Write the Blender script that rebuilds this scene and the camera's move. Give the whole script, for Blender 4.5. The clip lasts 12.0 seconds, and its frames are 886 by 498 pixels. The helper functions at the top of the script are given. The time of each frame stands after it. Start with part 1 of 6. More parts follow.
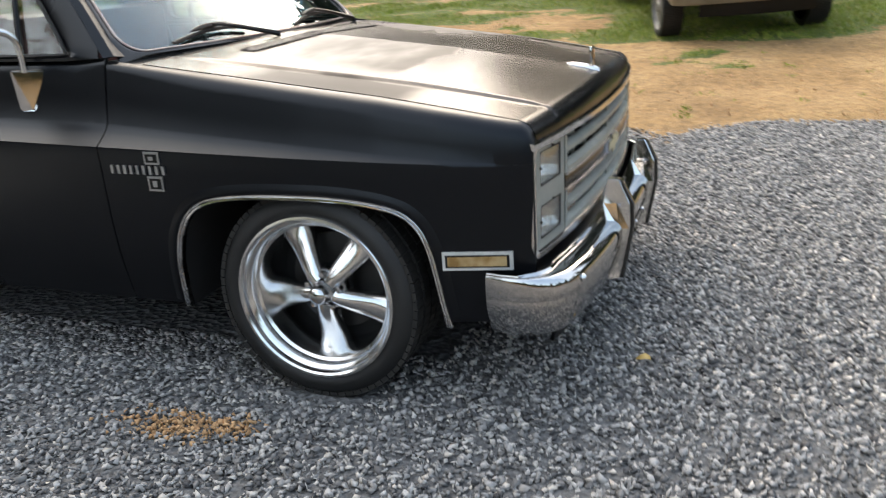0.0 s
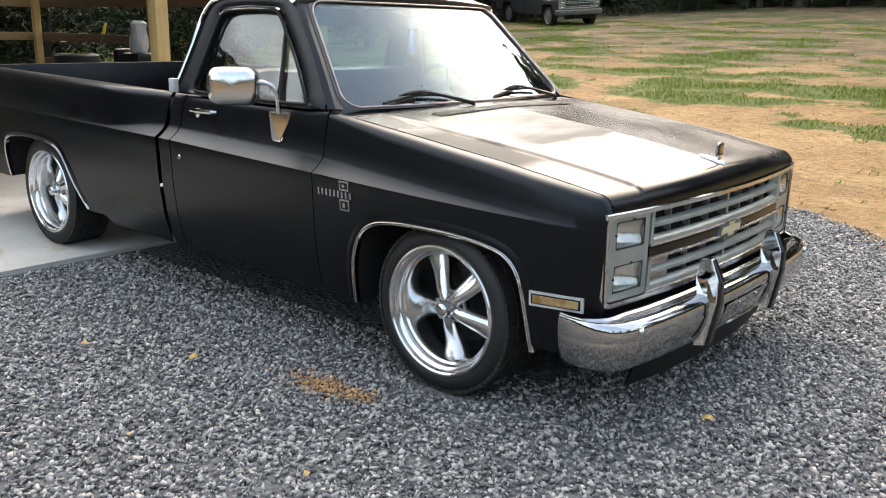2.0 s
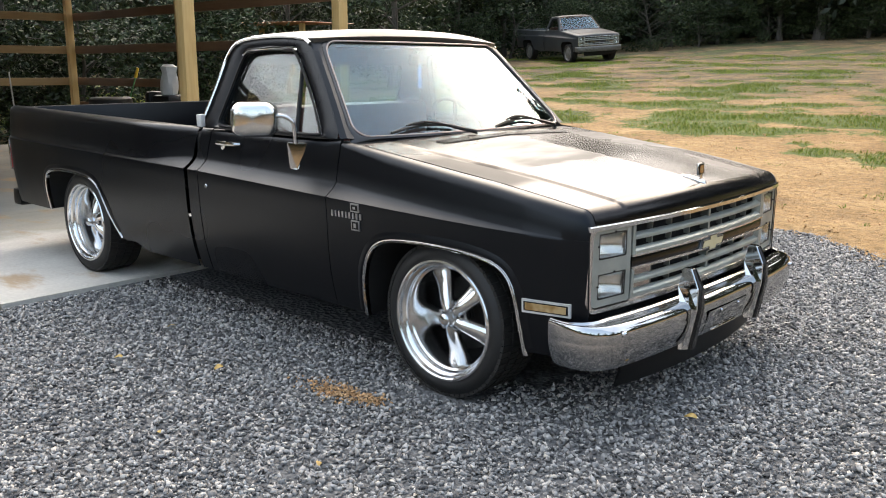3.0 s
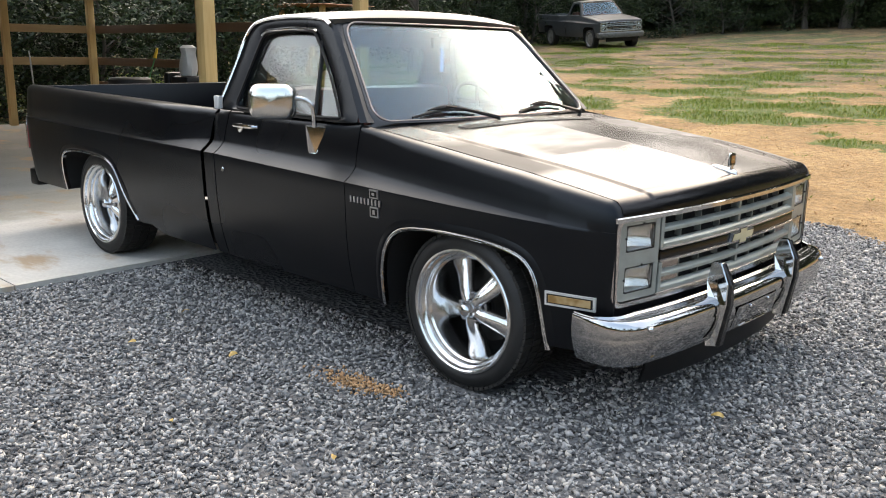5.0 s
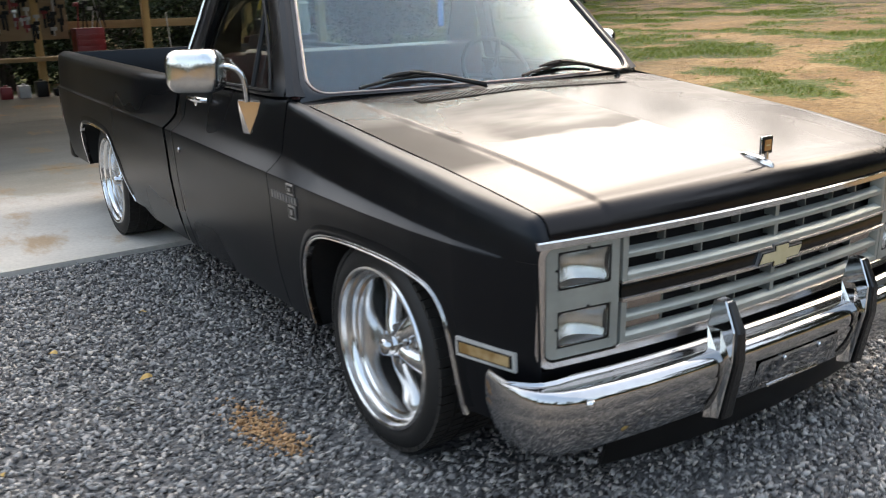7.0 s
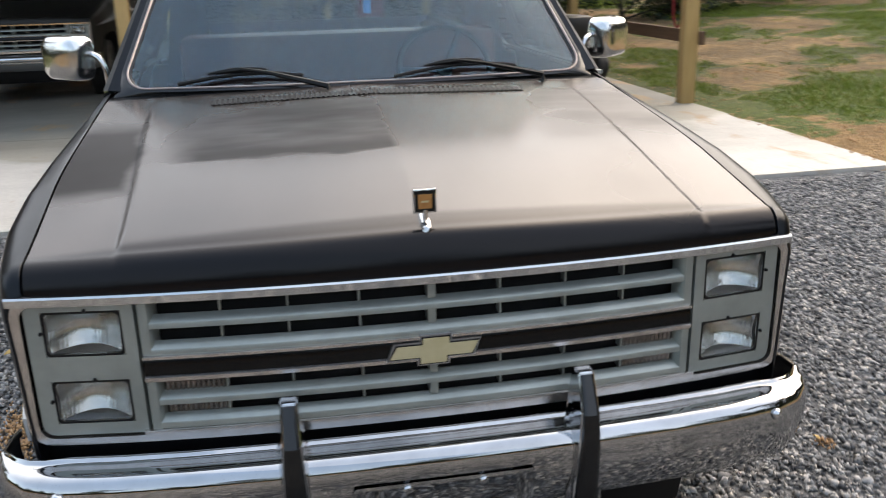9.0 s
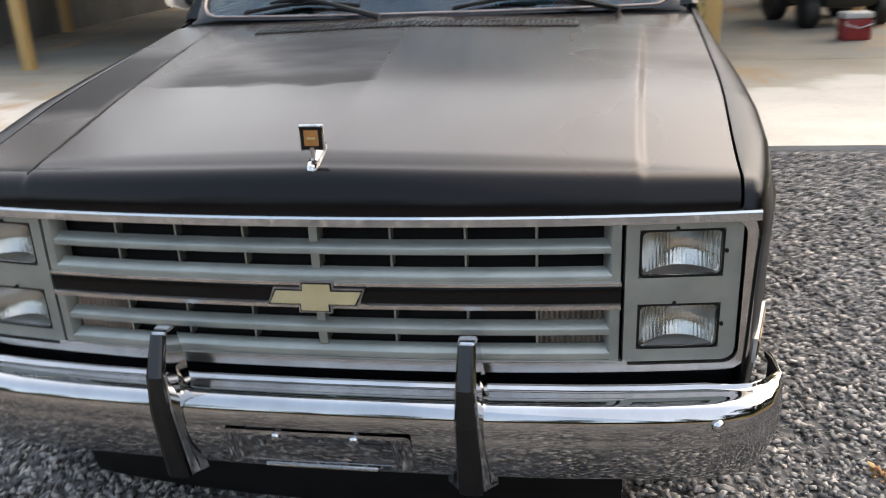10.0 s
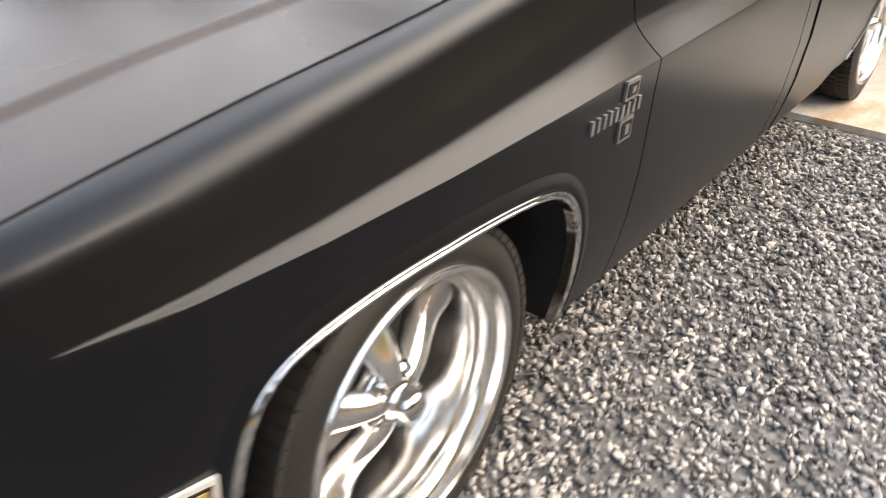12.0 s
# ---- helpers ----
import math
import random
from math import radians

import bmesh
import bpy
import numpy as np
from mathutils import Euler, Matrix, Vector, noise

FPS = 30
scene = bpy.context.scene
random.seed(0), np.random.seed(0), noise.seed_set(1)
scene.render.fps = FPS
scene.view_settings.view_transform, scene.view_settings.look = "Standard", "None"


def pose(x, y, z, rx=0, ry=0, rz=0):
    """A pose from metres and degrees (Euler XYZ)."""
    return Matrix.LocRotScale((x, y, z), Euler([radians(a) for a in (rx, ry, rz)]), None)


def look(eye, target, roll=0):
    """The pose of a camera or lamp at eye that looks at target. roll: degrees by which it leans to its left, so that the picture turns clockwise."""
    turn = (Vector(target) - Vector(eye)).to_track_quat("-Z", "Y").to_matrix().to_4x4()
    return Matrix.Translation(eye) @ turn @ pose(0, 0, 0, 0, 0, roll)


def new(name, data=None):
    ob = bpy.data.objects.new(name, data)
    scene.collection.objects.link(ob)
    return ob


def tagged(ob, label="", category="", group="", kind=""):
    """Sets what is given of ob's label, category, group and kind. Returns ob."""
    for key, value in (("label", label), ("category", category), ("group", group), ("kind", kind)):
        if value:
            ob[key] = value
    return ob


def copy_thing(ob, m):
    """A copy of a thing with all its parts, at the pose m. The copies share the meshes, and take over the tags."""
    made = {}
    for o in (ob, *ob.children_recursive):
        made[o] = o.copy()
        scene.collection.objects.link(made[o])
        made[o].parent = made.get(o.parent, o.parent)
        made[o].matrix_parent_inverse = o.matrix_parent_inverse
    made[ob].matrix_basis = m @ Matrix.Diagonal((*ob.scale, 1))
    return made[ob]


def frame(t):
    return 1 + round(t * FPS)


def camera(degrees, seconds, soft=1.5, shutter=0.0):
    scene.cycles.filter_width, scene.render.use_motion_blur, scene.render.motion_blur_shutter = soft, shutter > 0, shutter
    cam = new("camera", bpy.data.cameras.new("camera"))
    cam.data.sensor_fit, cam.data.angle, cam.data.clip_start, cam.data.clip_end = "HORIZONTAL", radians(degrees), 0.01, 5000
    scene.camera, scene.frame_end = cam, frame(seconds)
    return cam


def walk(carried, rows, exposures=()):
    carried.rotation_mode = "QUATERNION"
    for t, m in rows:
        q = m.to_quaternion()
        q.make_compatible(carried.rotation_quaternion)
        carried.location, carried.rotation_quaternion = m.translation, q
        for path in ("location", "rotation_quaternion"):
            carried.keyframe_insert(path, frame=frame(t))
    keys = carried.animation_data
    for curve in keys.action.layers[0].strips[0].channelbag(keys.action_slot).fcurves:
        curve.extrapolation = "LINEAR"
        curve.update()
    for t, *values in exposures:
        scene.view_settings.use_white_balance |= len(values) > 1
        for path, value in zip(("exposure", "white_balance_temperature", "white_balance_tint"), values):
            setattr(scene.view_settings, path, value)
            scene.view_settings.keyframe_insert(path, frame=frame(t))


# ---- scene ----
cam = camera(54.3, 12.0, soft=1.0, shutter=0.5)
PATH = [
    (0, (1.284, -3.16, 1.324), (0.605, -1.389, 0.691), -3.3),
    (0.5, (1.514, -3.076, 1.369), (0.553, -1.423, 0.783), -0.9),
    (1, (1.853, -3.07, 1.413), (0.555, -1.648, 0.873), 0.6),
    (1.5, (2.036, -3.248, 1.438), (0.697, -1.825, 1.013), -0.1),
    (2, (2.146, -3.433, 1.436), (0.883, -1.963, 0.942), 1.1),
    (2.5, (2.292, -3.527, 1.449), (1.0, -2.064, 1.013), 0.6),
    (3, (2.44, -3.605, 1.417), (1.117, -2.163, 1.007), -0.0),
    (5, (2.356, -3.541, 1.411), (1.01, -2.13, 0.967), 0.7),
    (5.5, (2.216, -3.347, 1.43), (0.858, -1.953, 0.97), -0.5),
    (6, (2.252, -3.041, 1.425), (0.793, -1.749, 0.974), -2.3),
    (6.5, (2.305, -2.698, 1.432), (0.757, -1.537, 0.926), -3.4),
    (6.7, (2.268, -2.51, 1.409), (0.713, -1.37, 0.878), -2.2),
    (8.3, (2.248, -0.958, 1.431), (0.452, -0.325, 0.821), -1.2),
    (8.5, (2.291, -0.754, 1.447), (0.488, -0.161, 0.816), -0.2),
    (9, (2.497, -0.28, 1.451), (0.621, 0.05, 0.841), -1.5),
    (9.5, (2.461, 0.178, 1.407), (0.568, 0.198, 0.765), -1.1),
    (10, (2.344, 0.556, 1.376), (0.503, 0.226, 0.667), -2.7),
    (10.5, (2.155, 0.904, 1.392), (0.446, 0.253, 0.584), -2.0),
    (11, (1.746, 1.213, 1.332), (0.14, 0.452, 0.415), -0.8),
    (11.5, (1.375, 1.55, 1.349), (-0.148, 0.642, 0.424), 0.7),
    (12, (0.934, 1.646, 1.317), (-0.49, 0.637, 0.34), 2.4),
]
walk(cam, [(t, look(eye, target, roll)) for t, eye, target, roll in PATH], exposures=[(0, 0.28, 7450, 13), (1, 0.32, 7450, 14), (3, 0.36, 7450, 14), (5.5, 0.36, 7450, 14), (8.5, -0.05, 7350, 15), (9.5, -0.03, 7450, 15), (10.5, 0.30, 7700, 17), (11.2, 0.52, 7800, 17), (12, 0.75, 7950, 17)])

# ---- world, sun, exposure ----
SUN_AZ, SUN_EL = 93.0, 31.0      # veiled sun over the trees on the driver's side
world = bpy.data.worlds.new("sky")
scene.world = world
world.use_nodes = True
wn, wl = world.node_tree.nodes, world.node_tree.links
sky = wn.new("ShaderNodeTexSky")
sky.sky_type = 'NISHITA'
sky.sun_disc = False
sky.sun_elevation = radians(SUN_EL)
sky.sun_rotation = radians(90.0 - SUN_AZ)
sky.air_density, sky.dust_density, sky.ozone_density = 1.2, 0.7, 1.0
wn["Background"].inputs["Strength"].default_value = 0.15
sun_way = Vector((math.cos(radians(SUN_AZ)) * math.cos(radians(SUN_EL)), math.sin(radians(SUN_AZ)) * math.cos(radians(SUN_EL)), math.sin(radians(SUN_EL))))
sky_at = wn.new("ShaderNodeTexCoord").outputs["Generated"]


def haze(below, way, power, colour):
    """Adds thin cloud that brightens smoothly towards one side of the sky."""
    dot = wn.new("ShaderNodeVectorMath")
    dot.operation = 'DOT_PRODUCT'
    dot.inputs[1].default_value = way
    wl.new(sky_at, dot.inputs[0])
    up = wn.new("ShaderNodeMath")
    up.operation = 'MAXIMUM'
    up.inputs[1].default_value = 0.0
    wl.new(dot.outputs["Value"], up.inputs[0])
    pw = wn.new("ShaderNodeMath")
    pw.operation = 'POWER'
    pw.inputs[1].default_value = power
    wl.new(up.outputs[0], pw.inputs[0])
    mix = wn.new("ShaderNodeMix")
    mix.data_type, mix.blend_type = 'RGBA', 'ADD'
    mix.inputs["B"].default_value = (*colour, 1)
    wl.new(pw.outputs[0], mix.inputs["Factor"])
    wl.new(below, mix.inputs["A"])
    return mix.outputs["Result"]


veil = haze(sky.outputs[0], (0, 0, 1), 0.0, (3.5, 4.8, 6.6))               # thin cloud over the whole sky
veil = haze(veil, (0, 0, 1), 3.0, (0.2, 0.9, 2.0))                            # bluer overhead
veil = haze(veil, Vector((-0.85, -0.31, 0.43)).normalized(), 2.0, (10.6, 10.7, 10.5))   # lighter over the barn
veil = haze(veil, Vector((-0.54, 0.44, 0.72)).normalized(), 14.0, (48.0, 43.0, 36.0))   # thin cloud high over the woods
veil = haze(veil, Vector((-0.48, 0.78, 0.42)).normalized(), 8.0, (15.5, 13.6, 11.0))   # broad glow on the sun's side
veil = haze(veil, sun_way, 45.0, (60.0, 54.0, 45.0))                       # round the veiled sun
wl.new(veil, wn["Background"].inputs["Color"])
sun = new("sun", bpy.data.lights.new("sun", "SUN"))
sun.data.energy, sun.data.angle, sun.data.color = 1.1, radians(140), (1.0, 0.94, 0.85)
sun.matrix_world = look(sun_way * 60, (0, 0, 0))
scene.view_settings.exposure = 2.19

# ---- small builders ----
def smooth(a, b, x):
    t = min(1.0, max(0.0, (x - a) / (b - a)))
    return t * t * (3 - 2 * t)


def lerp_at(pts, x):
    """Straight-line interpolation through (x, value) pairs in rising x."""
    if x <= pts[0][0]:
        return pts[0][1]
    for (x0, v0), (x1, v1) in zip(pts, pts[1:]):
        if x <= x1:
            return v0 + (v1 - v0) * (x - x0) / (x1 - x0)
    return pts[-1][1]


def finish(bm, name, material, shade=True, merge=0.0):
    if merge:
        bmesh.ops.remove_doubles(bm, verts=bm.verts, dist=merge)
    if shade:
        bm.normal_update()
        for f in bm.faces:
            f.smooth = True
        for e in bm.edges:
            e.smooth = len(e.link_faces) == 2 and e.calc_face_angle(3.0) < radians(38)
    me = bpy.data.meshes.new(name)
    bm.to_mesh(me)
    bm.free()
    for m in material if isinstance(material, (list, tuple)) else [material]:
        me.materials.append(m)
    return me


def outward(bm, c):
    """Turns a sheet so that its faces look away from a point inside."""
    c = Vector(c)
    bm.normal_update()
    if sum((f.calc_center_median() - c).dot(f.normal) * f.calc_area() for f in bm.faces) < 0:
        bmesh.ops.reverse_faces(bm, faces=bm.faces)


def part(name, bm, material, parent, label="", shade=True, thick=0.0, merge=0.0, inside=None):
    """Links a bmesh as one mesh object under a thing or a part."""
    if inside is not None:
        outward(bm, inside)
    ob = new(name, finish(bm, name, material, shade, merge))
    ob.parent = parent
    if label:
        tagged(ob, label)
    if thick:
        mod = ob.modifiers.new("thickness", 'SOLIDIFY')
        mod.thickness, mod.offset = abs(thick), (-1.0 if thick > 0 else 1.0)
    return ob


def thing(name, label, category, group="", m=None, kind=""):
    ob = tagged(new(name), label, category, group, kind)
    ob.empty_display_size = 0.1
    if m is not None:
        ob.matrix_world = m
    return ob


def solo(name, bm, material, label, category, group="", kind="", shade=True, merge=0.0):
    return tagged(new(name, finish(bm, name, material, shade, merge)), label, category, group, kind)


def grid(bm, rows, closed=False, flip=False):
    """A sheet through rows of points; closed joins the ends of each row."""
    vs = [[bm.verts.new(p) for p in r] for r in rows]
    out = []
    for a, b in zip(vs, vs[1:]):
        n = len(a)
        for i in range(n if closed else n - 1):
            q = (a[i], a[(i + 1) % n], b[(i + 1) % n], b[i])
            out.append(bm.faces.new(q[::-1] if flip else q))
    return vs


def box(bm, x0, x1, y0, y1, z0, z1, bevel=0.0, m=None):
    made = bmesh.ops.create_cube(bm, size=1.0)["verts"]
    for v in made:
        v.co = Vector(((x0 + x1) / 2 + v.co.x * (x1 - x0), (y0 + y1) / 2 + v.co.y * (y1 - y0), (z0 + z1) / 2 + v.co.z * (z1 - z0)))
    if bevel:
        es = list({e for v in made for e in v.link_edges})
        got = bmesh.ops.bevel(bm, geom=es, offset=bevel, segments=2, affect='EDGES', profile=0.5)
        made = list({v for f in got["faces"] for v in f.verts} | {v for v in made if v.is_valid})
    if m is not None:
        bmesh.ops.transform(bm, matrix=m, verts=made)
    return made


def tube(bm, pts, r, sides=8, closed=False, caps=True, flat=1.0):
    """A round bar along points; r may be a list."""
    pts = [Vector(p) for p in pts]
    n = len(pts)
    rings, up = [], None
    for i, p in enumerate(pts):
        a = pts[i - 1] if i or closed else p
        b = pts[(i + 1) % n] if i < n - 1 or closed else p
        d = (b - a).normalized()
        if up is None:
            up = Vector((0, 0, 1)) if abs(d.z) < 0.9 else Vector((0, 1, 0))
        side = d.cross(up).normalized()
        up = side.cross(d).normalized()
        rr = r[i] if isinstance(r, (list, tuple)) else r
        rings.append([bm.verts.new(p + (side * math.cos(t) * flat + up * math.sin(t)) * rr) for t in (2 * math.pi * k / sides for k in range(sides))])
    for a, b in zip(rings, rings[1:] + (rings[:1] if closed else [])):
        for k in range(sides):
            bm.faces.new((a[k], a[(k + 1) % sides], b[(k + 1) % sides], b[k]))
    if caps and not closed:
        bm.faces.new(rings[0][::-1])
        bm.faces.new(rings[-1])
    return rings


def lathe(bm, profile, steps=48, axis='y', centre=(0, 0, 0), sign=1.0):
    """A turned form: profile of (radius, depth along the axis)."""
    c = Vector(centre)
    rows = []
    for r, d in profile:
        ring = []
        for k in range(steps):
            t = 2 * math.pi * k / steps
            u, v = r * math.cos(t), r * math.sin(t)
            ring.append(c + (Vector((u, d * sign, v)) if axis == 'y' else Vector((u, v, d * sign)) if axis == 'z' else Vector((d * sign, u, v))))
        rows.append(ring)
    return grid(bm, rows, closed=True, flip=sign > 0)


def extrude_poly(bm, pts, z0, z1, m=None, axis='z'):
    """A prism over a flat outline."""
    def put(p, d):
        v = Vector((p[0], p[1], d)) if axis == 'z' else Vector((p[0], d, p[1])) if axis == 'y' else Vector((d, p[0], p[1]))
        return m @ v if m is not None else v
    a = [bm.verts.new(put(p, z0)) for p in pts]
    b = [bm.verts.new(put(p, z1)) for p in pts]
    bm.faces.new(a[::-1])
    bm.faces.new(b)
    for i in range(len(pts)):
        j = (i + 1) % len(pts)
        bm.faces.new((a[i], a[j], b[j], b[i]))
    return a + b


def normals(bm):
    bmesh.ops.recalc_face_normals(bm, faces=bm.faces)
    return bm

# ---- materials ----
def material(name, colour=(0.5, 0.5, 0.5), rough=0.5, metal=0.0, spec=0.5):
    m = bpy.data.materials.new(name)
    m.use_nodes = True
    b = m.node_tree.nodes["Principled BSDF"]
    b.inputs["Base Color"].default_value = (*colour, 1)
    b.inputs["Roughness"].default_value = rough
    b.inputs["Metallic"].default_value = metal
    b.inputs["Specular IOR Level"].default_value = spec
    return m, m.node_tree.nodes, m.node_tree.links, b


def noise_tex(n, l, scale, detail=4.0, rough=0.55, where=None, stretch=None):
    t = n.new("ShaderNodeTexNoise")
    t.inputs["Scale"].default_value, t.inputs["Detail"].default_value, t.inputs["Roughness"].default_value = scale, detail, rough
    if where is None:
        where = n.new("ShaderNodeTexCoord").outputs["Object"]
    if stretch:
        mp = n.new("ShaderNodeMapping")
        mp.inputs["Scale"].default_value = stretch
        l.new(where, mp.inputs["Vector"])
        where = mp.outputs["Vector"]
    l.new(where, t.inputs["Vector"])
    return t.outputs["Fac"]


def ramp(n, l, fac, stops):
    r = n.new("ShaderNodeValToRGB")
    e = r.color_ramp.elements
    while len(e) < len(stops):
        e.new(0.5)
    for el, (p, c) in zip(e, stops):
        el.position, el.color = p, ((*c, 1) if len(c) == 3 else c)
    l.new(fac, r.inputs["Fac"])
    return r.outputs["Color"]


def grey(v):
    return (v, v, v)


def bump(n, l, bsdf, fac, strength, distance, chain=None):
    b = n.new("ShaderNodeBump")
    b.inputs["Strength"].default_value, b.inputs["Distance"].default_value = strength, distance
    l.new(fac, b.inputs["Height"])
    if chain is not None:
        l.new(chain, b.inputs["Normal"])
    l.new(b.outputs["Normal"], bsdf.inputs["Normal"])
    return b.outputs["Normal"]


def varied(name, c0, c1, rough, scale, metal=0.0, bump_scale=None, bump_amount=0.2, bump_dist=0.003, stretch=None, rough_to=None, spec=0.5, detail=5.0):
    """A surface whose colour wanders between two tones, with grain in relief."""
    m, n, l, b = material(name, c0, rough, metal, spec)
    f = noise_tex(n, l, scale, detail, stretch=stretch)
    l.new(ramp(n, l, f, [(0.32, c0), (0.68, c1)]), b.inputs["Base Color"])
    if rough_to is not None:
        g = noise_tex(n, l, scale * 0.37, 3.0)
        l.new(ramp(n, l, g, [(0.3, grey(rough)), (0.7, grey(rough_to))]), b.inputs["Roughness"])
    if bump_scale:
        bump(n, l, b, noise_tex(n, l, bump_scale, 4.0, stretch=stretch), bump_amount, bump_dist)
    return m


PAINT = varied("satin_black_paint", (0.0022, 0.0023, 0.0030), (0.0036, 0.0037, 0.0046), 0.26, 1.3, rough_to=0.32, bump_scale=420.0, bump_amount=0.05, bump_dist=0.0006, spec=0.25)
b = PAINT.node_tree.nodes["Principled BSDF"]
b.inputs["Specular Tint"].default_value = (0.84, 0.92, 1.0, 1)
# the hood's paint is sun-worn: blotched gloss under a thin brown film of dust, with flat dark stains that have lost their sheen
HOOD, n, l, b = material("worn_hood_paint", (0.006, 0.0055, 0.005), 0.2, spec=0.44)
where = n.new("ShaderNodeTexCoord").outputs["Object"]
film = noise_tex(n, l, 2.0, 4.0, 0.5, where, stretch=(0.7, 1.6, 1.0))
dust = ramp(n, l, film, [(0.35, (0.011, 0.0092, 0.0085)), (0.55, (0.022, 0.0178, 0.0158)), (0.75, (0.040, 0.0315, 0.0270))])
ax = n.new("ShaderNodeSeparateXYZ")
l.new(where, ax.inputs[0])


def calc(op, a, c):
    m = n.new("ShaderNodeMath")
    m.operation = op
    for v, slot in ((a, 0), (c, 1)):
        if isinstance(v, (int, float)):
            m.inputs[slot].default_value = v
        else:
            l.new(v, m.inputs[slot])
    return m.outputs[0]


def soft_step(v, a, c):
    m = n.new("ShaderNodeMapRange")
    m.interpolation_type = 'SMOOTHSTEP'
    m.inputs["From Min"].default_value, m.inputs["From Max"].default_value = a, c
    l.new(v, m.inputs["Value"])
    return m.outputs["Result"]


streak = noise_tex(n, l, 4.0, 3.0, 0.5, where, stretch=(1.0, 0.6, 1.0))
sx = calc('ADD', ax.outputs["X"], calc('MULTIPLY', calc('SUBTRACT', streak, 0.5), 0.22))
sy = calc('ADD', ax.outputs["Y"], calc('MULTIPLY', calc('SUBTRACT', noise_tex(n, l, 4.0, 3.0, 0.5, where), 0.5), 0.18))
half_side = calc('MULTIPLY', soft_step(sy, -0.63, -0.50), soft_step(ax.outputs["Y"], 0.035, -0.012))
brushed = soft_step(noise_tex(n, l, 3.2, 3.0, 0.5, where, stretch=(1.9, 0.6, 1.0)), 0.22, 0.74)
inner = calc('MULTIPLY', calc('MULTIPLY', soft_step(sx, -0.52, -0.12), soft_step(sx, 0.20, 0.165)), brushed)
rim = calc('MULTIPLY', calc('MULTIPLY', soft_step(sx, -0.02, 0.13), soft_step(sx, 0.20, 0.165)), 1.0)
outer = calc('MULTIPLY', calc('MULTIPLY', soft_step(sx, -0.36, -0.16), soft_step(sx, 0.36, 0.24)), soft_step(sy, -0.64, -0.70))
far_side = calc('MULTIPLY', calc('MULTIPLY', soft_step(sx, -0.50, -0.30), soft_step(sx, 0.30, 0.02)), calc('MULTIPLY', calc('MULTIPLY', soft_step(sy, 0.38, 0.60), brushed), 0.6))
stain = calc('MAXIMUM', calc('MAXIMUM', calc('MULTIPLY', half_side, calc('MAXIMUM', inner, rim)), outer), far_side)
sheen = ramp(n, l, noise_tex(n, l, 1.5, 3.0, 0.45, where, stretch=(0.9, 1.3, 1.0)), [(0.25, grey(0.17)), (0.5, grey(0.23)), (0.75, grey(0.32))])
l.new(calc('ADD', sheen, calc('MULTIPLY', stain, 0.16)), b.inputs["Roughness"])
# the rolled front lip is coloured darker, for the dark ground it mirrors
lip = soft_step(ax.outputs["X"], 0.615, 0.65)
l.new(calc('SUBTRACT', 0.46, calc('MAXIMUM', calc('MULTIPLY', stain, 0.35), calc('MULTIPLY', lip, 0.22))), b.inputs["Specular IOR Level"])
lip_shade = n.new("ShaderNodeMix")
lip_shade.data_type = 'RGBA'
l.new(lip, lip_shade.inputs["Factor"])
l.new(dust, lip_shade.inputs["A"])
lip_shade.inputs["B"].default_value = (0.0026, 0.0028, 0.0036, 1)
bare = n.new("ShaderNodeMix")
bare.data_type = 'RGBA'
l.new(stain, bare.inputs["Factor"])
l.new(lip_shade.outputs["Result"], bare.inputs["A"])
bare.inputs["B"].default_value = (0.0042, 0.0036, 0.0036, 1)
l.new(bare.outputs["Result"], b.inputs["Base Color"])
b.inputs["Specular Tint"].default_value = (1.0, 0.94, 0.915, 1)
# Roof toned lighter than the body: dust, and sky sheen put into the colour.
ROOF = varied("dusty_skylit_roof_paint", (0.02, 0.018, 0.015), (0.065, 0.055, 0.043), 0.30, 2.2, rough_to=0.44, bump_scale=300.0, bump_amount=0.05, bump_dist=0.0006, spec=0.5)
PAINT_IN = varied("bed_liner_paint", (0.0042, 0.00455, 0.007), (0.0077, 0.0077, 0.0112), 0.36, 6.0, bump_scale=90.0, bump_amount=0.3, bump_dist=0.001)
CHROME, n, l, b = material("chrome", (0.55, 0.555, 0.56), 0.06, 1.0)
l.new(ramp(n, l, noise_tex(n, l, 14.0, 6.0), [(0.35, grey(0.045)), (0.75, grey(0.13))]), b.inputs["Roughness"])
# the front bumper's chrome has gone grey
PITTED, n, l, b = material("greyed_chrome", (0.46, 0.46, 0.455), 0.07, 1.0)
l.new(ramp(n, l, noise_tex(n, l, 6.0, 5.0), [(0.35, grey(0.40)), (0.65, grey(0.49))]), b.inputs["Base Color"])
l.new(ramp(n, l, noise_tex(n, l, 11.0, 6.0), [(0.35, grey(0.03)), (0.75, grey(0.11))]), b.inputs["Roughness"])
SHELL, n, l, b = material("mirror_shell_chrome", (0.64, 0.64, 0.63), 0.16, 1.0)
l.new(ramp(n, l, noise_tex(n, l, 20.0, 5.0), [(0.35, grey(0.14)), (0.75, grey(0.24))]), b.inputs["Roughness"])
POLISHED, n, l, b = material("polished_aluminium", (0.70, 0.70, 0.695), 0.10, 1.0)
l.new(ramp(n, l, noise_tex(n, l, 9.0, 5.0), [(0.35, grey(0.14)), (0.75, grey(0.25))]), b.inputs["Roughness"])
SILVER = varied("silver_grille_paint", (0.262, 0.280, 0.255), (0.345, 0.364, 0.332), 0.34, 9.0, metal=0.55, bump_scale=200.0, bump_amount=0.05)
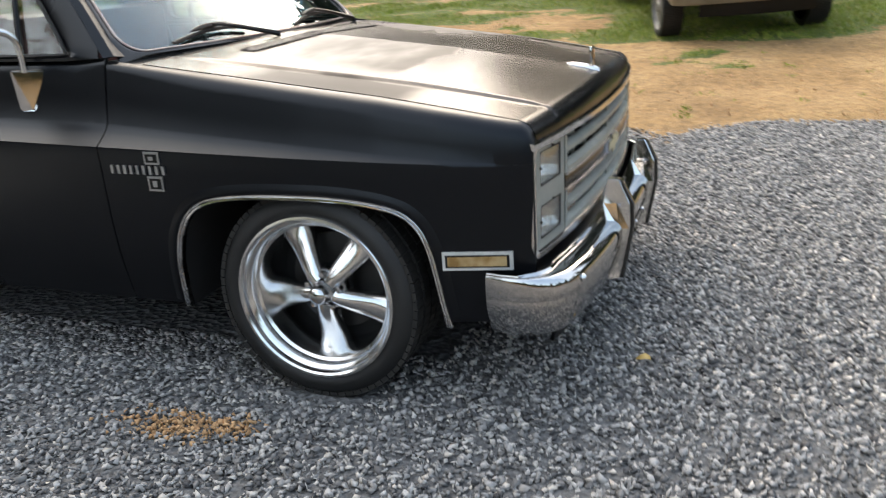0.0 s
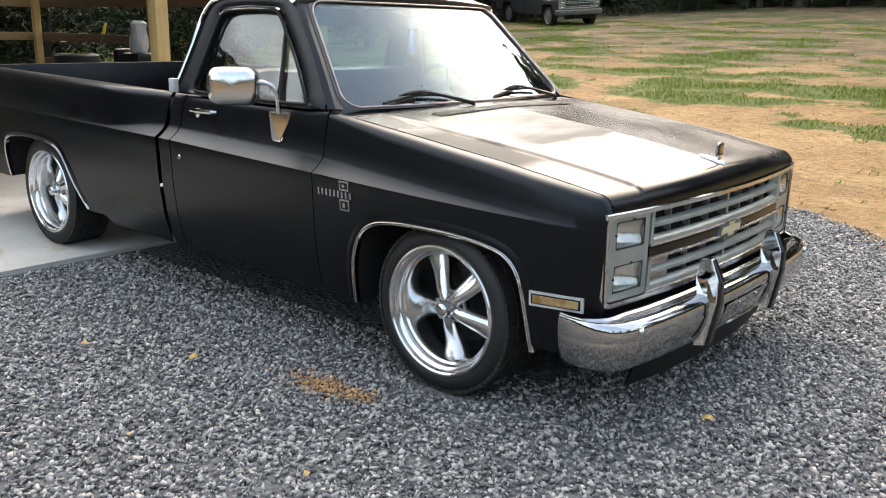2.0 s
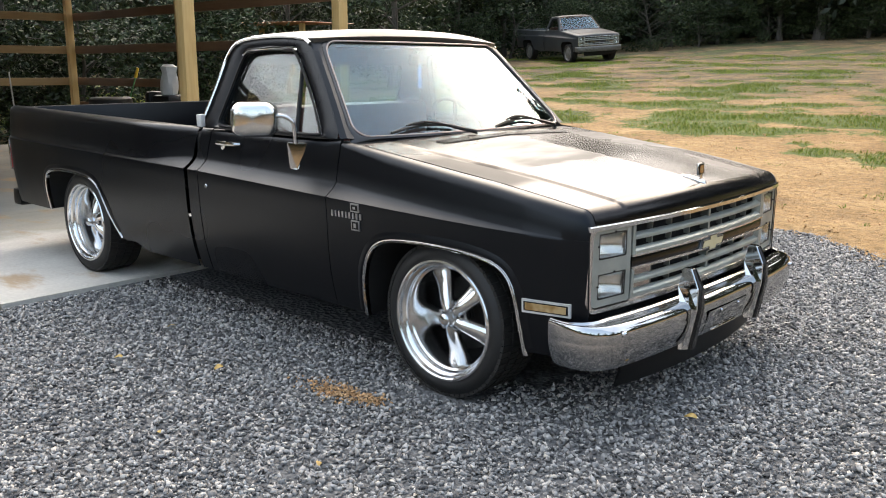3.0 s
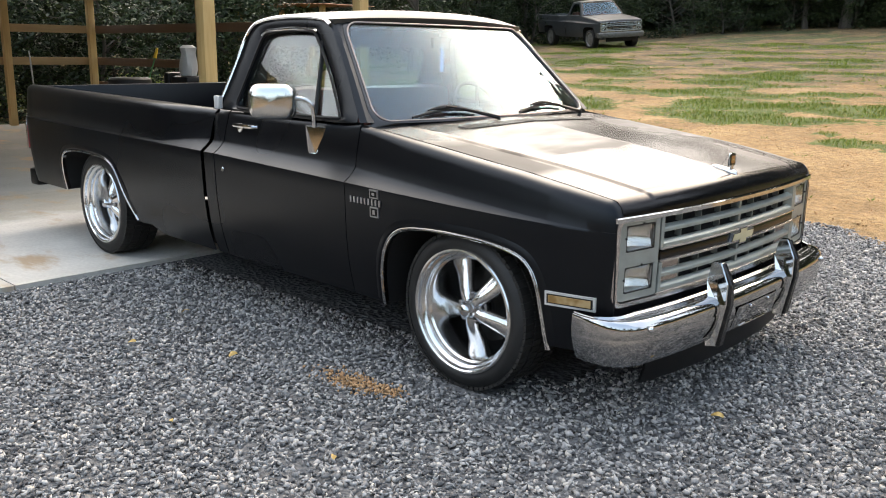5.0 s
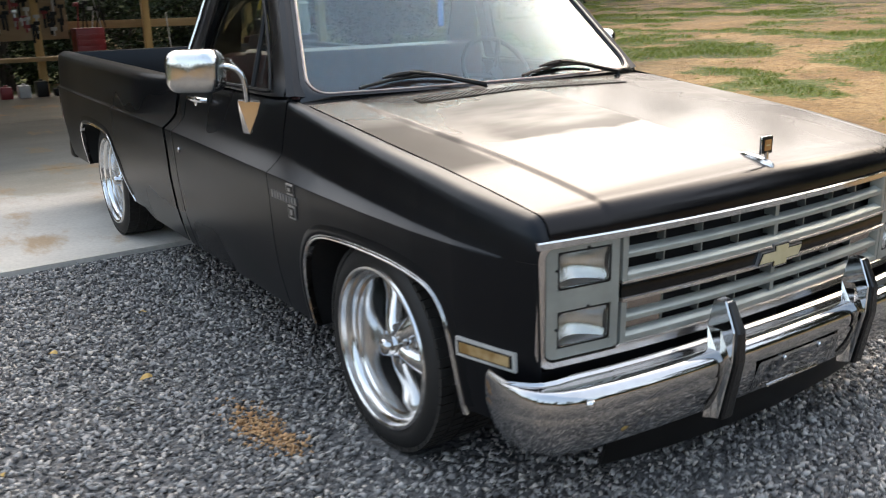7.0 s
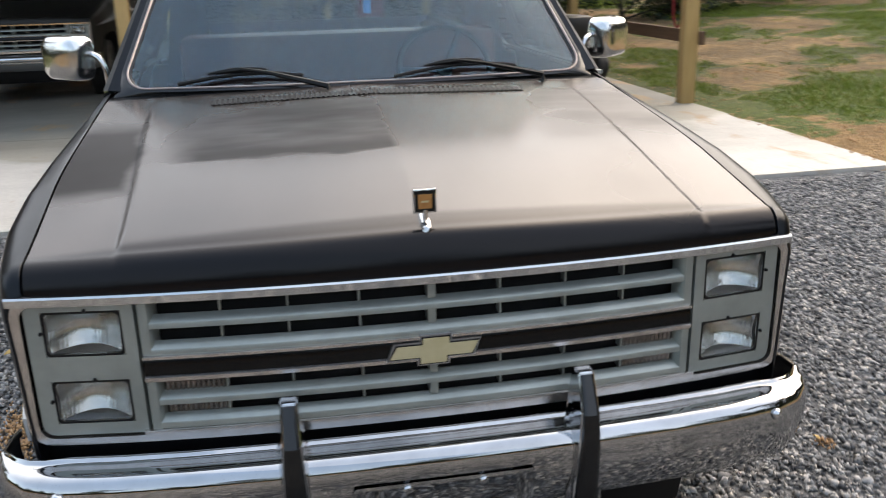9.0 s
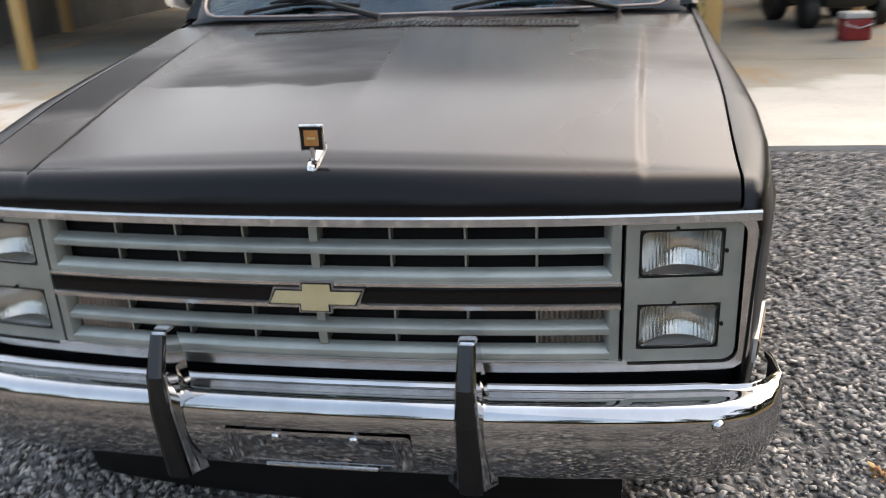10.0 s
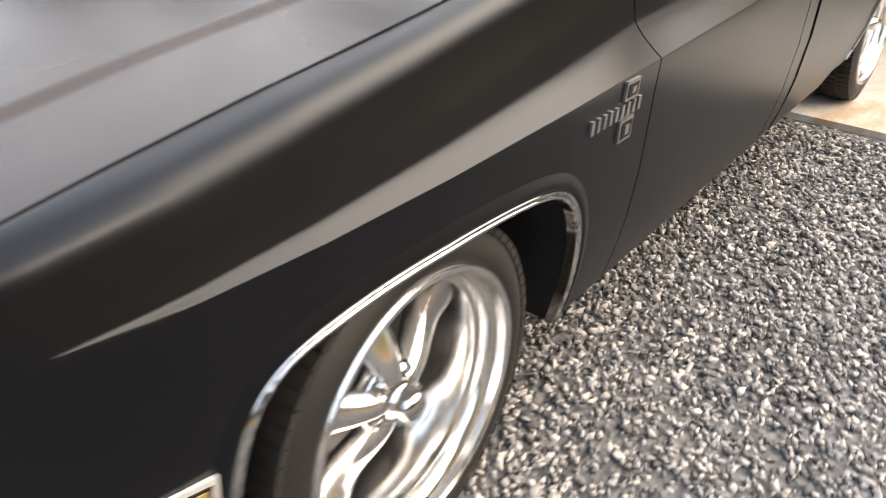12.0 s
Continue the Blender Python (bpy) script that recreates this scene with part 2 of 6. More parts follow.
BLACK = varied("black_plastic", (0.003, 0.003, 0.003), (0.006, 0.00575, 0.0055), 0.42, 8.0, bump_scale=160.0, bump_amount=0.15, bump_dist=0.001, spec=0.25)
BAND = varied("glossy_black_plastic", (0.0026, 0.0026, 0.0027), (0.0042, 0.004, 0.004), 0.16, 8.0, rough_to=0.24, spec=0.25)
DEEP = varied("underbody_black", (0.003, 0.003, 0.003), (0.007, 0.0065, 0.006), 0.9, 7.0)
RUBBER = varied("tyre_rubber", (0.0044, 0.0044, 0.0044), (0.00935, 0.0088, 0.007975), 0.62, 5.0, bump_scale=120.0, bump_amount=0.2, bump_dist=0.001)
TREAD = varied("dusty_tread_rubber", (0.0055, 0.0052, 0.0048), (0.014, 0.012, 0.0095), 0.8, 12.0, bump_scale=90.0, bump_amount=0.3, bump_dist=0.001)
RUBSTRIP = varied("bumper_rubber", (0.0035, 0.0035, 0.0038), (0.006, 0.006, 0.006), 0.22, 14.0, bump_scale=220.0, bump_amount=0.06, bump_dist=0.001)
AMBER, n, l, b = material("amber_lens", (0.36, 0.235, 0.10), 0.22)
l.new(ramp(n, l, noise_tex(n, l, 18.0, 2.0), [(0.35, (0.24, 0.135, 0.045)), (0.6, (0.42, 0.29, 0.14))]), b.inputs["Base Color"])
wv = n.new("ShaderNodeTexWave")
wv.inputs["Scale"].default_value = 60.0
l.new(n.new("ShaderNodeTexCoord").outputs["Object"], wv.inputs["Vector"])
bump(n, l, b, wv.outputs["Fac"], 0.25, 0.001)
BRIGHT = varied("bright_trim", (0.55, 0.55, 0.53), (0.66, 0.66, 0.64), 0.30, 30.0, metal=0.35)
RIBBED = varied("clear_ribbed_plastic", (0.22, 0.195, 0.18), (0.34, 0.30, 0.28), 0.14, 30.0, metal=0.9)
BOWL = varied("lamp_bowl_silver", (0.54, 0.53, 0.50), (0.64, 0.63, 0.60), 0.16, 20.0, metal=1.0)
SHELF = varied("lamp_shelf_grey", (0.30, 0.30, 0.285), (0.40, 0.395, 0.375), 0.30, 30.0, metal=0.8)
GOLD = varied("gold_emblem", (0.52, 0.44, 0.25), (0.60, 0.52, 0.32), 0.3, 20.0, metal=0.25)
ORANGE = varied("orange_enamel", (0.35, 0.14, 0.035), (0.434, 0.196, 0.056), 0.35, 50.0)
RED = varied("red_plastic", (0.195, 0.013, 0.01625), (0.247, 0.0195, 0.02275), 0.38, 6.0)
WHITE = varied("white_plastic", (0.3844, 0.3844, 0.372), (0.4588, 0.4526, 0.4402), 0.45, 8.0)
MAROON = varied("maroon_vinyl", (0.0833, 0.01785, 0.01488), (0.119, 0.02975, 0.0238), 0.5, 9.0, bump_scale=60.0, bump_amount=0.2)
DASH = varied("dark_dashboard", (0.018, 0.021, 0.027), (0.03, 0.033, 0.039), 0.5, 9.0, bump_scale=120.0)
CREAM = varied("headliner_cloth", (0.46, 0.47, 0.46), (0.54, 0.55, 0.53), 0.8, 12.0)


def glass(name, tint, rough=0.0):
    m, n, l, b = material(name, tint, rough)
    b.inputs["Transmission Weight"].default_value = 1.0
    b.inputs["IOR"].default_value = 1.5
    return m


GLASS = glass("window_glass", (0.46, 0.74, 0.86))
TINTED = glass("tinted_glass", (0.72, 0.80, 0.77))
LENS, n, l, b = material("lamp_lens", (0.92, 0.93, 0.92), 0.05)
b.inputs["Transmission Weight"].default_value = 1.0
wv = n.new("ShaderNodeTexWave")
wv.bands_direction = 'Y'
wv.inputs["Scale"].default_value = 30.0
l.new(n.new("ShaderNodeTexCoord").outputs["Object"], wv.inputs["Vector"])
bump(n, l, b, wv.outputs["Fac"], 0.16, 0.002)


def wood_mat(name, c0, c1, along):
    """Sawn timber with grain along one axis."""
    m, n, l, b = material(name, c0, 0.72)
    st = [1.0 if a == along else 14.0 for a in 'xyz']
    f = noise_tex(n, l, 2.2, 6.0, 0.6, stretch=st)
    g = noise_tex(n, l, 0.9, 3.0)
    mx = n.new("ShaderNodeMix")
    mx.data_type = 'RGBA'
    mx.inputs["Factor"].default_value = 0.4
    l.new(ramp(n, l, f, [(0.3, c0), (0.7, c1)]), mx.inputs["A"])
    l.new(ramp(n, l, g, [(0.3, tuple(v * 0.75 for v in c0)), (0.7, c1)]), mx.inputs["B"])
    l.new(mx.outputs["Result"], b.inputs["Base Color"])
    bump(n, l, b, f, 0.35, 0.003)
    return m


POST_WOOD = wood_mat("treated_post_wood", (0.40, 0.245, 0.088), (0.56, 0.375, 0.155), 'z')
# Side girts darker and redder than the back's: backlight put into the wood colour.
GIRT_X = wood_mat("backlit_girt_wood", (0.1001, 0.05005, 0.02464), (0.1617, 0.08855, 0.0462), 'x')
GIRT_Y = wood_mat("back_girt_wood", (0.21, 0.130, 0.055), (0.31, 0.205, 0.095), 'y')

# concrete: pale, blotched, with rusty clay smears
CONCRETE, n, l, b = material("slab_concrete", (0.5, 0.5, 0.48), 0.8)
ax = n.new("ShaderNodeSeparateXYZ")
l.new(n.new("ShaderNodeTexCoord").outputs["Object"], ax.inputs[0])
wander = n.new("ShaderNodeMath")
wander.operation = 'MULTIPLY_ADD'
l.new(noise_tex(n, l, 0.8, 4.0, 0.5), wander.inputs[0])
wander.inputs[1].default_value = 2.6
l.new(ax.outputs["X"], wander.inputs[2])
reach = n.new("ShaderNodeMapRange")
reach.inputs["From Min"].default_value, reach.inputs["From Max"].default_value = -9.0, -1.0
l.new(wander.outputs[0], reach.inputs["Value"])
# Pale apron, tan band; the inner greys carry roof shade in their colour.
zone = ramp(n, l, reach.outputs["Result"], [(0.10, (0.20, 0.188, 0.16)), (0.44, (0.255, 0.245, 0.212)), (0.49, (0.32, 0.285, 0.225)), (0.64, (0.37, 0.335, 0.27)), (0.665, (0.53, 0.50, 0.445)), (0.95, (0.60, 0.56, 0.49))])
dirt = ramp(n, l, noise_tex(n, l, 0.9, 6.0, 0.65, stretch=(1.0, 0.5, 1.0)), [(0.3, grey(0.72)), (0.55, grey(0.95)), (0.72, grey(1.08))])
bigm = n.new("ShaderNodeMix")
bigm.data_type, bigm.blend_type = 'RGBA', 'MULTIPLY'
bigm.inputs["Factor"].default_value = 1.0
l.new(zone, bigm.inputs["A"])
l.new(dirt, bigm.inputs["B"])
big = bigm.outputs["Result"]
mx = n.new("ShaderNodeMix")
mx.data_type = 'RGBA'
l.new(ramp(n, l, noise_tex(n, l, 1.1, 6.0, 0.65, stretch=(0.7, 1.6, 1.0)), [(0.555, grey(0)), (0.66, grey(0.75))]), mx.inputs["Factor"])
l.new(big, mx.inputs["A"])
mx.inputs["B"].default_value = (0.36, 0.22, 0.10, 1)
mf = n.new("ShaderNodeMix")
mf.data_type, mf.blend_type = 'RGBA', 'MULTIPLY'
mf.inputs["Factor"].default_value = 0.35
l.new(mx.outputs["Result"], mf.inputs["A"])
l.new(ramp(n, l, noise_tex(n, l, 40.0, 4.0), [(0.3, grey(0.6)), (0.7, grey(1.0))]), mf.inputs["B"])
l.new(mf.outputs["Result"], b.inputs["Base Color"])
bump(n, l, b, noise_tex(n, l, 70.0, 5.0), 0.25, 0.003)

# stone dust and clay that shows between the gravel stones
BED, n, l, b = material("gravel_bed", (0.1, 0.1, 0.1), 0.95)
l.new(ramp(n, l, noise_tex(n, l, 55.0, 5.0), [(0.35, grey(0.055)), (0.6, grey(0.12)), (0.75, grey(0.19))]), b.inputs["Base Color"])
vo = n.new("ShaderNodeTexVoronoi")
vo.inputs["Scale"].default_value = 34.0
l.new(n.new("ShaderNodeTexCoord").outputs["Object"], vo.inputs["Vector"])
bump(n, l, b, vo.outputs["Distance"], 0.9, 0.02)

STONE, n, l, b = material("crushed_stone", (0.2, 0.2, 0.21), 0.9, spec=0.2)
isl = n.new("ShaderNodeNewGeometry").outputs["Random Per Island"]
st = ramp(n, l, isl, [(0.0, (0.065, 0.064, 0.066)), (0.3, (0.175, 0.170, 0.164)), (0.65, (0.325, 0.314, 0.30)), (0.88, (0.41, 0.394, 0.37)), (1.0, (0.52, 0.47, 0.41))])
mf = n.new("ShaderNodeMix")
mf.data_type, mf.blend_type = 'RGBA', 'MULTIPLY'
mf.inputs["Factor"].default_value = 0.6
l.new(st, mf.inputs["A"])
l.new(ramp(n, l, noise_tex(n, l, 60.0, 4.0), [(0.3, grey(0.6)), (0.7, grey(1.15))]), mf.inputs["B"])
l.new(mf.outputs["Result"], b.inputs["Base Color"])
bump(n, l, b, noise_tex(n, l, 150.0, 3.0), 0.4, 0.003)

CLAY = varied("orange_clay", (0.3627, 0.1914, 0.08563), (0.5038, 0.3124, 0.1612), 0.95, 18.0, bump_scale=60.0, bump_amount=0.6, bump_dist=0.01)

# field: clay and grass by the cover stored on the ground mesh
FIELD, n, l, b = material("field_soil", (0.4, 0.28, 0.16), 0.95)
at = n.new("ShaderNodeAttribute")
at.attribute_name = "cover"
soil = ramp(n, l, noise_tex(n, l, 0.9, 8.0, 0.65), [(0.25, (0.145, 0.080, 0.028)), (0.5, (0.305, 0.180, 0.070)), (0.75, (0.45, 0.298, 0.138))])
turf = ramp(n, l, noise_tex(n, l, 2.5, 8.0, 0.7), [(0.25, (0.050, 0.075, 0.010)), (0.5, (0.088, 0.115, 0.016)), (0.8, (0.16, 0.14, 0.042))])
add = n.new("ShaderNodeMath")
add.operation = 'MULTIPLY_ADD'
l.new(noise_tex(n, l, 7.0, 6.0, 0.7), add.inputs[0])
add.inputs[1].default_value = 0.75
half_cover = n.new("ShaderNodeMath")
half_cover.operation = 'MULTIPLY'
half_cover.inputs[1].default_value = 0.5
l.new(at.outputs["Fac"], half_cover.inputs[0])
l.new(half_cover.outputs[0], add.inputs[2])
mx = n.new("ShaderNodeMix")
mx.data_type = 'RGBA'
l.new(ramp(n, l, add.outputs[0], [(0.54, grey(0)), (0.63, grey(1))]), mx.inputs["Factor"])
# dead grass and fallen leaves thicken towards the woods, with tree shade coloured in
lit = n.new("ShaderNodeAttribute")
lit.attribute_name = "litter_shade"
thick = n.new("ShaderNodeMath")
thick.operation = 'MULTIPLY'
l.new(lit.outputs["Fac"], thick.inputs[0])
l.new(ramp(n, l, noise_tex(n, l, 1.7, 8.0, 0.7, stretch=(0.6, 1.2, 1.0)), [(0.36, grey(0.15)), (0.56, grey(1.0))]), thick.inputs[1])
for under, socket in ((soil, "A"), (turf, "B")):
    lm = n.new("ShaderNodeMix")
    lm.data_type = 'RGBA'
    l.new(thick.outputs[0], lm.inputs["Factor"])
    l.new(under, lm.inputs["A"])
    lm.inputs["B"].default_value = (0.088, 0.063, 0.028, 1) if socket == "A" else (0.046, 0.047, 0.014, 1)
    l.new(lm.outputs["Result"], mx.inputs[socket])
l.new(mx.outputs["Result"], b.inputs["Base Color"])
cl = n.new("ShaderNodeMix")
cl.data_type, cl.blend_type = 'RGBA', 'MULTIPLY'
cl.inputs["Factor"].default_value = 0.75
l.new(mx.outputs["Result"], cl.inputs["A"])
l.new(ramp(n, l, noise_tex(n, l, 13.0, 8.0, 0.8), [(0.36, grey(0.36)), (0.5, grey(0.9)), (0.66, grey(1.4))]), cl.inputs["B"])
l.new(cl.outputs["Result"], b.inputs["Base Color"])
bump(n, l, b, noise_tex(n, l, 14.0, 8.0, 0.7), 0.9, 0.06)


def leafy(name, stops):
    m, n, l, b = material(name, stops[0][1], 0.6, spec=0.3)
    isl = n.new("ShaderNodeNewGeometry").outputs["Random Per Island"]
    l.new(ramp(n, l, isl, stops), b.inputs["Base Color"])
    b.inputs["Subsurface Weight"].default_value = 0.0
    return m


GRASS = leafy("grass_blades", [(0.0, (0.08, 0.13, 0.009)), (0.5, (0.165, 0.235, 0.02)), (0.85, (0.27, 0.30, 0.045)), (1.0, (0.38, 0.30, 0.11))])
# One foliage in two tones: light and woodland shade put into the colours.
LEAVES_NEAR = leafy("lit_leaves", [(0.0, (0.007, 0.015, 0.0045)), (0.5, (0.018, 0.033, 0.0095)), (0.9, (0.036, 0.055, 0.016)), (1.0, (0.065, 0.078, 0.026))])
LEAVES = leafy("shaded_leaves", [(0.0, (0.0043, 0.0095, 0.0028)), (0.5, (0.0095, 0.0178, 0.0048)), (0.9, (0.0178, 0.0273, 0.0071)), (1.0, (0.0332, 0.038, 0.0119))])
BARK = varied("grey_bark", (0.036, 0.03, 0.024), (0.084, 0.072, 0.06), 0.9, 6.0, bump_scale=18.0, bump_amount=0.8, bump_dist=0.03, stretch=(1.8, 1.8, 0.3))
YELLOW = varied("fallen_leaf_yellow", (0.3348, 0.2009, 0.05208), (0.4613, 0.3125, 0.08928), 0.6, 40.0)
TIN = varied("roofing_metal", (0.192, 0.198, 0.204), (0.252, 0.258, 0.258), 0.45, 2.0, metal=0.6)
PLY = varied("plywood_panel", (0.216, 0.15, 0.084), (0.276, 0.198, 0.12), 0.8, 3.0, stretch=(0.6, 0.6, 3))
TOOLRED = varied("tool_chest_red", (0.2028, 0.0117, 0.0156), (0.2574, 0.0195, 0.0234), 0.35, 4.0)
STEEL = varied("worn_steel", (0.3, 0.3, 0.31), (0.42, 0.42, 0.42), 0.35, 15.0, metal=0.9)
DULLRIM = varied("dull_steel_rim", (0.10, 0.098, 0.09), (0.19, 0.185, 0.17), 0.5, 14.0, metal=0.5)
GREYPAINT = varied("faded_grey_paint", (0.0189, 0.02184, 0.02436), (0.0315, 0.03528, 0.0378), 0.4, 2.0)
DARKPAINT = varied("dark_dusty_paint", (0.006, 0.006, 0.006), (0.014, 0.0125, 0.0105), 0.5, 3.0)
MUD = varied("mud_caked_chrome", (0.12, 0.093, 0.06), (0.192, 0.156, 0.108), 0.7, 5.0, bump_scale=20.0)
AGED = varied("aged_bright_trim", (0.50, 0.46, 0.43), (0.62, 0.58, 0.55), 0.15, 22.0, metal=0.95, rough_to=0.24)
TRIMLINE = varied("dull_trim_strip", (0.30, 0.24, 0.22), (0.42, 0.34, 0.31), 0.35, 30.0, metal=0.4)

# ---- ground ----
def rise(x, y):
    """Height of the land: level at the drive, a bank past it, then a long slope up to the trees."""
    h = 0.0
    if y > 3.6:
        h = 0.077 * (min(y, 75.0) - 3.6)
    if x < -5.0 and y < 9.0:
        h -= 0.12 * smooth(-5.0, -8.0, x) * smooth(9.0, 4.5, y)
    return h


def edge_of_gravel(x):
    """The uneven line at which the drive gives way to clay."""
    return 4.25 + 0.35 * noise.noise((x * 0.9, 3.1, 0)) + 0.18 * noise.noise((x * 3.1, 7.7, 0)) - 0.95 * math.exp(-((x - 0.55) / 0.55) ** 2)


def cover(x, y):
    """How grassy the land is, 0 bare clay to 1 turf."""
    c = 0.22 + 1.25 * noise.fractal((x * 0.42, y * 0.85, 2.0), 0.7, 2.1, 6)
    c += 0.55 * math.exp(-((y - 10.4 - 0.03 * x) / 1.5) ** 2)
    c -= 0.55 * math.exp(-((y - 6.6) / 1.8) ** 2) * smooth(-4.5, -2.0, x)
    c += 0.12 * smooth(13.0, 22.0, y) + 0.25 * math.exp(-((y - 15.0) / 1.6) ** 2)
    if x < -3.2 and y < 8:
        c += 0.55 * smooth(7.5, 4.6, y)
    c -= 0.75 * smooth(9.6, 8.2, y) * smooth(-4.2, -2.6, x)
    c += 1.5 * smooth(7.0, 7.6, y) * smooth(10.5, 9.0, y) * smooth(-0.9, -0.1, x)
    for tx, ty, tr, most in ((0.62, 6.55, 0.42, 2.0), (1.0, 5.95, 0.36, 1.7), (0.35, 6.1, 0.2, 1.4), (1.5, 5.7, 0.16, 1.4), (-2.05, 8.6, 0.28, 1.6), (-1.65, 7.96, 0.36, 1.6), (-0.55, 7.6, 0.5, 1.7)):
        c += most * math.exp(-(((x - tx) / tr) ** 2 + ((y - ty) / tr) ** 2))
    c += 1.1 * math.exp(-(((x - 1.3) / 2.6) ** 2 + ((y - 8.7) / 0.9) ** 2))
    return min(1.0, max(0.0, c))


def spread(lo, hi, step, far, grow):
    """Coordinates, close together between lo and hi and ever wider out to far."""
    a = [lo + i * step for i in range(int((hi - lo) / step) + 1)]
    s = step
    while a[-1] < far:
        s *= grow
        a.append(a[-1] + s)
    s = step
    while a[0] > -far:
        s *= grow
        a.insert(0, a[0] - s)
    return a


xs, ys = spread(-16.0, 6.0, 0.22, 420.0, 1.16), spread(3.0, 20.0, 0.22, 420.0, 1.16)
bm = bmesh.new()
lay = bm.verts.layers.float.new("cover")
lay_litter_shade = bm.verts.layers.float.new("litter_shade")
rows = []
for yy in ys:
    row = []
    for xx in xs:
        z = rise(xx, yy) - 0.05
        if yy > edge_of_gravel(xx) - 0.15 and yy > 3.0:
            z += 0.05 + 0.03 * noise.fractal((xx * 1.3, yy * 1.3, 0), 1.0, 2.0, 3) + 0.012 * noise.noise((xx * 5, yy * 5, 4))
        v = bm.verts.new((xx, yy, z))
        v[lay] = cover(xx, yy)
        # 0 to 1: brown ground cover, and the trees' shade painted in with it
        v[lay_litter_shade] = max(smooth(10.0, 19.0, yy), 0.7 * smooth(-5.0, -8.0, xx) * smooth(15.0, 8.0, yy))
        row.append(v)
    rows.append(row)
for a, b2 in zip(rows, rows[1:]):
    for i in range(len(a) - 1):
        bm.faces.new((a[i], a[i + 1], b2[i + 1], b2[i]))
solo("ground", bm, FIELD, "bare orange clay field with patchy grass rising to the woods", "ground", kind="structure")

# the drive: a bed of stone dust, its far edge ragged
bm = bmesh.new()
cols = [-3.3 + i * 0.1 for i in range(124)]
grid(bm, [[(xx, -9.0 + (edge_of_gravel(xx) + 9.0) * k / 40.0, 0.004 * noise.noise((xx * 2, k * 0.7, 0)) - (0.05 if k == 40 else 0.0)) for xx in cols] for k in range(41)])
solo("gravel_drive", bm, BED, "grey crushed stone drive", "drive", kind="structure")

# slab, flush with the drive, in poured bays
def slab_edge(y):
    return -2.93 - 0.02 * y


for k, (x0, x1) in enumerate([(None, -6.2), (-6.21, -10.2), (-10.21, -14.4)]):
    for y0, y1 in [(-7.6, -1.72), (-1.71, 4.07)]:
        bm = bmesh.new()
        near = [slab_edge(y0), slab_edge(y1)] if x0 is None else [x0, x0]
        extrude_poly(bm, [(x1, y0), (near[0], y0), (near[1], y1), (x1, y1)], -0.2, 0.03)
        normals(bm)
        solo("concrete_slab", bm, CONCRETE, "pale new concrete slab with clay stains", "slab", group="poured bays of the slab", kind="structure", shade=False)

# ---- pole barn ----
POSTS = [(-6.35, 4.0), (-6.2, 1.66), (-10.2, 4.0), (-14.1, 4.0), (-14.1, 2.45), (-14.1, 0.6), (-14.1, -1.73), (-6.35, -1.73), (-10.2, -1.73), (-6.5, -5.6), (-14.1, -7.4), (-10.2, -7.4), (-14.1, -4.6)]
first = None
for k, (px, py) in enumerate(POSTS):
    if first is None:
        bm = bmesh.new()
        box(bm, -0.07, 0.07, -0.07, 0.07, 0.0, 3.20, 0.006)
        first = solo("barn_post", bm, POST_WOOD, "square yellow treated pine post on the slab", "post", group="posts of the pole barn")
        first.location = (px, py, 0.03)
        first.scale = (1.05, 1.05, 1.0)
    else:
        copy_thing(first, pose(px, py, 0.03, 0, 0, 90 * (k % 4))).scale = (1.05, 1.05, 1.0) if k == 1 else (0.85, 0.85, 1.0)


def girt(x0, x1, y0, y1, z, mat, label):
    bm = bmesh.new()
    box(bm, x0, x1, y0, y1, z - 0.07, z + 0.07, 0.004)
    return solo("girt_board", bm, mat, label, "board", group="girts of the pole barn")


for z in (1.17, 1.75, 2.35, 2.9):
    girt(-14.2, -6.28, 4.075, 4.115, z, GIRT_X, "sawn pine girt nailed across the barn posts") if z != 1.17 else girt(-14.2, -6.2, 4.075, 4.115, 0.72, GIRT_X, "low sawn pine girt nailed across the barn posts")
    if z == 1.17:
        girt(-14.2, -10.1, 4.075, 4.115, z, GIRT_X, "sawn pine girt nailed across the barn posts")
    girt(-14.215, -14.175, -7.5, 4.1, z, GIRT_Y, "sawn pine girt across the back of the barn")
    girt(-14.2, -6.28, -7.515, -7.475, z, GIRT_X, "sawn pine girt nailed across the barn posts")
# added, unseen: upright ribbed metal sheets that close and darken the barn's side
bm = bmesh.new()
sheet = [(-14.4 + 0.1 * k, -7.56 + (0.02 if k % 3 == 0 else 0.0)) for k in range(82)]
grid(bm, [[(x, y, z) for x, y in sheet] for z in (0.03, 3.38)])
tagged(new("wall_side", finish(bm, "wall_side", TIN, shade=False)), "added ribbed metal sheets that close the unseen side of the barn", "wall", kind="structure")
# roof: beam, rafters, boards and metal
bm = bmesh.new()
box(bm, -6.47, -6.425, -7.6, 4.2, 2.98, 3.23, 0.004)
solo("eave_beam", bm, GIRT_Y, "doubled pine beam over the barn opening", "beam", kind="structure")
bm = bmesh.new()
for k in range(13):
    yy = -7.5 + k * 0.965
    box(bm, -14.6, -6.4, yy - 0.02, yy + 0.02, 3.235, 3.39)
roof_rows = []
for k in range(121):
    yy = -7.9 + k * 0.1033
    roof_rows.append([(-6.3, yy, 3.40 + (0.02 if k % 3 == 0 else 0.0)), (-14.9, yy, 3.45 + (0.02 if k % 3 == 0 else 0.0))])
grid(bm, roof_rows)
tagged(new("ceiling", finish(bm, "ceiling", TIN, shade=False)), "corrugated metal barn roof on pine rafters", "roof", kind="structure")

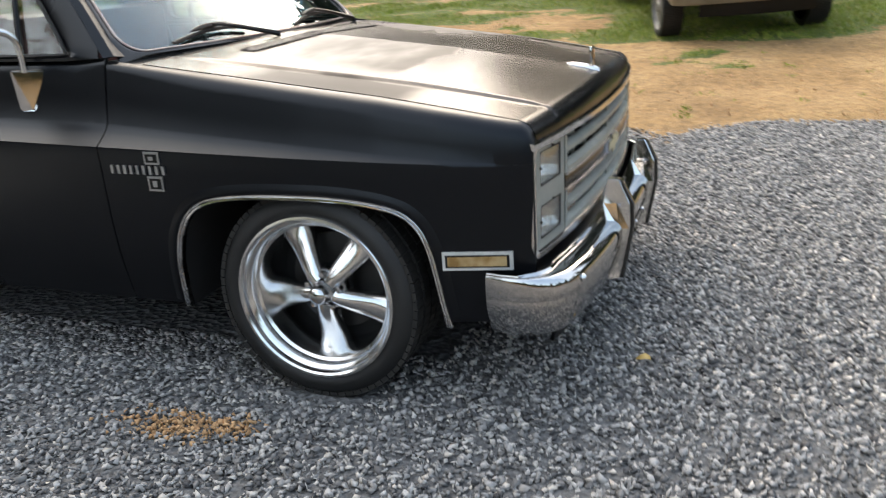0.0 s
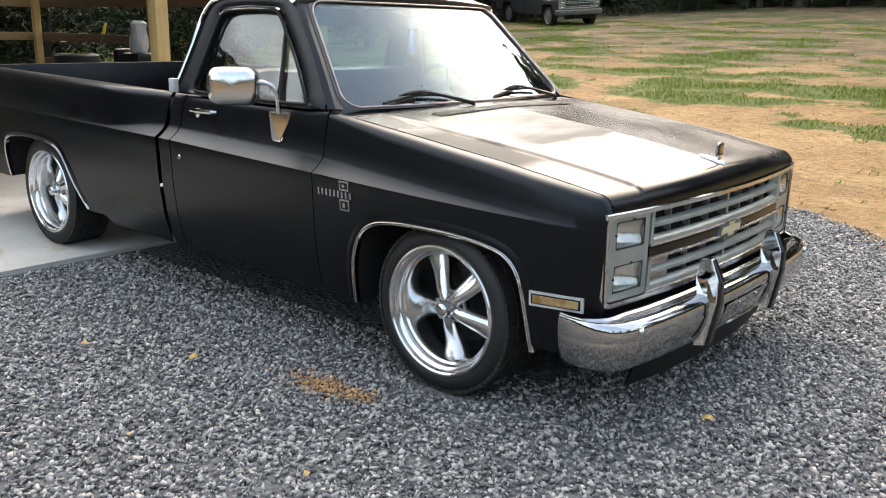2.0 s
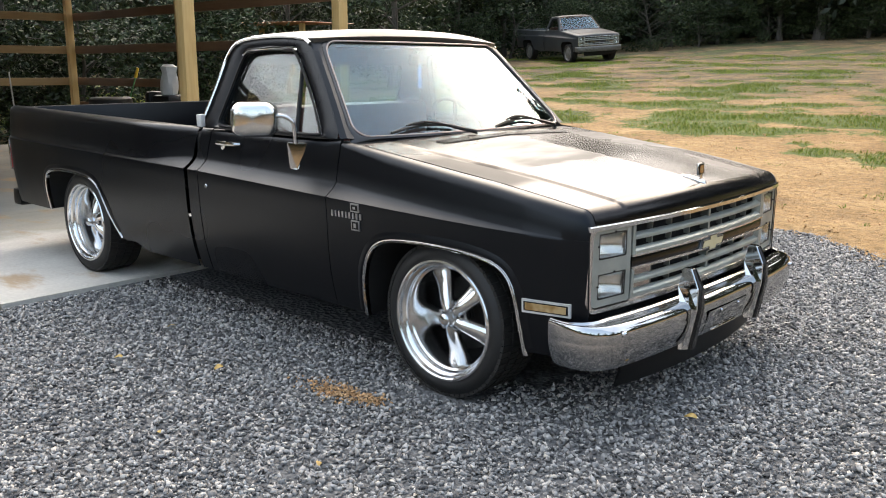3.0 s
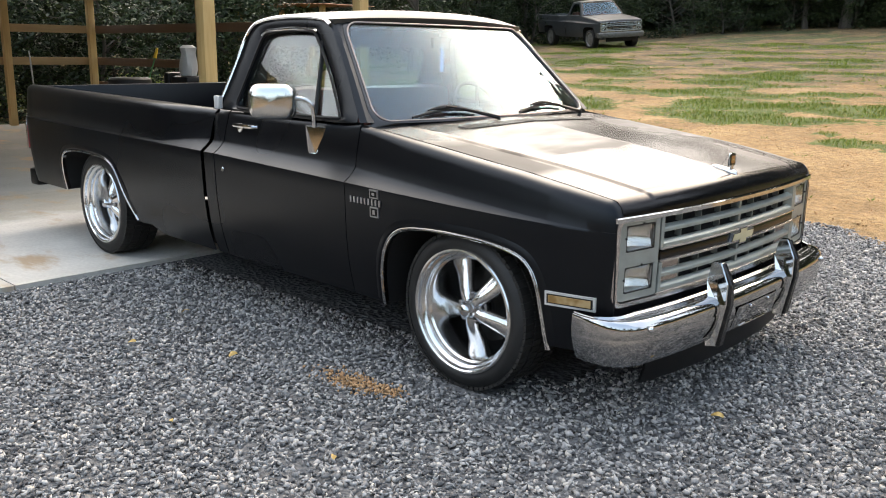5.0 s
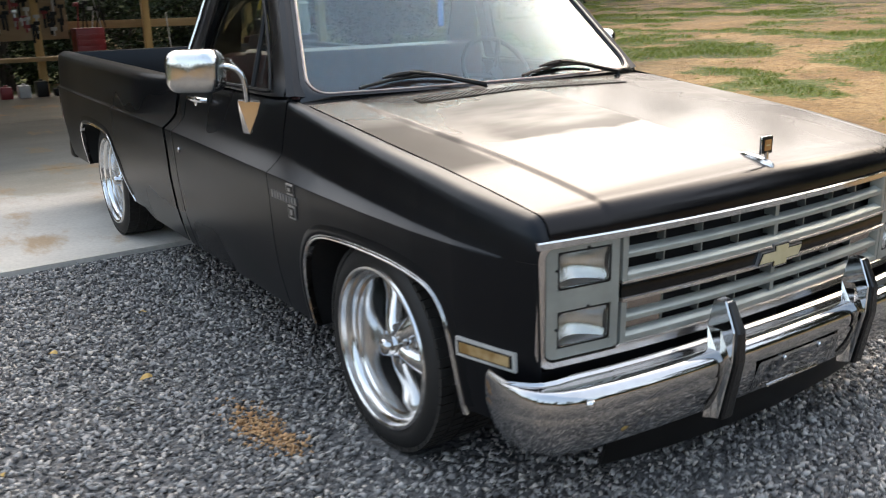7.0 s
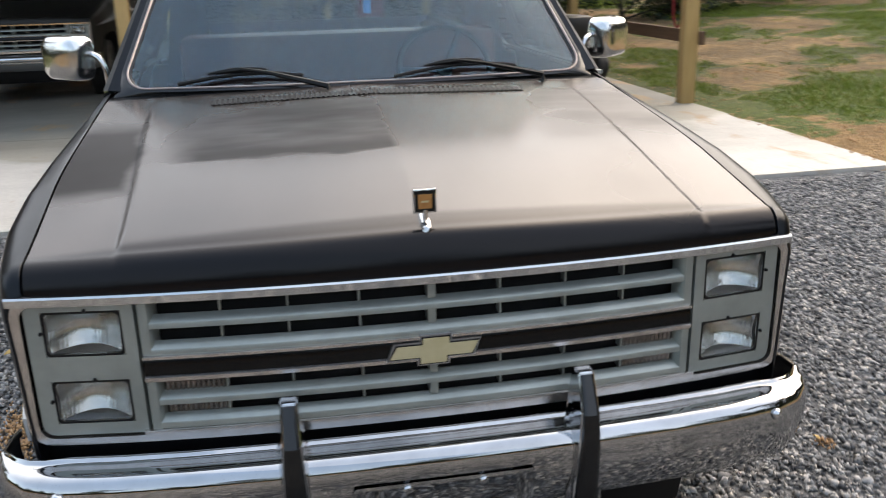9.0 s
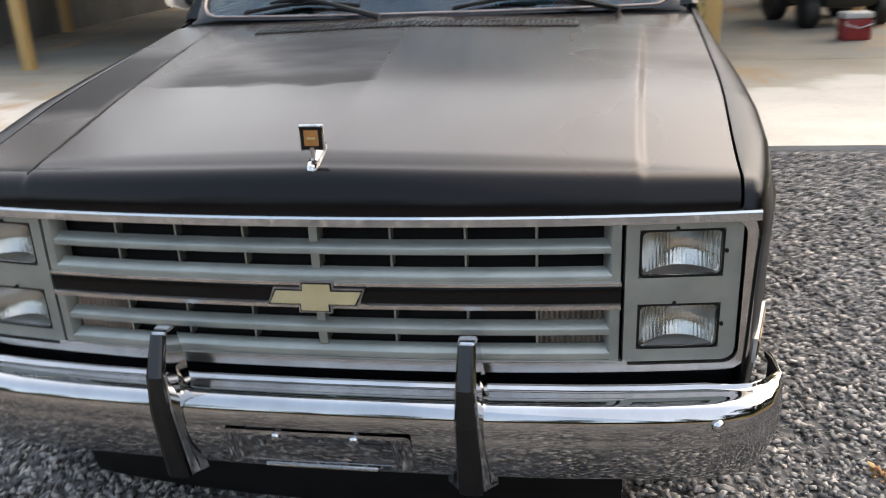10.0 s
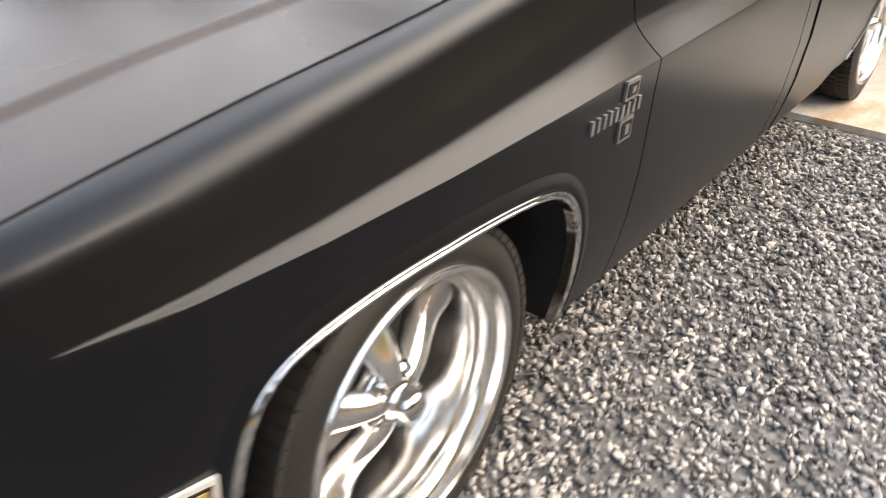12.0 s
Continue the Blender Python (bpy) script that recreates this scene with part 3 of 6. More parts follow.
# ---- pickup truck: axes x forward, y to its left, front axle at x = 0 ----
def crease_z(x):
    return 0.797 - 0.033 * x if x > -1.8 else 0.8564 + 0.017 * (-1.8 - x)


HALF = [(-4.47, 0.965), (-4.40, 0.985), (-4.2, 0.998), (-3.6, 1.005), (-0.35, 1.005), (0.0, 0.998), (0.25, 0.984), (0.44, 0.963), (0.56, 0.937), (0.635, 0.914), (0.675, 0.899), (0.692, 0.889)]
GAP_Z = [(-0.70, 1.078), (-0.56, 1.062), (-0.17, 1.014), (0.23, 0.963), (0.45, 0.927), (0.60, 0.9005), (0.6426, 0.893), (0.653, 0.8917), (0.663, 0.8876), (0.673, 0.880), (0.681, 0.871), (0.687, 0.860), (0.691, 0.8485), (0.694, 0.834)]


def half(x):
    return lerp_at(HALF, x)


def inset(x):
    """How far the upper side stands in from the crease, 0 to 1."""
    t = min(1.0, max(0.0, (0.645 - x) / 1.35))
    return t ** 0.9 * (1 - 0.80 * smooth(-1.95, -2.5, x))


def shoulder_half(x):
    s = inset(x)
    return half(x) - 0.001 - 0.070 * s


def tuck(x):
    """How strongly the side curves in towards the sill."""
    return 0.42 - 0.25 * smooth(0.0, 0.38, x)


def section(x, top_z, top_y=None, low=0.26):
    """Side section from the shoulder down to the sill, as (y, z) pairs."""
    yl, yu, zc = half(x), shoulder_half(x), crease_z(x)
    s = inset(x)
    hb = 0.004 + 0.064 * s
    out = []
    yt = yu - 0.026 * s
    for a in (0.0, 0.2, 0.45, 0.7, 1.0):
        ang = a * math.pi / 2
        r = min(0.045, (top_z - zc - hb) * 0.6)
        if x > -0.70:
            r = min(r, max(0.012, yt - 0.014 - hood_edge(x)))
        out.append((yt - 0.004 - r * (1 - math.sin(ang)), top_z - r * (1 - math.cos(ang))))
    z1, y1 = out[-1][1], out[-1][0]
    zb, yb = zc + hb, yu + 0.003
    out.append(((y1 + yb) / 2 + 0.002, (z1 + zb) / 2))
    for a in (0.0, 0.25, 0.5, 0.75, 1.0):
        out.append((yb + (yl - yb) * (a ** 1.35), zb + (zc + 0.003 - zb) * a))
    out.append((yl + 0.001, zc - 0.004))
    for z in (zc - 0.06, zc - 0.14, zc - 0.24, 0.47, 0.40, 0.33, low):
        d = max(0.0, zc - 0.22 - z)
        out.append((yl - 0.035 * (zc - z) - tuck(x) * d * d, z))
    return out


ARCH_F = [(-0.482, 0.27), (-0.474, 0.33), (-0.460, 0.44), (-0.437, 0.53), (-0.405, 0.592), (-0.36, 0.634), (-0.30, 0.658), (-0.20, 0.671), (-0.05, 0.677), (0.10, 0.674), (0.21, 0.663), (0.285, 0.648), (0.330, 0.628), (0.360, 0.598), (0.381, 0.560), (0.396, 0.51), (0.408, 0.44), (0.420, 0.36), (0.432, 0.28)]
ARCH_R = [(-3.832, 0.42), (-3.826, 0.52), (-3.818, 0.60), (-3.80, 0.655), (-3.76, 0.69), (-3.70, 0.708), (-3.55, 0.722), (-3.37, 0.722), (-3.20, 0.712), (-3.10, 0.697), (-3.045, 0.67), (-3.005, 0.63), (-2.97, 0.575), (-2.93, 0.49), (-2.89, 0.42), (-2.84, 0.33)]


def rounded(pts):
    """Cuts the corners of a polyline twice."""
    for _ in range(2):
        out = [pts[0]]
        for a, b in zip(pts, pts[1:]):
            out += [(a[0] * 0.75 + b[0] * 0.25, a[1] * 0.75 + b[1] * 0.25), (a[0] * 0.25 + b[0] * 0.75, a[1] * 0.25 + b[1] * 0.75)]
        pts = out + [pts[-1]]
    return pts


ARCH_F, ARCH_R = rounded(ARCH_F), rounded(ARCH_R)


def low_edge(x):
    """Lower edge of the side: the arches cut into it."""
    base = 0.285 if x > -2.6 else 0.33 if x > -3.4 else 0.42
    if -0.482 < x < 0.432:
        return max(base, lerp_at(ARCH_F, x))
    if -3.832 < x < -2.84:
        return max(base, lerp_at(ARCH_R, x))
    if x > 0.43:
        return 0.30
    return base


def side_rows(stations, side, top):
    rows = []
    for x in stations:
        zb = low_edge(x)
        pts = section(x, top(x))
        keep = []
        for y, z in pts:
            if z <= zb:
                z = zb
            keep.append((x, side * y, z))
        # the edge keeps the width that the section has there
        for i, (px, py, pz) in enumerate(keep):
            if pts[i][1] <= zb:
                a, b = pts[i - 1], pts[i]
                for (ya, za), (yb, zb2) in zip(pts, pts[1:]):
                    if zb2 <= zb <= za:
                        py = side * (ya + (yb - ya) * ((za - zb) / (za - zb2 + 1e-9)))
                keep[i] = (px, py, zb)
        rows.append(keep)
    return rows


def stations(x0, x1, extra, step=0.12):
    xs = {round(x0, 4), round(x1, 4)}
    n = max(1, int(abs(x1 - x0) / step))
    xs |= {round(x0 + (x1 - x0) * k / n, 4) for k in range(n + 1)}
    xs |= {round(v, 4) for v in extra if min(x0, x1) < v < max(x0, x1)}
    out = []
    for v in sorted(xs):
        if not out or v - out[-1] > 0.004:
            out.append(v)
    return out


def front_x(y):
    return 0.752 - 0.070 * (abs(y) / 0.887) ** 2.2


def on_front(y, z, proud=0.0):
    return (front_x(y) + proud - 0.02 * max(0.0, 0.64 - z), y, z)


def hood_edge(x):
    return 0.872 - 0.026 * smooth(0.0, 0.7, x)


def hood_z(x, y):
    g = hood_edge(min(x, 0.7))
    t = abs(y) / g
    cr = 0.66 + 0.05 * smooth(0.66, -0.5, x)
    up = 0.023 * (1 - t ** 1.25) + 0.0016 * math.exp(-abs(y) / 0.05) * smooth(0.70, 0.45, x)
    step = 0.0085 * smooth(cr + 0.010, cr - 0.010, abs(y)) * smooth(0.69, 0.60, x) * smooth(-0.56, -0.42, x)
    return lerp_at(GAP_Z, x) + up + step


def hood_top(x, y):
    """Height of the hood's skin at a place in plan."""
    a = (x + 0.575) / (front_x(y) + 0.579)
    xr = -0.575 + 1.275 * a
    z = hood_z(min(xr, 0.6426), y)
    if a > 0.955:
        z -= (z - 0.830) * (1 - math.sqrt(max(0.0, 1 - ((min(a, 1.0) - 0.955) / 0.045) ** 2)))
    return z


def plate(bm, outline, x_of, depth, thick):
    """A moulded piece on the front face: outline of (y, z), standing depth proud, thick deep."""
    f = [bm.verts.new(on_front(y, z, depth)) for y, z in outline]
    b = [bm.verts.new(on_front(y, z, depth - thick)) for y, z in outline]
    bm.faces.new(f)
    bm.faces.new(b[::-1])
    for i in range(len(outline)):
        j = (i + 1) % len(outline)
        bm.faces.new((f[i], b[i], b[j], f[j]))


def strip(bm, y0, y1, z0, z1, depth, thick, n=10):
    """A horizontal bar on the front face that follows its bow."""
    rows = []
    for k in range(n + 1):
        y = y0 + (y1 - y0) * k / n
        rows.append([on_front(y, z0, depth - thick), on_front(y, z0, depth), on_front(y, z0 + (z1 - z0) * 0.8, depth), on_front(y, z1, depth - 0.004), on_front(y, z1, depth - thick)])
    vs = grid(bm, rows, closed=True)
    bm.faces.new(vs[0][::-1])
    bm.faces.new(vs[-1])


def round_rect(y0, y1, z0, z1, r, n=4):
    pts = []
    for cy, cz, a0 in ((y1 - r, z1 - r, 0), (y0 + r, z1 - r, 90), (y0 + r, z0 + r, 180), (y1 - r, z0 + r, 270)):
        for k in range(n + 1):
            a = radians(a0 + 90 * k / n)
            pts.append((cy + r * math.cos(a), cz + r * math.sin(a)))
    return pts


def frame_plate(bm, outer, inner, depth, thick):
    """A flat frame between two outlines with as many points each."""
    n = len(outer)
    o = [bm.verts.new(on_front(y, z, depth)) for y, z in outer]
    i = [bm.verts.new(on_front(y, z, depth)) for y, z in inner]
    ob = [bm.verts.new(on_front(y, z, depth - thick)) for y, z in outer]
    ib = [bm.verts.new(on_front(y, z, depth - thick)) for y, z in inner]
    for k in range(n):
        j = (k + 1) % n
        bm.faces.new((o[k], o[j], i[j], i[k]))
        bm.faces.new((o[k], ob[k], ob[j], o[j]))
        bm.faces.new((i[k], i[j], ib[j], ib[k]))


# -- wheel --
def build_wheel(parent, x, y, z, side, radius=0.345, rim=0.270, style="spokes", turn=0.0):
    """A tyre with tread blocks and sidewall on a rim; side is +1 on the truck's left."""
    w = thing_part("wheel", parent)
    w.location = (x, y, z)
    s = side
    bm = bmesh.new()
    wid = 0.235
    prof = [(rim - 0.004, 0.005), (rim + 0.006, 0.012), (rim + 0.018, 0.016), (rim + 0.035, 0.012), (radius - 0.020, 0.001), (radius - 0.010, -0.009), (radius - 0.007, -0.028),
            (radius - 0.006, -wid * 0.5), (radius - 0.007, -wid + 0.03), (radius - 0.022, -wid), (rim, -wid)]
    lathe(bm, prof, 72, 'y', (0, 0, 0), s)
    part("tyre", bm, RUBBER, w, "low-profile black rubber tyre")
    bm = bmesh.new()
    nblocks = 72
    for k in range(nblocks):
        a = 2 * math.pi * k / nblocks
        for row, (d0, d1) in enumerate(((0.0015, -0.05), (-0.058, -0.105), (-0.113, -0.16), (-0.168, -0.228))):
            aa = a + (0.5 if row % 2 else 0.0) * 2 * math.pi / nblocks
            m = Matrix.Rotation(-aa, 4, 'Y')
            box(bm, -0.0126, 0.0126, min(d0 * s, d1 * s), max(d0 * s, d1 * s), radius - 0.016, radius + (0.002 if row else -0.002), 0.0, m)
    part("tread", bm, TREAD, w, "grooved tread blocks", shade=False)
    bm = bmesh.new()
    if style == "spokes":
        prof = [(rim - 0.002, 0.004), (rim + 0.002, 0.010), (rim - 0.002, 0.016), (rim - 0.010, 0.017), (rim - 0.016, 0.012), (rim - 0.019, -0.004), (rim - 0.030, -0.010), (rim - 0.034, -0.016), (rim - 0.037, -0.034), (rim - 0.046, -0.040), (rim - 0.050, -0.055), (rim - 0.052, -0.10), (rim - 0.056, -0.20)]
    else:
        prof = [(rim, 0.004), (rim - 0.004, 0.012), (rim - 0.014, 0.010), (rim - 0.02, -0.02), (rim - 0.05, -0.04), (rim - 0.09, -0.02), (0.07, -0.01), (0.05, 0.01), (0.0001, 0.012)]
    lathe(bm, prof, 72, 'y', (0, 0, 0), s)
    r = part("rim", bm, POLISHED if style == "spokes" else DULLRIM, w, "polished aluminium rim with a stepped lip" if style == "spokes" else "dull grey steel rim")
    if style == "spokes":
        for k in range(5):
            bm = bmesh.new()
            rows = []
            for i in range(13):
                t = i / 12.0
                rr = 0.040 + (rim - 0.040 - 0.040) * t
                wd = 0.030 + 0.030 * t ** 1.2
                dep = -0.052 - 0.052 * smooth(0.0, 0.9, t)
                ring = []
                for cx, cy in ((-1, -0.040), (-0.97, -0.018), (-0.85, -0.004), (-0.6, 0.006), (-0.3, 0.011), (0, 0.0125), (0.3, 0.011), (0.6, 0.006), (0.85, -0.004), (0.97, -0.018), (1, -0.040)):
                    ring.append((cx * wd, s * (dep + cy), rr))
                rows.append(ring)
            grid(bm, rows, closed=True, flip=s < 0)
            bmesh.ops.transform(bm, matrix=Matrix.Rotation(radians(72 * k + turn), 4, 'Y'), verts=bm.verts)
            part("spoke", bm, POLISHED, r)
        bm = bmesh.new()
        lathe(bm, [(0.076, -0.12), (0.076, -0.075), (0.070, -0.066), (0.042, -0.063), (0.040, -0.040), (0.036, -0.034), (0.032, -0.026), (0.030, -0.010), (0.025, -0.002), (0.014, 0.003), (0.0005, 0.005)], 40, 'y', (0, 0, 0), s)
        part("hub_cap", bm, CHROME, r, "domed chrome centre cap")
        for k in range(5):
            bm = bmesh.new()
            a = radians(72 * k + 36 + turn)
            lathe(bm, [(0.012, -0.09), (0.012, -0.050), (0.009, -0.044), (0.0005, -0.043)], 6, 'y', (0.058 * math.sin(a), 0, 0.058 * math.cos(a)), s)
            part("lug_nut", bm, CHROME, r)
        bm = bmesh.new()
        lathe(bm, [(0.165, -0.175), (0.165, -0.165), (0.06, -0.16), (0.0005, -0.16)], 40, 'y', (0, 0, 0), s)
        part("brake_disc", bm, DARKPAINT, w, "dark brake disc behind the spokes")
        bm = bmesh.new()
        lathe(bm, [(rim - 0.03, -0.205), (0.0005, -0.21)], 32, 'y', (0, 0, 0), s)
        part("backing_plate", bm, DEEP, w)
    return w


def thing_part(name, parent, label=""):
    ob = new(name)
    ob.parent = parent
    ob.empty_display_size = 0.05
    if label:
        tagged(ob, label)
    return ob


def build_pickup(root, body, lift=0.0, full=True, wheels="spokes", bumper=None):
    """A square-bodied pickup with long bed; full adds trim, badges and the cabin's inside."""
    bumper = bumper or CHROME
    bed_top = lambda x: 1.088 + 0.019 * (-1.85 - x)
    door_top = lambda x: 1.086 + 0.004 * (-0.7 - x)
    fend_top = lambda x: lerp_at(GAP_Z, x) - 0.003
    for s in (1, -1):
        # fender
        xs = stations(-0.694, 0.692, [v[0] for v in ARCH_F] + [0.60, 0.6426, 0.653, 0.663, 0.673, 0.681, 0.687], 0.10)
        bm = bmesh.new()
        rows = side_rows(xs, s, fend_top)
        for x, row in zip(xs, rows):
            g = hood_edge(x) + 0.004
            zz = lerp_at(GAP_Z, x)
            yy = abs(row[0][1])
            row[:0] = [(x, s * g, zz - 0.02), (x, s * (g + 0.002), zz - 0.002), (x, s * (g + (yy - g) * 0.5), zz - 0.001)]
        last = rows[-1]
        rows.append([(0.694, y - s * 0.006, z - 0.003) if z < 0.825 else (0.697, y - s * 0.006, z - 0.006) for (x, y, z) in last])
        rows.append([(0.64, y - s * 0.012, z - 0.003) if z < 0.825 else (0.695, s * 0.82, 0.826) for (x, y, z) in last])
        grid(bm, rows)
        fender = part("fender", bm, body, root, thick=0.004, inside=(0.2, 0, 0.5))
        # door skin
        xs = stations(-1.795, -0.699, [-1.3], 0.1)
        bm = bmesh.new()
        grid(bm, side_rows(xs, s, door_top), flip=s > 0)
        door = part("door", bm, body, root, thick=0.012, inside=(-1.2, 0, 0.6))
        # cab corner behind the door
        bm = bmesh.new()
        grid(bm, side_rows([-1.902, -1.87, -1.83, -1.803], s, door_top), flip=s > 0)
        part("cab_corner", bm, body, root, thick=0.01, inside=(-1.85, 0, 0.6))
        # bed side
        xs = stations(-4.46, -1.938, [v[0] for v in ARCH_R] + [-4.44, -4.40, -4.3], 0.12)
        bm = bmesh.new()
        rows = side_rows(xs, s, bed_top)
        for x, row in zip(xs, rows):
            zz, yy = row[0][2], abs(row[0][1])
            row[:0] = [(x, s * 0.80, 0.76), (x, s * 0.80, zz - 0.06), (x, s * 0.855, zz - 0.03), (x, s * 0.865, zz - 0.004), (x, s * 0.875, zz)]
        e = rows[0]
        rows.insert(0, [(-4.46, y * 0.97, z) for x, y, z in e])
        grid(bm, rows, flip=s > 0)
        bed_side = part("bed_side", bm, body, root, thick=0.004, inside=(-3.2, s * 0.85, 0.6))
        # wheel wells
        for arch, cx in ((ARCH_F, 0.0), (ARCH_R, -3.34)):
            bm = bmesh.new()
            out = [(x, s * (half(x) - 0.010 - 0.035 * (crease_z(x) - z) - tuck(x) * max(0.0, crease_z(x) - 0.22 - z) ** 2), z) for x, z in arch]
            inn = [(x, s * 0.60, z + 0.01) for x, z in arch]
            grid(bm, [out, inn], flip=s < 0)
            bm.faces.new([bm.verts.new(p) for p in inn])
            part("wheel_well", bm, DEEP, root, shade=False)
        if full:
            for arch in (ARCH_F, ARCH_R):
                bm = bmesh.new()
                lo = 0.30 if arch is ARCH_F else 0.40
                cut = [p for p in arch if p[1] >= lo - 0.08]
                rows = []
                for i, (x, z) in enumerate(cut):
                    a, b = cut[max(0, i - 1)], cut[min(len(cut) - 1, i + 1)]
                    d = Vector((b[0] - a[0], b[1] - a[1])).normalized()
                    nx, nz = -d.y, d.x
                    pts = section(x, 1.0)
                    yw = half(x) - 0.035 * (crease_z(x) - z) - tuck(x) * max(0.0, crease_z(x) - 0.22 - z) ** 2
                    ring = []
                    for off, pr in ((-0.004, -0.02), (-0.004, 0.002), (-0.001, 0.0055), (0.003, 0.0050), (0.0052, 0.0022), (0.0078, 0.0052), (0.0125, 0.0050), (0.0150, 0.002), (0.0155, -0.004)):
                        ring.append((x + nx * off, s * (yw + pr), z + nz * off))
                    rows.append(ring)
                grid(bm, rows, flip=s < 0)
                part("arch_trim", bm, CHROME, fender if arch is ARCH_F else bed_side, "thin bright trim round the wheel arch")
                # rolled lip pressed into the panel round the opening
                bm = bmesh.new()
                rows = []
                for i, (x, z) in enumerate(cut[3:-3], 3):
                    a, b = cut[i - 1], cut[i + 1]
                    d = Vector((b[0] - a[0], b[1] - a[1])).normalized()
                    ring = []
                    for off, pr in ((0.013, 0.001), (0.016, 0.0048), (0.022, 0.0062), (0.030, 0.0046), (0.040, 0.0018), (0.050, -0.0012)):
                        px, pz = x - d.y * off, z + d.x * off
                        yw = half(px) - 0.035 * (crease_z(px) - pz) - tuck(px) * max(0.0, crease_z(px) - 0.22 - pz) ** 2
                        ring.append((px, s * (yw + pr), pz))
                    rows.append(ring)
                grid(bm, rows, flip=s < 0)
                part("arch_lip", bm, body, fender if arch is ARCH_F else bed_side)
    # hood
    bm = bmesh.new()
    rows = []
    for a in (0.0, 0.02, 0.1, 0.2, 0.32, 0.44, 0.56, 0.66, 0.74, 0.81, 0.86, 0.90, 0.93, 0.945, 0.955, 0.961, 0.967, 0.973, 0.978, 0.983, 0.987, 0.991, 0.994, 0.997, 0.999, 1.0):
        row = []
        xr = -0.575 + (0.70 + 0.575) * a
        g, cr = hood_edge(xr), 0.66 + 0.05 * smooth(0.66, -0.5, xr)
        half_ys = [g, g - 0.008, g - 0.03, (g + cr + 0.03) / 2, cr + 0.03, cr + 0.016, cr + 0.010, cr + 0.004, cr - 0.004, cr - 0.010, cr - 0.016, cr - 0.03, 0.52, 0.38, 0.24, 0.13, 0.06, 0.025, 0.008]
        for y in [-v for v in half_ys] + [0.0] + half_ys[::-1]:
            xe = front_x(y) + 0.004
            x = -0.575 + (xe + 0.575) * a
            z = hood_z(min(xr, 0.6426), y)
            if a > 0.955:
                z -= (z - 0.830) * (1 - math.sqrt(max(0.0, 1 - ((a - 0.955) / 0.045) ** 2)))
            row.append((x, y, z))
        rows.append(row)
    rows.append([(x - 0.003, y, 0.826) for x, y, z in rows[-1]])
    rows.append([(x - 0.03, y, 0.822) for x, y, z in rows[-1]])
    grid(bm, rows)
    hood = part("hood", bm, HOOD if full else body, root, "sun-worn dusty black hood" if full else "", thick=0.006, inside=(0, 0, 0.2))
    # cowl between hood and windshield
    bm = bmesh.new()
    rows = []
    for x0, dz in ((-0.575, -0.012), (-0.60, -0.004), (-0.64, 0.0), (-0.70, 0.004), (-0.74, -0.03)):
        rows.append([(x0 + 0.075 * (1 - (t / 1.0) ** 2) * (1 if x0 < -0.6 else 0.25 if x0 < -0.58 else 0), t * 0.875, hood_z(-0.575, t * 0.87) + dz) for t in [k / 12.0 for k in range(-12, 13)]])
    grid(bm, rows, flip=True)
    part("cowl", bm, body, root, thick=0.01, inside=(-0.6, 0, 0.2))
    # inner fender box, firewall and floor keep light out of the body
    bm = bmesh.new()
    box(bm, -0.70, 0.60, -0.60, 0.60, 0.30, 0.80)
    box(bm, -2.9, -0.70, -0.80, 0.80, 0.27, 0.40)
    box(bm, -4.40, -2.9, -0.62, 0.62, 0.42, 0.60)
    box(bm, 0.52, 0.575, -0.82, 0.82, 0.30, 0.81)
    box(bm, -1.955, -1.885, -0.90, 0.90, 0.32, 1.06)
    part("chassis", bm, DEEP, root, shade=False)
    # cab: pillars, roof and back
    build_cab(root, body, full)
    # bed floor, front wall and tailgate
    bm = bmesh.new()
    box(bm, -4.40, -1.99, -0.80, 0.80, 0.70, 0.76, 0.004)
    for k in range(9):
        yy = -0.72 + 0.18 * k
        box(bm, -4.39, -2.0, yy - 0.03, yy + 0.03, 0.76, 0.775, 0.004)
    part("bed_floor", bm, PAINT_IN, root)
    bm = bmesh.new()
    box(bm, -1.985, -1.945, -0.86, 0.86, 0.60, 1.083, 0.008)
    part("bed_front_wall", bm, PAINT_IN, root)
    bm = bmesh.new()
    box(bm, -4.475, -4.41, -0.84, 0.84, 0.50, 1.13, 0.012)
    part("tailgate", bm, body, root)
    for s in (1, -1):
        bm = bmesh.new()
        box(bm, -4.492, -4.43, s * 0.925 - 0.045, s * 0.925 + 0.038, 0.67, 0.875, 0.008)
        lamp = part("tail_lamp", bm, RED, root, "red tail lamp in a bright surround")
        bm = bmesh.new()
        box(bm, -4.475, -4.452, s * 0.925 - 0.05, s * 0.925 + 0.046, 0.66, 0.885, 0.004)
        part("lamp_trim", bm, CHROME, lamp)
    bm = bmesh.new()
    box(bm, -4.60, -4.47, -0.93, 0.93, 0.37, 0.50, 0.02)
    part("rear_bumper", bm, BLACK, root, "dull black rear bumper")
    build_face(root, body, full, bumper)
    for x, yh, z in ((0.0, 0.948, 0.345 - lift), (-3.34, 0.938, 0.378 - lift)):
        for s in (1, -1):
            build_wheel(root, x, s * yh, z, s, 0.345 + lift * 0.0, style=wheels, turn=(184 if s < 0 else 8) + (24 if x < -1 else 0))
    if full:
        build_trim(root, body, hood)


def cab_y(z):
    return 0.905 - 0.42 * (z - 1.085) + 0.10 * max(0.0, z - 1.085) ** 2


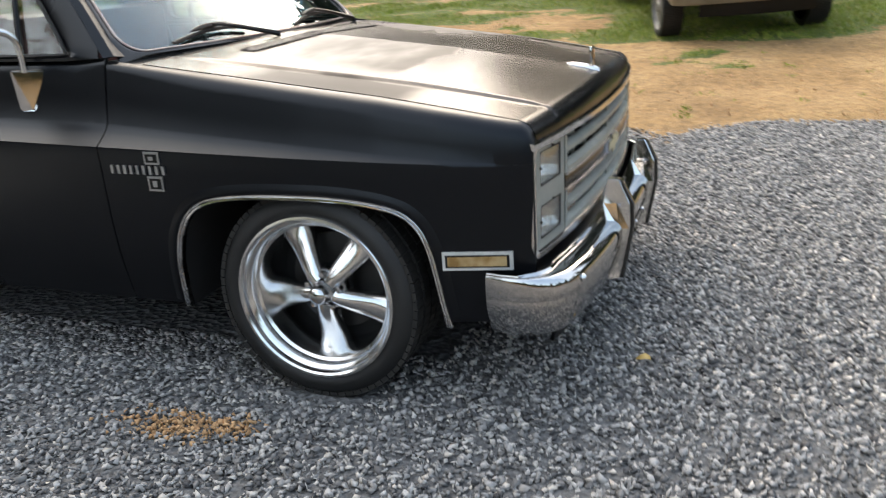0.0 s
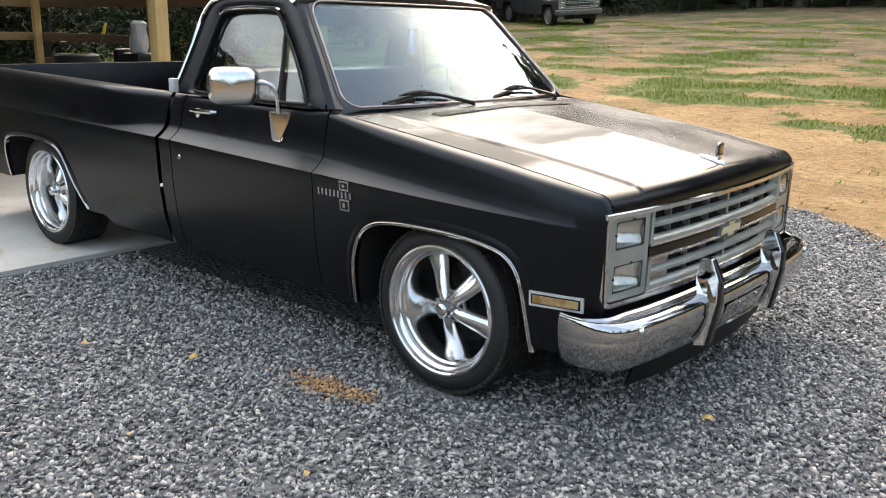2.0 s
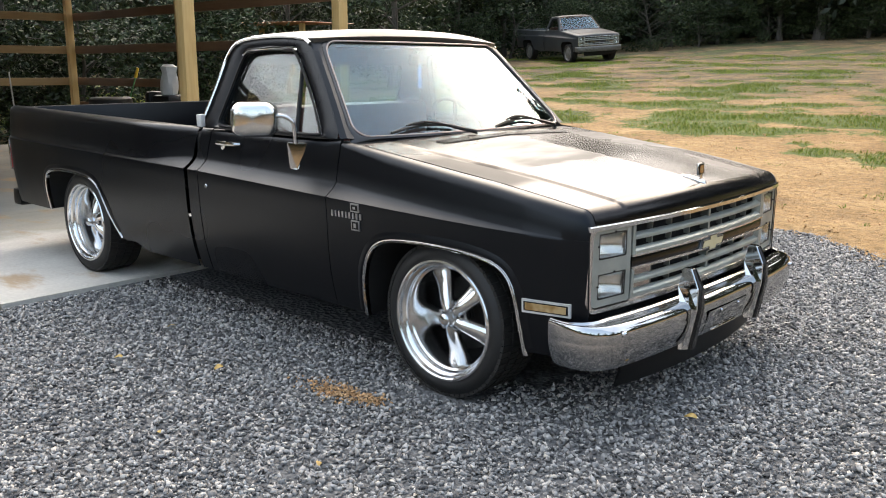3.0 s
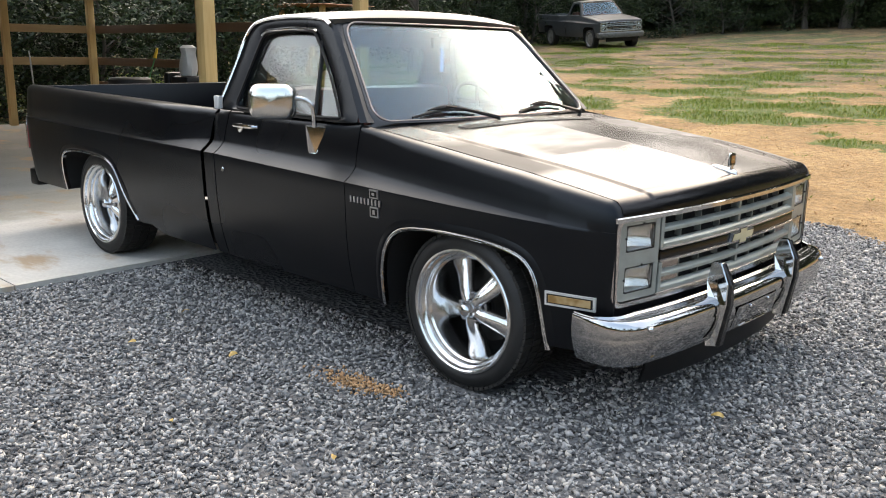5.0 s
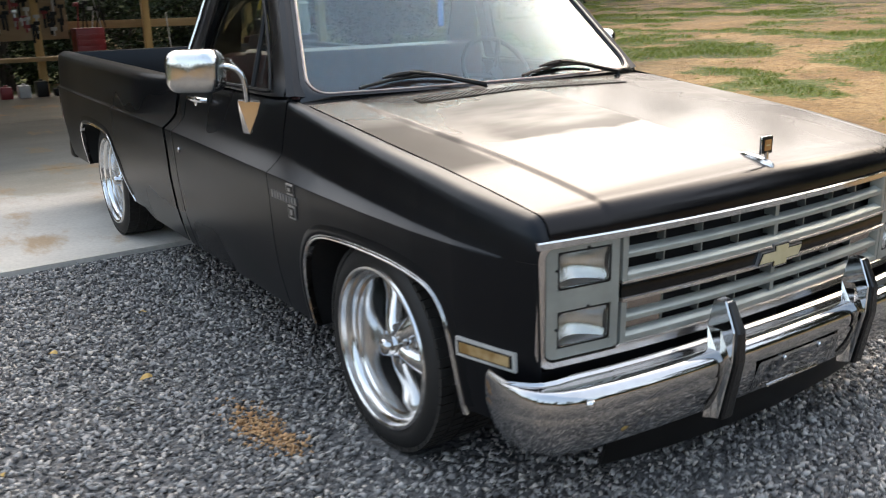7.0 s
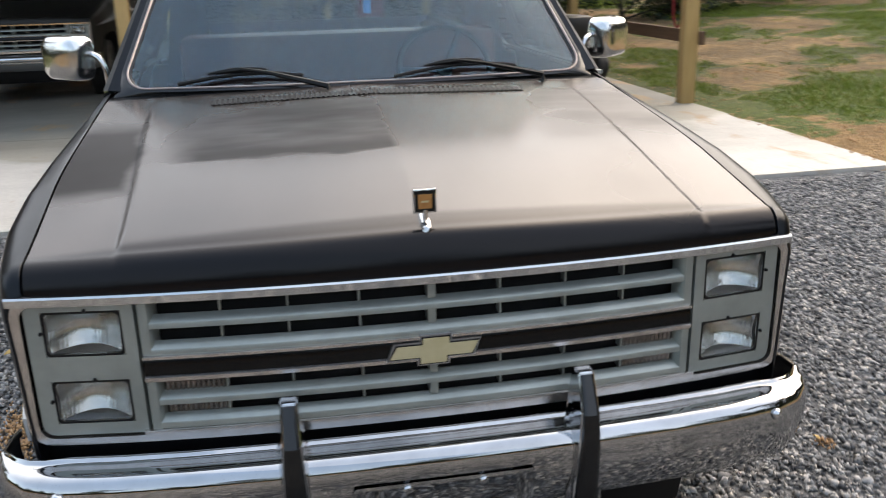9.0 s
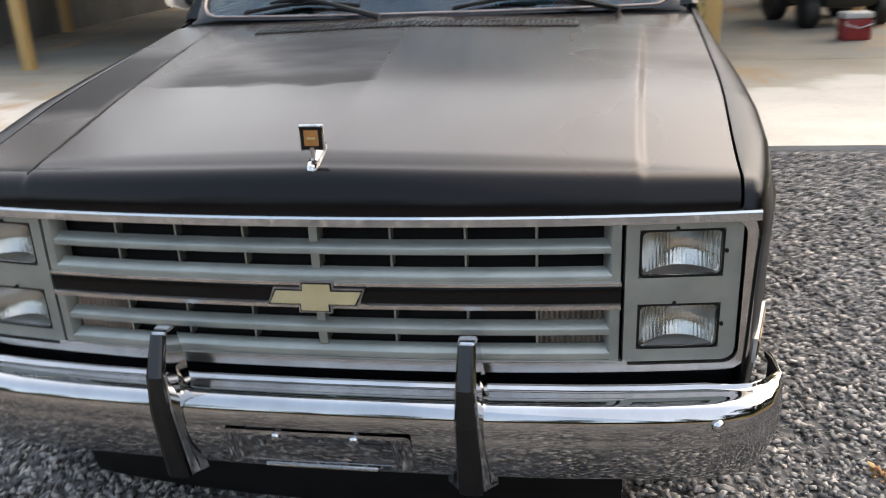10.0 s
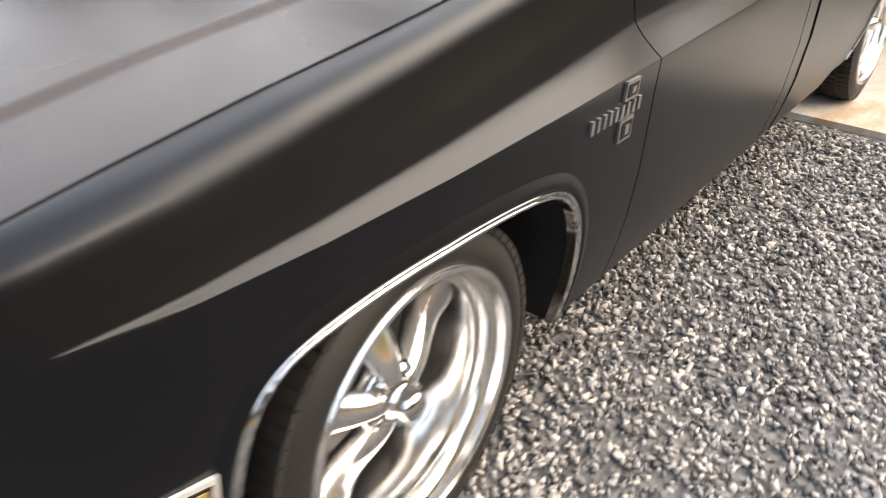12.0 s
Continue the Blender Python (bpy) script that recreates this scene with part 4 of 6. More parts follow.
def wind(u, v, proud=0.0):
    """The windshield: u across from -1 to 1, v up from 0 to 1."""
    zz = 1.088 + (1.553 - 1.088) * v
    hw = 0.842 + (0.676 - 0.842) * v
    bow = (0.095 - 0.02 * v) * (1 - abs(u) ** 2.3)
    return (-0.665 - 0.425 * v + bow + proud * 0.72, u * hw, zz + proud * 0.69)


SIDE_WIN = [(-0.845, 1.105), (-0.86, 1.098), (-1.30, 1.100), (-1.715, 1.104), (-1.738, 1.125), (-1.735, 1.16), (-1.695, 1.36), (-1.665, 1.475), (-1.63, 1.505), (-1.42, 1.514), (-1.235, 1.508), (-1.205, 1.494), (-1.02, 1.31)]
SIDE_OUT = [(-0.700, 1.088), (-0.86, 1.080), (-1.30, 1.084), (-1.80, 1.088), (-1.885, 1.09), (-1.868, 1.16), (-1.826, 1.36), (-1.797, 1.505), (-1.72, 1.563), (-1.42, 1.578), (-1.17, 1.566), (-1.10, 1.530), (-0.895, 1.31)]


def soft_loop(pts):
    """Cuts the corners of a closed outline twice."""
    for _ in range(2):
        out = []
        for a, b in zip(pts, pts[1:] + pts[:1]):
            out += [(a[0] * 0.75 + b[0] * 0.25, a[1] * 0.75 + b[1] * 0.25), (a[0] * 0.25 + b[0] * 0.75, a[1] * 0.25 + b[1] * 0.75)]
        pts = out
    return pts


def build_cab(root, body, full):
    for s in (1, -1):
        bm = bmesh.new()
        fine_o, fine_i = [], []
        n = len(SIDE_OUT)
        for k in range(n):
            for t in (0.375, 0.625, 0.875, 1.125):
                a, b = SIDE_OUT[(k + int(t)) % n], SIDE_OUT[(k + int(t) + 1) % n]
                fine_o.append((a[0] + (b[0] - a[0]) * (t % 1.0), a[1] + (b[1] - a[1]) * (t % 1.0)))
        fine_i = soft_loop(SIDE_WIN)
        o = [bm.verts.new((x, s * cab_y(z), z)) for x, z in fine_o]
        mid = [bm.verts.new((xo * 0.45 + xi * 0.55, s * (cab_y(zo * 0.45 + zi * 0.55) + 0.006), zo * 0.45 + zi * 0.55)) for (xo, zo), (xi, zi) in zip(fine_o, fine_i)]
        i = [bm.verts.new((x, s * (cab_y(z) - 0.008), z)) for x, z in fine_i]
        i2 = [bm.verts.new((x, s * (cab_y(z) - 0.045), z)) for x, z in fine_i]
        for a, b in ((o, mid), (mid, i), (i, i2)):
            for k in range(len(a)):
                j = (k + 1) % len(a)
                f = (a[k], a[j], b[j], b[k])
                bm.faces.new(f if s < 0 else f[::-1])
        part("window_pillar", bm, body, root, thick=0.004, inside=(-1.35, 0, 1.3))
        bm = bmesh.new()
        edge = [(-0.700, 1.088), (-0.80, 1.205), (-0.895, 1.31), (-1.00, 1.42), (-1.10, 1.530), (-1.17, 1.566)]
        rows = []
        for x, z in edge:
            v = (z - 1.088) / (1.553 - 1.088)
            a = Vector((x, s * cab_y(z), z))
            b = Vector(wind(s * 1.0, min(1.03, v), -0.003))
            m = a.lerp(b, 0.5) + Vector((0.010, s * 0.010, 0.004))
            rows.append([a, m, b])
        grid(bm, rows)
        part("front_pillar", bm, body, root, thick=0.004, inside=(-1.35, 0, 1.2))
        bm = bmesh.new()
        gl = [(x, s * (cab_y(z) - 0.026), z) for x, z in soft_loop(SIDE_WIN)]
        bm.faces.new([bm.verts.new(p) for p in (gl if s > 0 else gl[::-1])])
        pane = part("side_window", bm, TINTED, root, "tinted side window", shade=False, thick=0.005)
        pane.visible_shadow = False
        if full:
            bm = bmesh.new()
            tube(bm, [(x, s * (cab_y(z) - 0.014), z) for x, z in ((-1.055, 1.10), (-1.110, 1.30), (-1.160, 1.50))], 0.011, 6)
            part("vent_bar", bm, BLACK, pane, "black bar of the vent window")
            bm = bmesh.new()
            tube(bm, [(x, s * (cab_y(z) + 0.002), z) for x, z in soft_loop(SIDE_WIN)], 0.007, 6, closed=True)
            part("window_seal", bm, BLACK, pane)
            bm = bmesh.new()
            tube(bm, [(x, s * (cab_y(z) + 0.002), z) for x, z in ((-1.665, 1.485), (-1.63, 1.512), (-1.42, 1.521), (-1.235, 1.515), (-1.20, 1.502))], 0.011, 8)
            part("window_trim", bm, CHROME, pane, "bright strip over the side window")
            drip = [(-0.715, 1.10), (-0.90, 1.318), (-1.10, 1.538), (-1.17, 1.573), (-1.42, 1.586), (-1.72, 1.571), (-1.802, 1.510), (-1.832, 1.36), (-1.874, 1.16), (-1.888, 1.10)]
            bm = bmesh.new()
            tube(bm, [(x, s * (cab_y(z) + 0.008), z) for x, z in rounded(drip[2:])], 0.0115, 8)
            part("drip_rail", bm, CHROME, root, "bright drip rail round the cab")
    # roof shell
    bm = bmesh.new()
    rows = []
    for a in [k / 16.0 for k in range(17)]:
        row = []
        for b in [k / 10.0 for k in range(-10, 11)]:
            yw = b * 0.728
            xf = -1.088 + 0.062 * (1 - abs(b) ** 2.3)
            xb = -1.80 + 0.03 * abs(b) ** 4
            x = xf + (xb - xf) * a
            e = (1 - abs(b) ** 4) * (1 - abs(2 * a - 1) ** 6)
            z = 1.566 + 0.022 * (1 - abs(b) ** 2) + 0.044 * e ** 0.6 - 0.012 * (1 if a == 1 else 0)
            row.append((x, yw, z))
        rows.append(row)
    grid(bm, rows, flip=True)
    part("roof", bm, ROOF if full else body, root, "dusty sun-dulled black roof with sky sheen put into its colour" if full else "", thick=0.03, inside=(-1.4, 0, 0.5))
    # back wall with its window
    bm = bmesh.new()
    def back(y, z):
        return (-1.90 + 0.11 * max(0.0, z - 1.09) / 0.45, y, z)
    out = round_rect(-0.895, 0.895, 0.45, 1.566, 0.12, 5)
    out = [(y * (cab_y(z) / 0.905 if z > 1.085 else 1.0), z) for y, z in out]
    inn = round_rect(-0.62, 0.62, 1.16, 1.44, 0.06, 5)
    o = [bm.verts.new(back(y, z)) for y, z in out]
    i = [bm.verts.new(back(y, z)) for y, z in inn]
    for k in range(len(o)):
        j = (k + 1) % len(o)
        bm.faces.new((o[k], i[k], i[j], o[j]))
    part("cab_back", bm, body, root, thick=0.02)
    bm = bmesh.new()
    bm.faces.new([bm.verts.new(back(y, z)) for y, z in inn])
    p = part("rear_window", bm, TINTED, root, shade=False, thick=0.005)
    p.visible_shadow = False
    # windshield
    bm = bmesh.new()
    grid(bm, [[wind(u / 12.0 * 0.985, 0.012 + v / 10.0 * 0.972, -0.004) for u in range(-12, 13)] for v in range(11)])
    ws = part("windshield", bm, GLASS, root, "wide curved windshield", thick=0.006)
    ws.visible_shadow = False
    # its surround
    bm = bmesh.new()
    edge = []
    for cu, cv, a0 in ((0.90, 0.86, 0), (-0.90, 0.86, 90), (-0.90, 0.14, 180), (0.90, 0.14, 270)):
        edge += [(cu + 0.10 * math.cos(radians(a0 + 15 * k)), cv + 0.14 * math.sin(radians(a0 + 15 * k))) for k in range(7)]
        if a0 in (0, 180):
            edge += [((0.90 - 1.8 * k / 16.0) * (1 if a0 == 0 else -1), 1.0 if a0 == 0 else 0.0) for k in range(1, 16)]
    def shr(u, v, a):
        return (u * (1 - a * 0.045), 0.5 + (v - 0.5) * (1 - a * 0.07))
    rows = [[wind(max(-1.02, min(1.02, u * 1.12)), max(-0.03, min(1.03, 0.5 + (v - 0.5) * 1.14)), -0.012) for u, v in edge], [wind(*shr(u, v, -0.4), 0.002) for u, v in edge], [wind(*shr(u, v, 0.1), 0.004) for u, v in edge], [wind(*shr(u, v, 0.45), -0.004) for u, v in edge]]
    grid(bm, rows, closed=True)
    part("windshield_frame", bm, RUBSTRIP, root, thick=0.004, inside=(-1.6, 0, 1.0))
    bm = bmesh.new()
    tube(bm, [wind(*shr(u, v, 0.15), 0.005) for u, v in edge], 0.0042, 6, closed=True)
    part("windshield_trim", bm, TRIMLINE, ws, "thin dull strip in the windshield seal")
    # inside
    bm = bmesh.new()
    rows = []
    for x, z in ((-0.70, 1.06), (-0.80, 1.065), (-0.92, 1.05), (-0.98, 1.00), (-0.99, 0.80)):
        rows.append([(x + 0.06 * (1 - (k / 8.0) ** 2), k / 8.0 * 0.80, z) for k in range(-8, 9)])
    grid(bm, rows)
    dash = part("dashboard", bm, DASH, root, "dark padded dashboard", thick=0.02)
    bm = bmesh.new()
    box(bm, -1.72, -1.25, -0.74, 0.74, 0.62, 0.76, 0.04)
    seat = part("bench_seat", bm, MAROON, root, "maroon vinyl bench seat")
    bm = bmesh.new()
    box(bm, -1.82, -1.68, -0.74, 0.74, 0.70, 1.20, 0.04)
    part("seat_back", bm, MAROON, seat)
    bm = bmesh.new()
    box(bm, -1.82, -1.10, -0.68, 0.68, 1.545, 1.557, 0.003)
    part("headliner", bm, CREAM, root, "pale cloth headliner")
    if full:
        bm = bmesh.new()
        m = Matrix.Translation((-1.10, 0.38, 1.07)) @ Matrix.Rotation(radians(58), 4, 'Y')
        tube(bm, [m @ Vector((0.19 * math.cos(t), 0.19 * math.sin(t), 0)) for t in [2 * math.pi * k / 28 for k in range(28)]], 0.012, 8, closed=True)
        wheel = part("steering_wheel", bm, BLACK, root, "thin-rimmed black steering wheel")
        bm = bmesh.new()
        for t in (radians(25), radians(155), radians(270)):
            tube(bm, [m @ Vector((0.03 * math.cos(t), 0.03 * math.sin(t), -0.02)), m @ Vector((0.19 * math.cos(t), 0.19 * math.sin(t), 0))], 0.012, 6)
        tube(bm, [m @ Vector((0, 0, 0)), m @ Vector((0, 0, -0.22))], 0.035, 10)
        part("wheel_spokes", bm, BLACK, wheel)
        bm = bmesh.new()
        box(bm, -1.11, -1.085, -0.03, 0.10, 1.43, 1.49, 0.008)
        part("rear_view_mirror", bm, BLACK, root)
        bm = bmesh.new()
        box(bm, -1.12, -1.115, 0.055, 0.085, 1.30, 1.43, 0.001)
        part("air_freshener", bm, varied("blue_card", (0.10, 0.28, 0.6), (0.14, 0.34, 0.66), 0.6, 20.0), root, "blue card tag that hangs under the mirror")


def build_face(root, body, full, bumper):
    """Grille, lamps, valance and front bumper."""
    # dark core behind the grille
    bm = bmesh.new()
    rows = [[(front_x(y) - (0.055 if abs(y) < 0.61 else 0.10), y, z) for y in [k / 10.0 * 0.86 for k in range(-10, 11)]] for z in (0.46, 0.82)]
    grid(bm, rows)
    part("radiator_core", bm, DEEP, root, shade=False, thick=0.01)
    # valance under the grille
    bm = bmesh.new()
    rows = [[(front_x(y) - dx, y * k, z) for y in [j / 12.0 * 0.89 for j in range(-12, 13)]] for z, dx, k in ((0.470, 0.05, 0.985), (0.462, 0.03, 0.985), (0.44, 0.025, 0.985), (0.40, 0.03, 0.985), (0.30, 0.06, 0.97))]
    grid(bm, rows, flip=True)
    part("valance", bm, body, root, thick=0.004, inside=(0, 0, 0.4))
    bm = bmesh.new()
    rows = [[(front_x(y * 1.3) - dx, y, z) for y in [j / 12.0 * 0.64 for j in range(-12, 13)]] for z, dx in ((0.31, 0.02), (0.27, -0.015), (0.20, -0.012), (0.13, 0.008))]
    grid(bm, rows, flip=True)
    part("air_dam", bm, BLACK, root, "black plastic air dam under the bumper", thick=0.012)
    grille = thing_part("grille", root, "silver and black grille of wide bars in a bright surround")
    # bright surround: long top bar and outer edge
    bm = bmesh.new()
    strip(bm, -0.887, 0.887, 0.812, 0.832, 0.016, 0.05, 24)
    part("top_bar", bm, CHROME, grille, "chrome bar along the grille's top")
    bm = bmesh.new()
    out = round_rect(-0.886, 0.886, 0.486, 0.828, 0.046)
    inn = round_rect(-0.863, 0.863, 0.502, 0.812, 0.030)
    dense_o, dense_i = [], []
    for k in range(len(out)):
        a, b, c, d = out[k], out[(k + 1) % len(out)], inn[k], inn[(k + 1) % len(inn)]
        nn = 20 if abs(a[0] - b[0]) > 0.5 else 1
        for t in range(nn):
            dense_o.append((a[0] + (b[0] - a[0]) * t / nn, a[1] + (b[1] - a[1]) * t / nn))
            dense_i.append((c[0] + (d[0] - c[0]) * t / nn, c[1] + (d[1] - c[1]) * t / nn))
    frame_plate(bm, dense_o, dense_i, 0.010, 0.05)
    normals(bm)
    part("surround", bm, AGED, grille, "aged bright surround", shade=False)
    # wedge bars: an upright face and a top that slopes back into the dark
    for z0, z1, dp in ((0.749, 0.775, 0.004), (0.690, 0.716, 0.008), (0.570, 0.596, 0.004), (0.514, 0.542, 0.006)):
        bm = bmesh.new()
        rows = []
        for k in range(17):
            y = -0.604 + 1.208 * k / 16.0
            zm = z0 + 0.52 * (z1 - z0)
            rows.append([on_front(y, z0, dp - 0.03), on_front(y, z0, dp), on_front(y, zm - 0.001, dp), on_front(y, zm + 0.0005, dp - 0.001), on_front(y, z1, dp - 0.022), on_front(y, z1 - 0.003, dp - 0.03)])
        vs = grid(bm, rows, closed=True)
        bm.faces.new(vs[0][::-1])
        bm.faces.new(vs[-1])
        normals(bm)
        part("bar", bm, SILVER, grille)
    for z0, z1, y1 in ((0.682, 0.690, 0.624), (0.631, 0.642, 0.624), (0.502, 0.513, 0.640)):
        bm = bmesh.new()
        strip(bm, -y1, y1, z0, z1, 0.013, 0.03, 16)
        normals(bm)
        part("bright_strip", bm, AGED, grille, "aged bright strip")
    bm = bmesh.new()
    strip(bm, -0.624, 0.624, 0.642, 0.682, 0.006, 0.03, 16)
    normals(bm)
    part("black_band", bm, BAND, grille, "glossy black band across the middle")
    for yy, wd in ((0.0, 0.009), (0.158, 0.0022), (-0.158, 0.0022), (0.312, 0.0022), (-0.312, 0.0022), (0.455, 0.0022), (-0.455, 0.0022)):
        for z0, z1 in ((0.772, 0.812), (0.713, 0.750), (0.593, 0.631), (0.539, 0.571)):
            bm = bmesh.new()
            box(bm, front_x(yy) - 0.045, front_x(yy) - (0.006 if wd > 0.005 else 0.018), yy - wd, yy + wd, z0, z1)
            part("divider", bm, SILVER, grille, shade=False)
    for s in (1, -1):
        for z0, z1 in ((0.690, 0.812), (0.513, 0.631)):
            bm = bmesh.new()
            rows = []
            for y, dp in ((0.588, -0.034), (0.600, 0.002), (0.604, 0.006), (0.622, 0.006), (0.623, -0.034)):
                rows.append([on_front(s * y, z0, dp), on_front(s * y, z1, dp)])
            grid(bm, rows, flip=s > 0)
            part("end_post", bm, SILVER, grille, thick=0.004)
        # lamp panel with two sealed-beam lamps
        bm = bmesh.new()
        y0, y1 = 0.631, 0.856
        zs = [0.507, 0.535, 0.637, 0.694, 0.796, 0.808]
        ycut = [y0, 0.657, 0.822, y1]
        for k in range(len(zs) - 1):
            for j in range(3):
                if j == 1 and k in (1, 3):
                    continue
                lo, hi = (zs[k], zs[k + 1])
                if j == 2 and k == 0:
                    q = [(ycut[2], lo), (y1 - 0.026, lo), (y1 - 0.012, lo + 0.004), (y1 - 0.003, lo + 0.013), (y1, hi), (ycut[2], hi)]
                else:
                    q = [(ycut[j], lo), (ycut[j + 1], lo), (ycut[j + 1], hi), (ycut[j], hi)]
                q = [on_front(s * y, z, 0.004) for y, z in q]
                bm.faces.new([bm.verts.new(p) for p in (q if s > 0 else q[::-1])])
        panel = part("lamp_panel", bm, SILVER, grille, "silver panel round the headlights", shade=False, thick=0.025, merge=0.001)
        for z0, z1 in ((0.535, 0.637), (0.694, 0.796)):
            lamp = thing_part("headlight", root, "rectangular sealed-beam headlight")
            bm = bmesh.new()
            o = [(s * y, z) for y, z in round_rect(0.657, 0.822, z0, z1, 0.010)]
            i = [(s * y, z) for y, z in round_rect(0.662, 0.817, z0 + 0.005, z1 - 0.005, 0.012)]
            frame_plate(bm, o, i, 0.003, 0.03)
            normals(bm)
            part("rim", bm, BLACK, lamp, shade=False)
            # a round bowl cut off flat above and below
            bm = bmesh.new()
            cy, cz = s * 0.7395, (z0 + z1) / 2

            def bowl(y, z):
                return -0.008 - 0.062 * max(0.0, 1 - (y * y + z * z) / 0.0068) + 0.0004 * math.sin(y * 2 * math.pi / 0.0076)
            rows = []
            for j in range(13):
                z = -0.044 + 0.088 * j / 12.0
                rows.append([on_front(cy + s * y, cz + z, bowl(y, z)) for y in [-0.076 + 0.152 * q / 80.0 for q in range(81)]])
            grid(bm, rows, flip=s < 0)
            part("reflector", bm, BOWL, lamp, "mirrored bowl")
            for z in (-0.044, 0.044):
                bm = bmesh.new()
                yq = [-0.076 + 0.152 * q / 28.0 for q in range(29)]
                grid(bm, [[on_front(cy + s * y, cz + z * 1.01, -0.004) for y in yq], [on_front(cy + s * y, cz + z * 1.01, bowl(y, z)) for y in yq]], flip=(s < 0) == (z > 0))
                part("bowl_shelf", bm, SHELF, lamp)
            bm = bmesh.new()
            rows = []
            for r in (1.0, 0.9, 0.6, 0.3, 0.01):
                ring = round_rect(-0.077, 0.077, -0.0455, 0.0455, 0.012)
                rows.append([on_front(cy + y * r, cz + z * r, -0.002 + 0.006 * (1 - r * r)) for y, z in ring])
            grid(bm, rows, closed=True, flip=True)
            p = part("lens", bm, LENS, lamp, "fluted clear lens", thick=0.003)
            p.visible_shadow = False
            for dy, dz in ((0.086, 0.004), (-0.01, 0.053)):
                bm = bmesh.new()
                lathe(bm, [(0.0042, -0.02), (0.0042, 0.005), (0.003, 0.007), (0.0003, 0.007)], 8, 'x', on_front(cy + s * dy, cz + dz, 0.004), 1.0)
                part("adjuster", bm, BLACK, lamp)
        # turn lamp behind the lower bars
        lamp = thing_part("turn_lamp", root, "clear ribbed turn lamp behind the grille bars")
        bm = bmesh.new()
        rows = [[on_front(s * (0.458 + 0.132 * k / 24.0), z, -0.020 + (0.0045 if k % 2 else 0.0)) for k in range(25)] for z in (0.530, 0.628)]
        grid(bm, rows, flip=s < 0)
        part("lens", bm, RIBBED, lamp, "clear ribbed lens", shade=False, thick=0.003)
        bm = bmesh.new()
        rows = [[on_front(s * (0.458 + 0.132 * k / 4.0), z, -0.042) for k in range(5)] for z in (0.530, 0.628)]
        grid(bm, rows, flip=s < 0)
        part("reflector", bm, BOWL, lamp, shade=False)
    # front bumper
    plan = [(0.562, 0.955), (0.60, 0.964), (0.66, 0.966), (0.715, 0.955), (0.760, 0.930), (0.795, 0.885), (0.818, 0.82), (0.836, 0.70), (0.850, 0.55), (0.859, 0.38), (0.864, 0.20), (0.866, 0.0)]
    plan = [(x, -y) for x, y in plan] + [(x, y) for x, y in reversed(plan[:-1])]
    prof = [(-0.100, 0.450), (-0.099, 0.464), (-0.096, 0.4690), (-0.091, 0.4700), (-0.086, 0.4675), (-0.082, 0.4635), (-0.078, 0.4615), (-0.066, 0.4612), (-0.050, 0.4615), (-0.034, 0.4610), (-0.024, 0.459), (-0.014, 0.453), (-0.006, 0.443), (-0.001, 0.430), (0.0, 0.415), (-0.0005, 0.400), (-0.002, 0.394), (-0.0025, 0.390), (-0.0015, 0.386), (-0.003, 0.372), (-0.008, 0.345), (-0.018, 0.312), (-0.028, 0.288), (-0.034, 0.280), (-0.046, 0.278)]
    rows = []
    for i, (x, y) in enumerate(plan):
        a, b = plan[max(0, i - 1)], plan[min(len(plan) - 1, i + 1)]
        d = Vector((b[0] - a[0], b[1] - a[1])).normalized()
        nx, ny = d.y, -d.x
        if abs(y) > 0.9:
            f = 0.62 if x > 0.75 else 0.42 if x > 0.70 else 0.12
        else:
            f = 0.8 if abs(y) > 0.85 else 1.0
        rows.append([(x + nx * o * (f if z > 0.40 else 1.0), y + ny * o * (f if z > 0.40 else 1.0), z) for o, z in prof])
    bm = bmesh.new()
    grid(bm, rows)
    bmp = part("front_bumper", bm, bumper, root, "slightly greyed chrome front bumper", thick=0.003, inside=(0.4, 0, 0.37))
    if not full:
        return
    # recessed plate holder
    bm = bmesh.new()
    o, i = round_rect(-0.205, 0.205, 0.292, 0.392, 0.012), round_rect(-0.165, 0.165, 0.305, 0.384, 0.01)
    def bx(z):
        return 0.866 - max(0.0, 0.386 - z) * 0.28
    vo = [bm.verts.new((bx(z) + 0.002, y, z)) for y, z in o]
    vi = [bm.verts.new((bx(z) + 0.0035, y * 1.05, z)) for y, z in i]
    vj = [bm.verts.new((bx(z) - 0.002 + 0.004, y, z)) for y, z in i]
    for a, b in ((vo, vi), (vi, vj)):
        for k in range(len(a)):
            j = (k + 1) % len(a)
            bm.faces.new((a[k], a[j], b[j], b[k]))
    bm.faces.new(vj)
    normals(bm)
    part("plate_holder", bm, PITTED, bmp, "empty chrome licence plate recess")
    bm = bmesh.new()
    box(bm, 0.838, 0.846, -0.125, 0.125, 0.288, 0.294, 0.002)
    part("plate_ledge", bm, CHROME, bmp)
    for y in (-0.085, 0.085):
        bm = bmesh.new()
        lathe(bm, [(0.010, 0.0), (0.010, 0.006), (0.006, 0.009), (0.0003, 0.009)], 10, 'x', (0.866, y, 0.378), 1.0)
        part("plate_bolt", bm, CHROME, bmp)
    for s in (1, -1):
        for y, z in ((0.815, 0.425),):
            bm = bmesh.new()
            lathe(bm, [(0.013, -0.004), (0.013, 0.002), (0.010, 0.007), (0.005, 0.010), (0.0003, 0.011)], 14, 'x', (0.819, s * y, z), 1.0)
            part("bumper_bolt", bm, CHROME, bmp, "round chrome bolt head")
        # upright guard: two flat chrome cheeks that flare to the bumper, black rubber down the front edge
        yc = s * 0.325
        front = [(0.845, 0.602), (0.882, 0.520), (0.884, 0.435), (0.852, 0.256)]
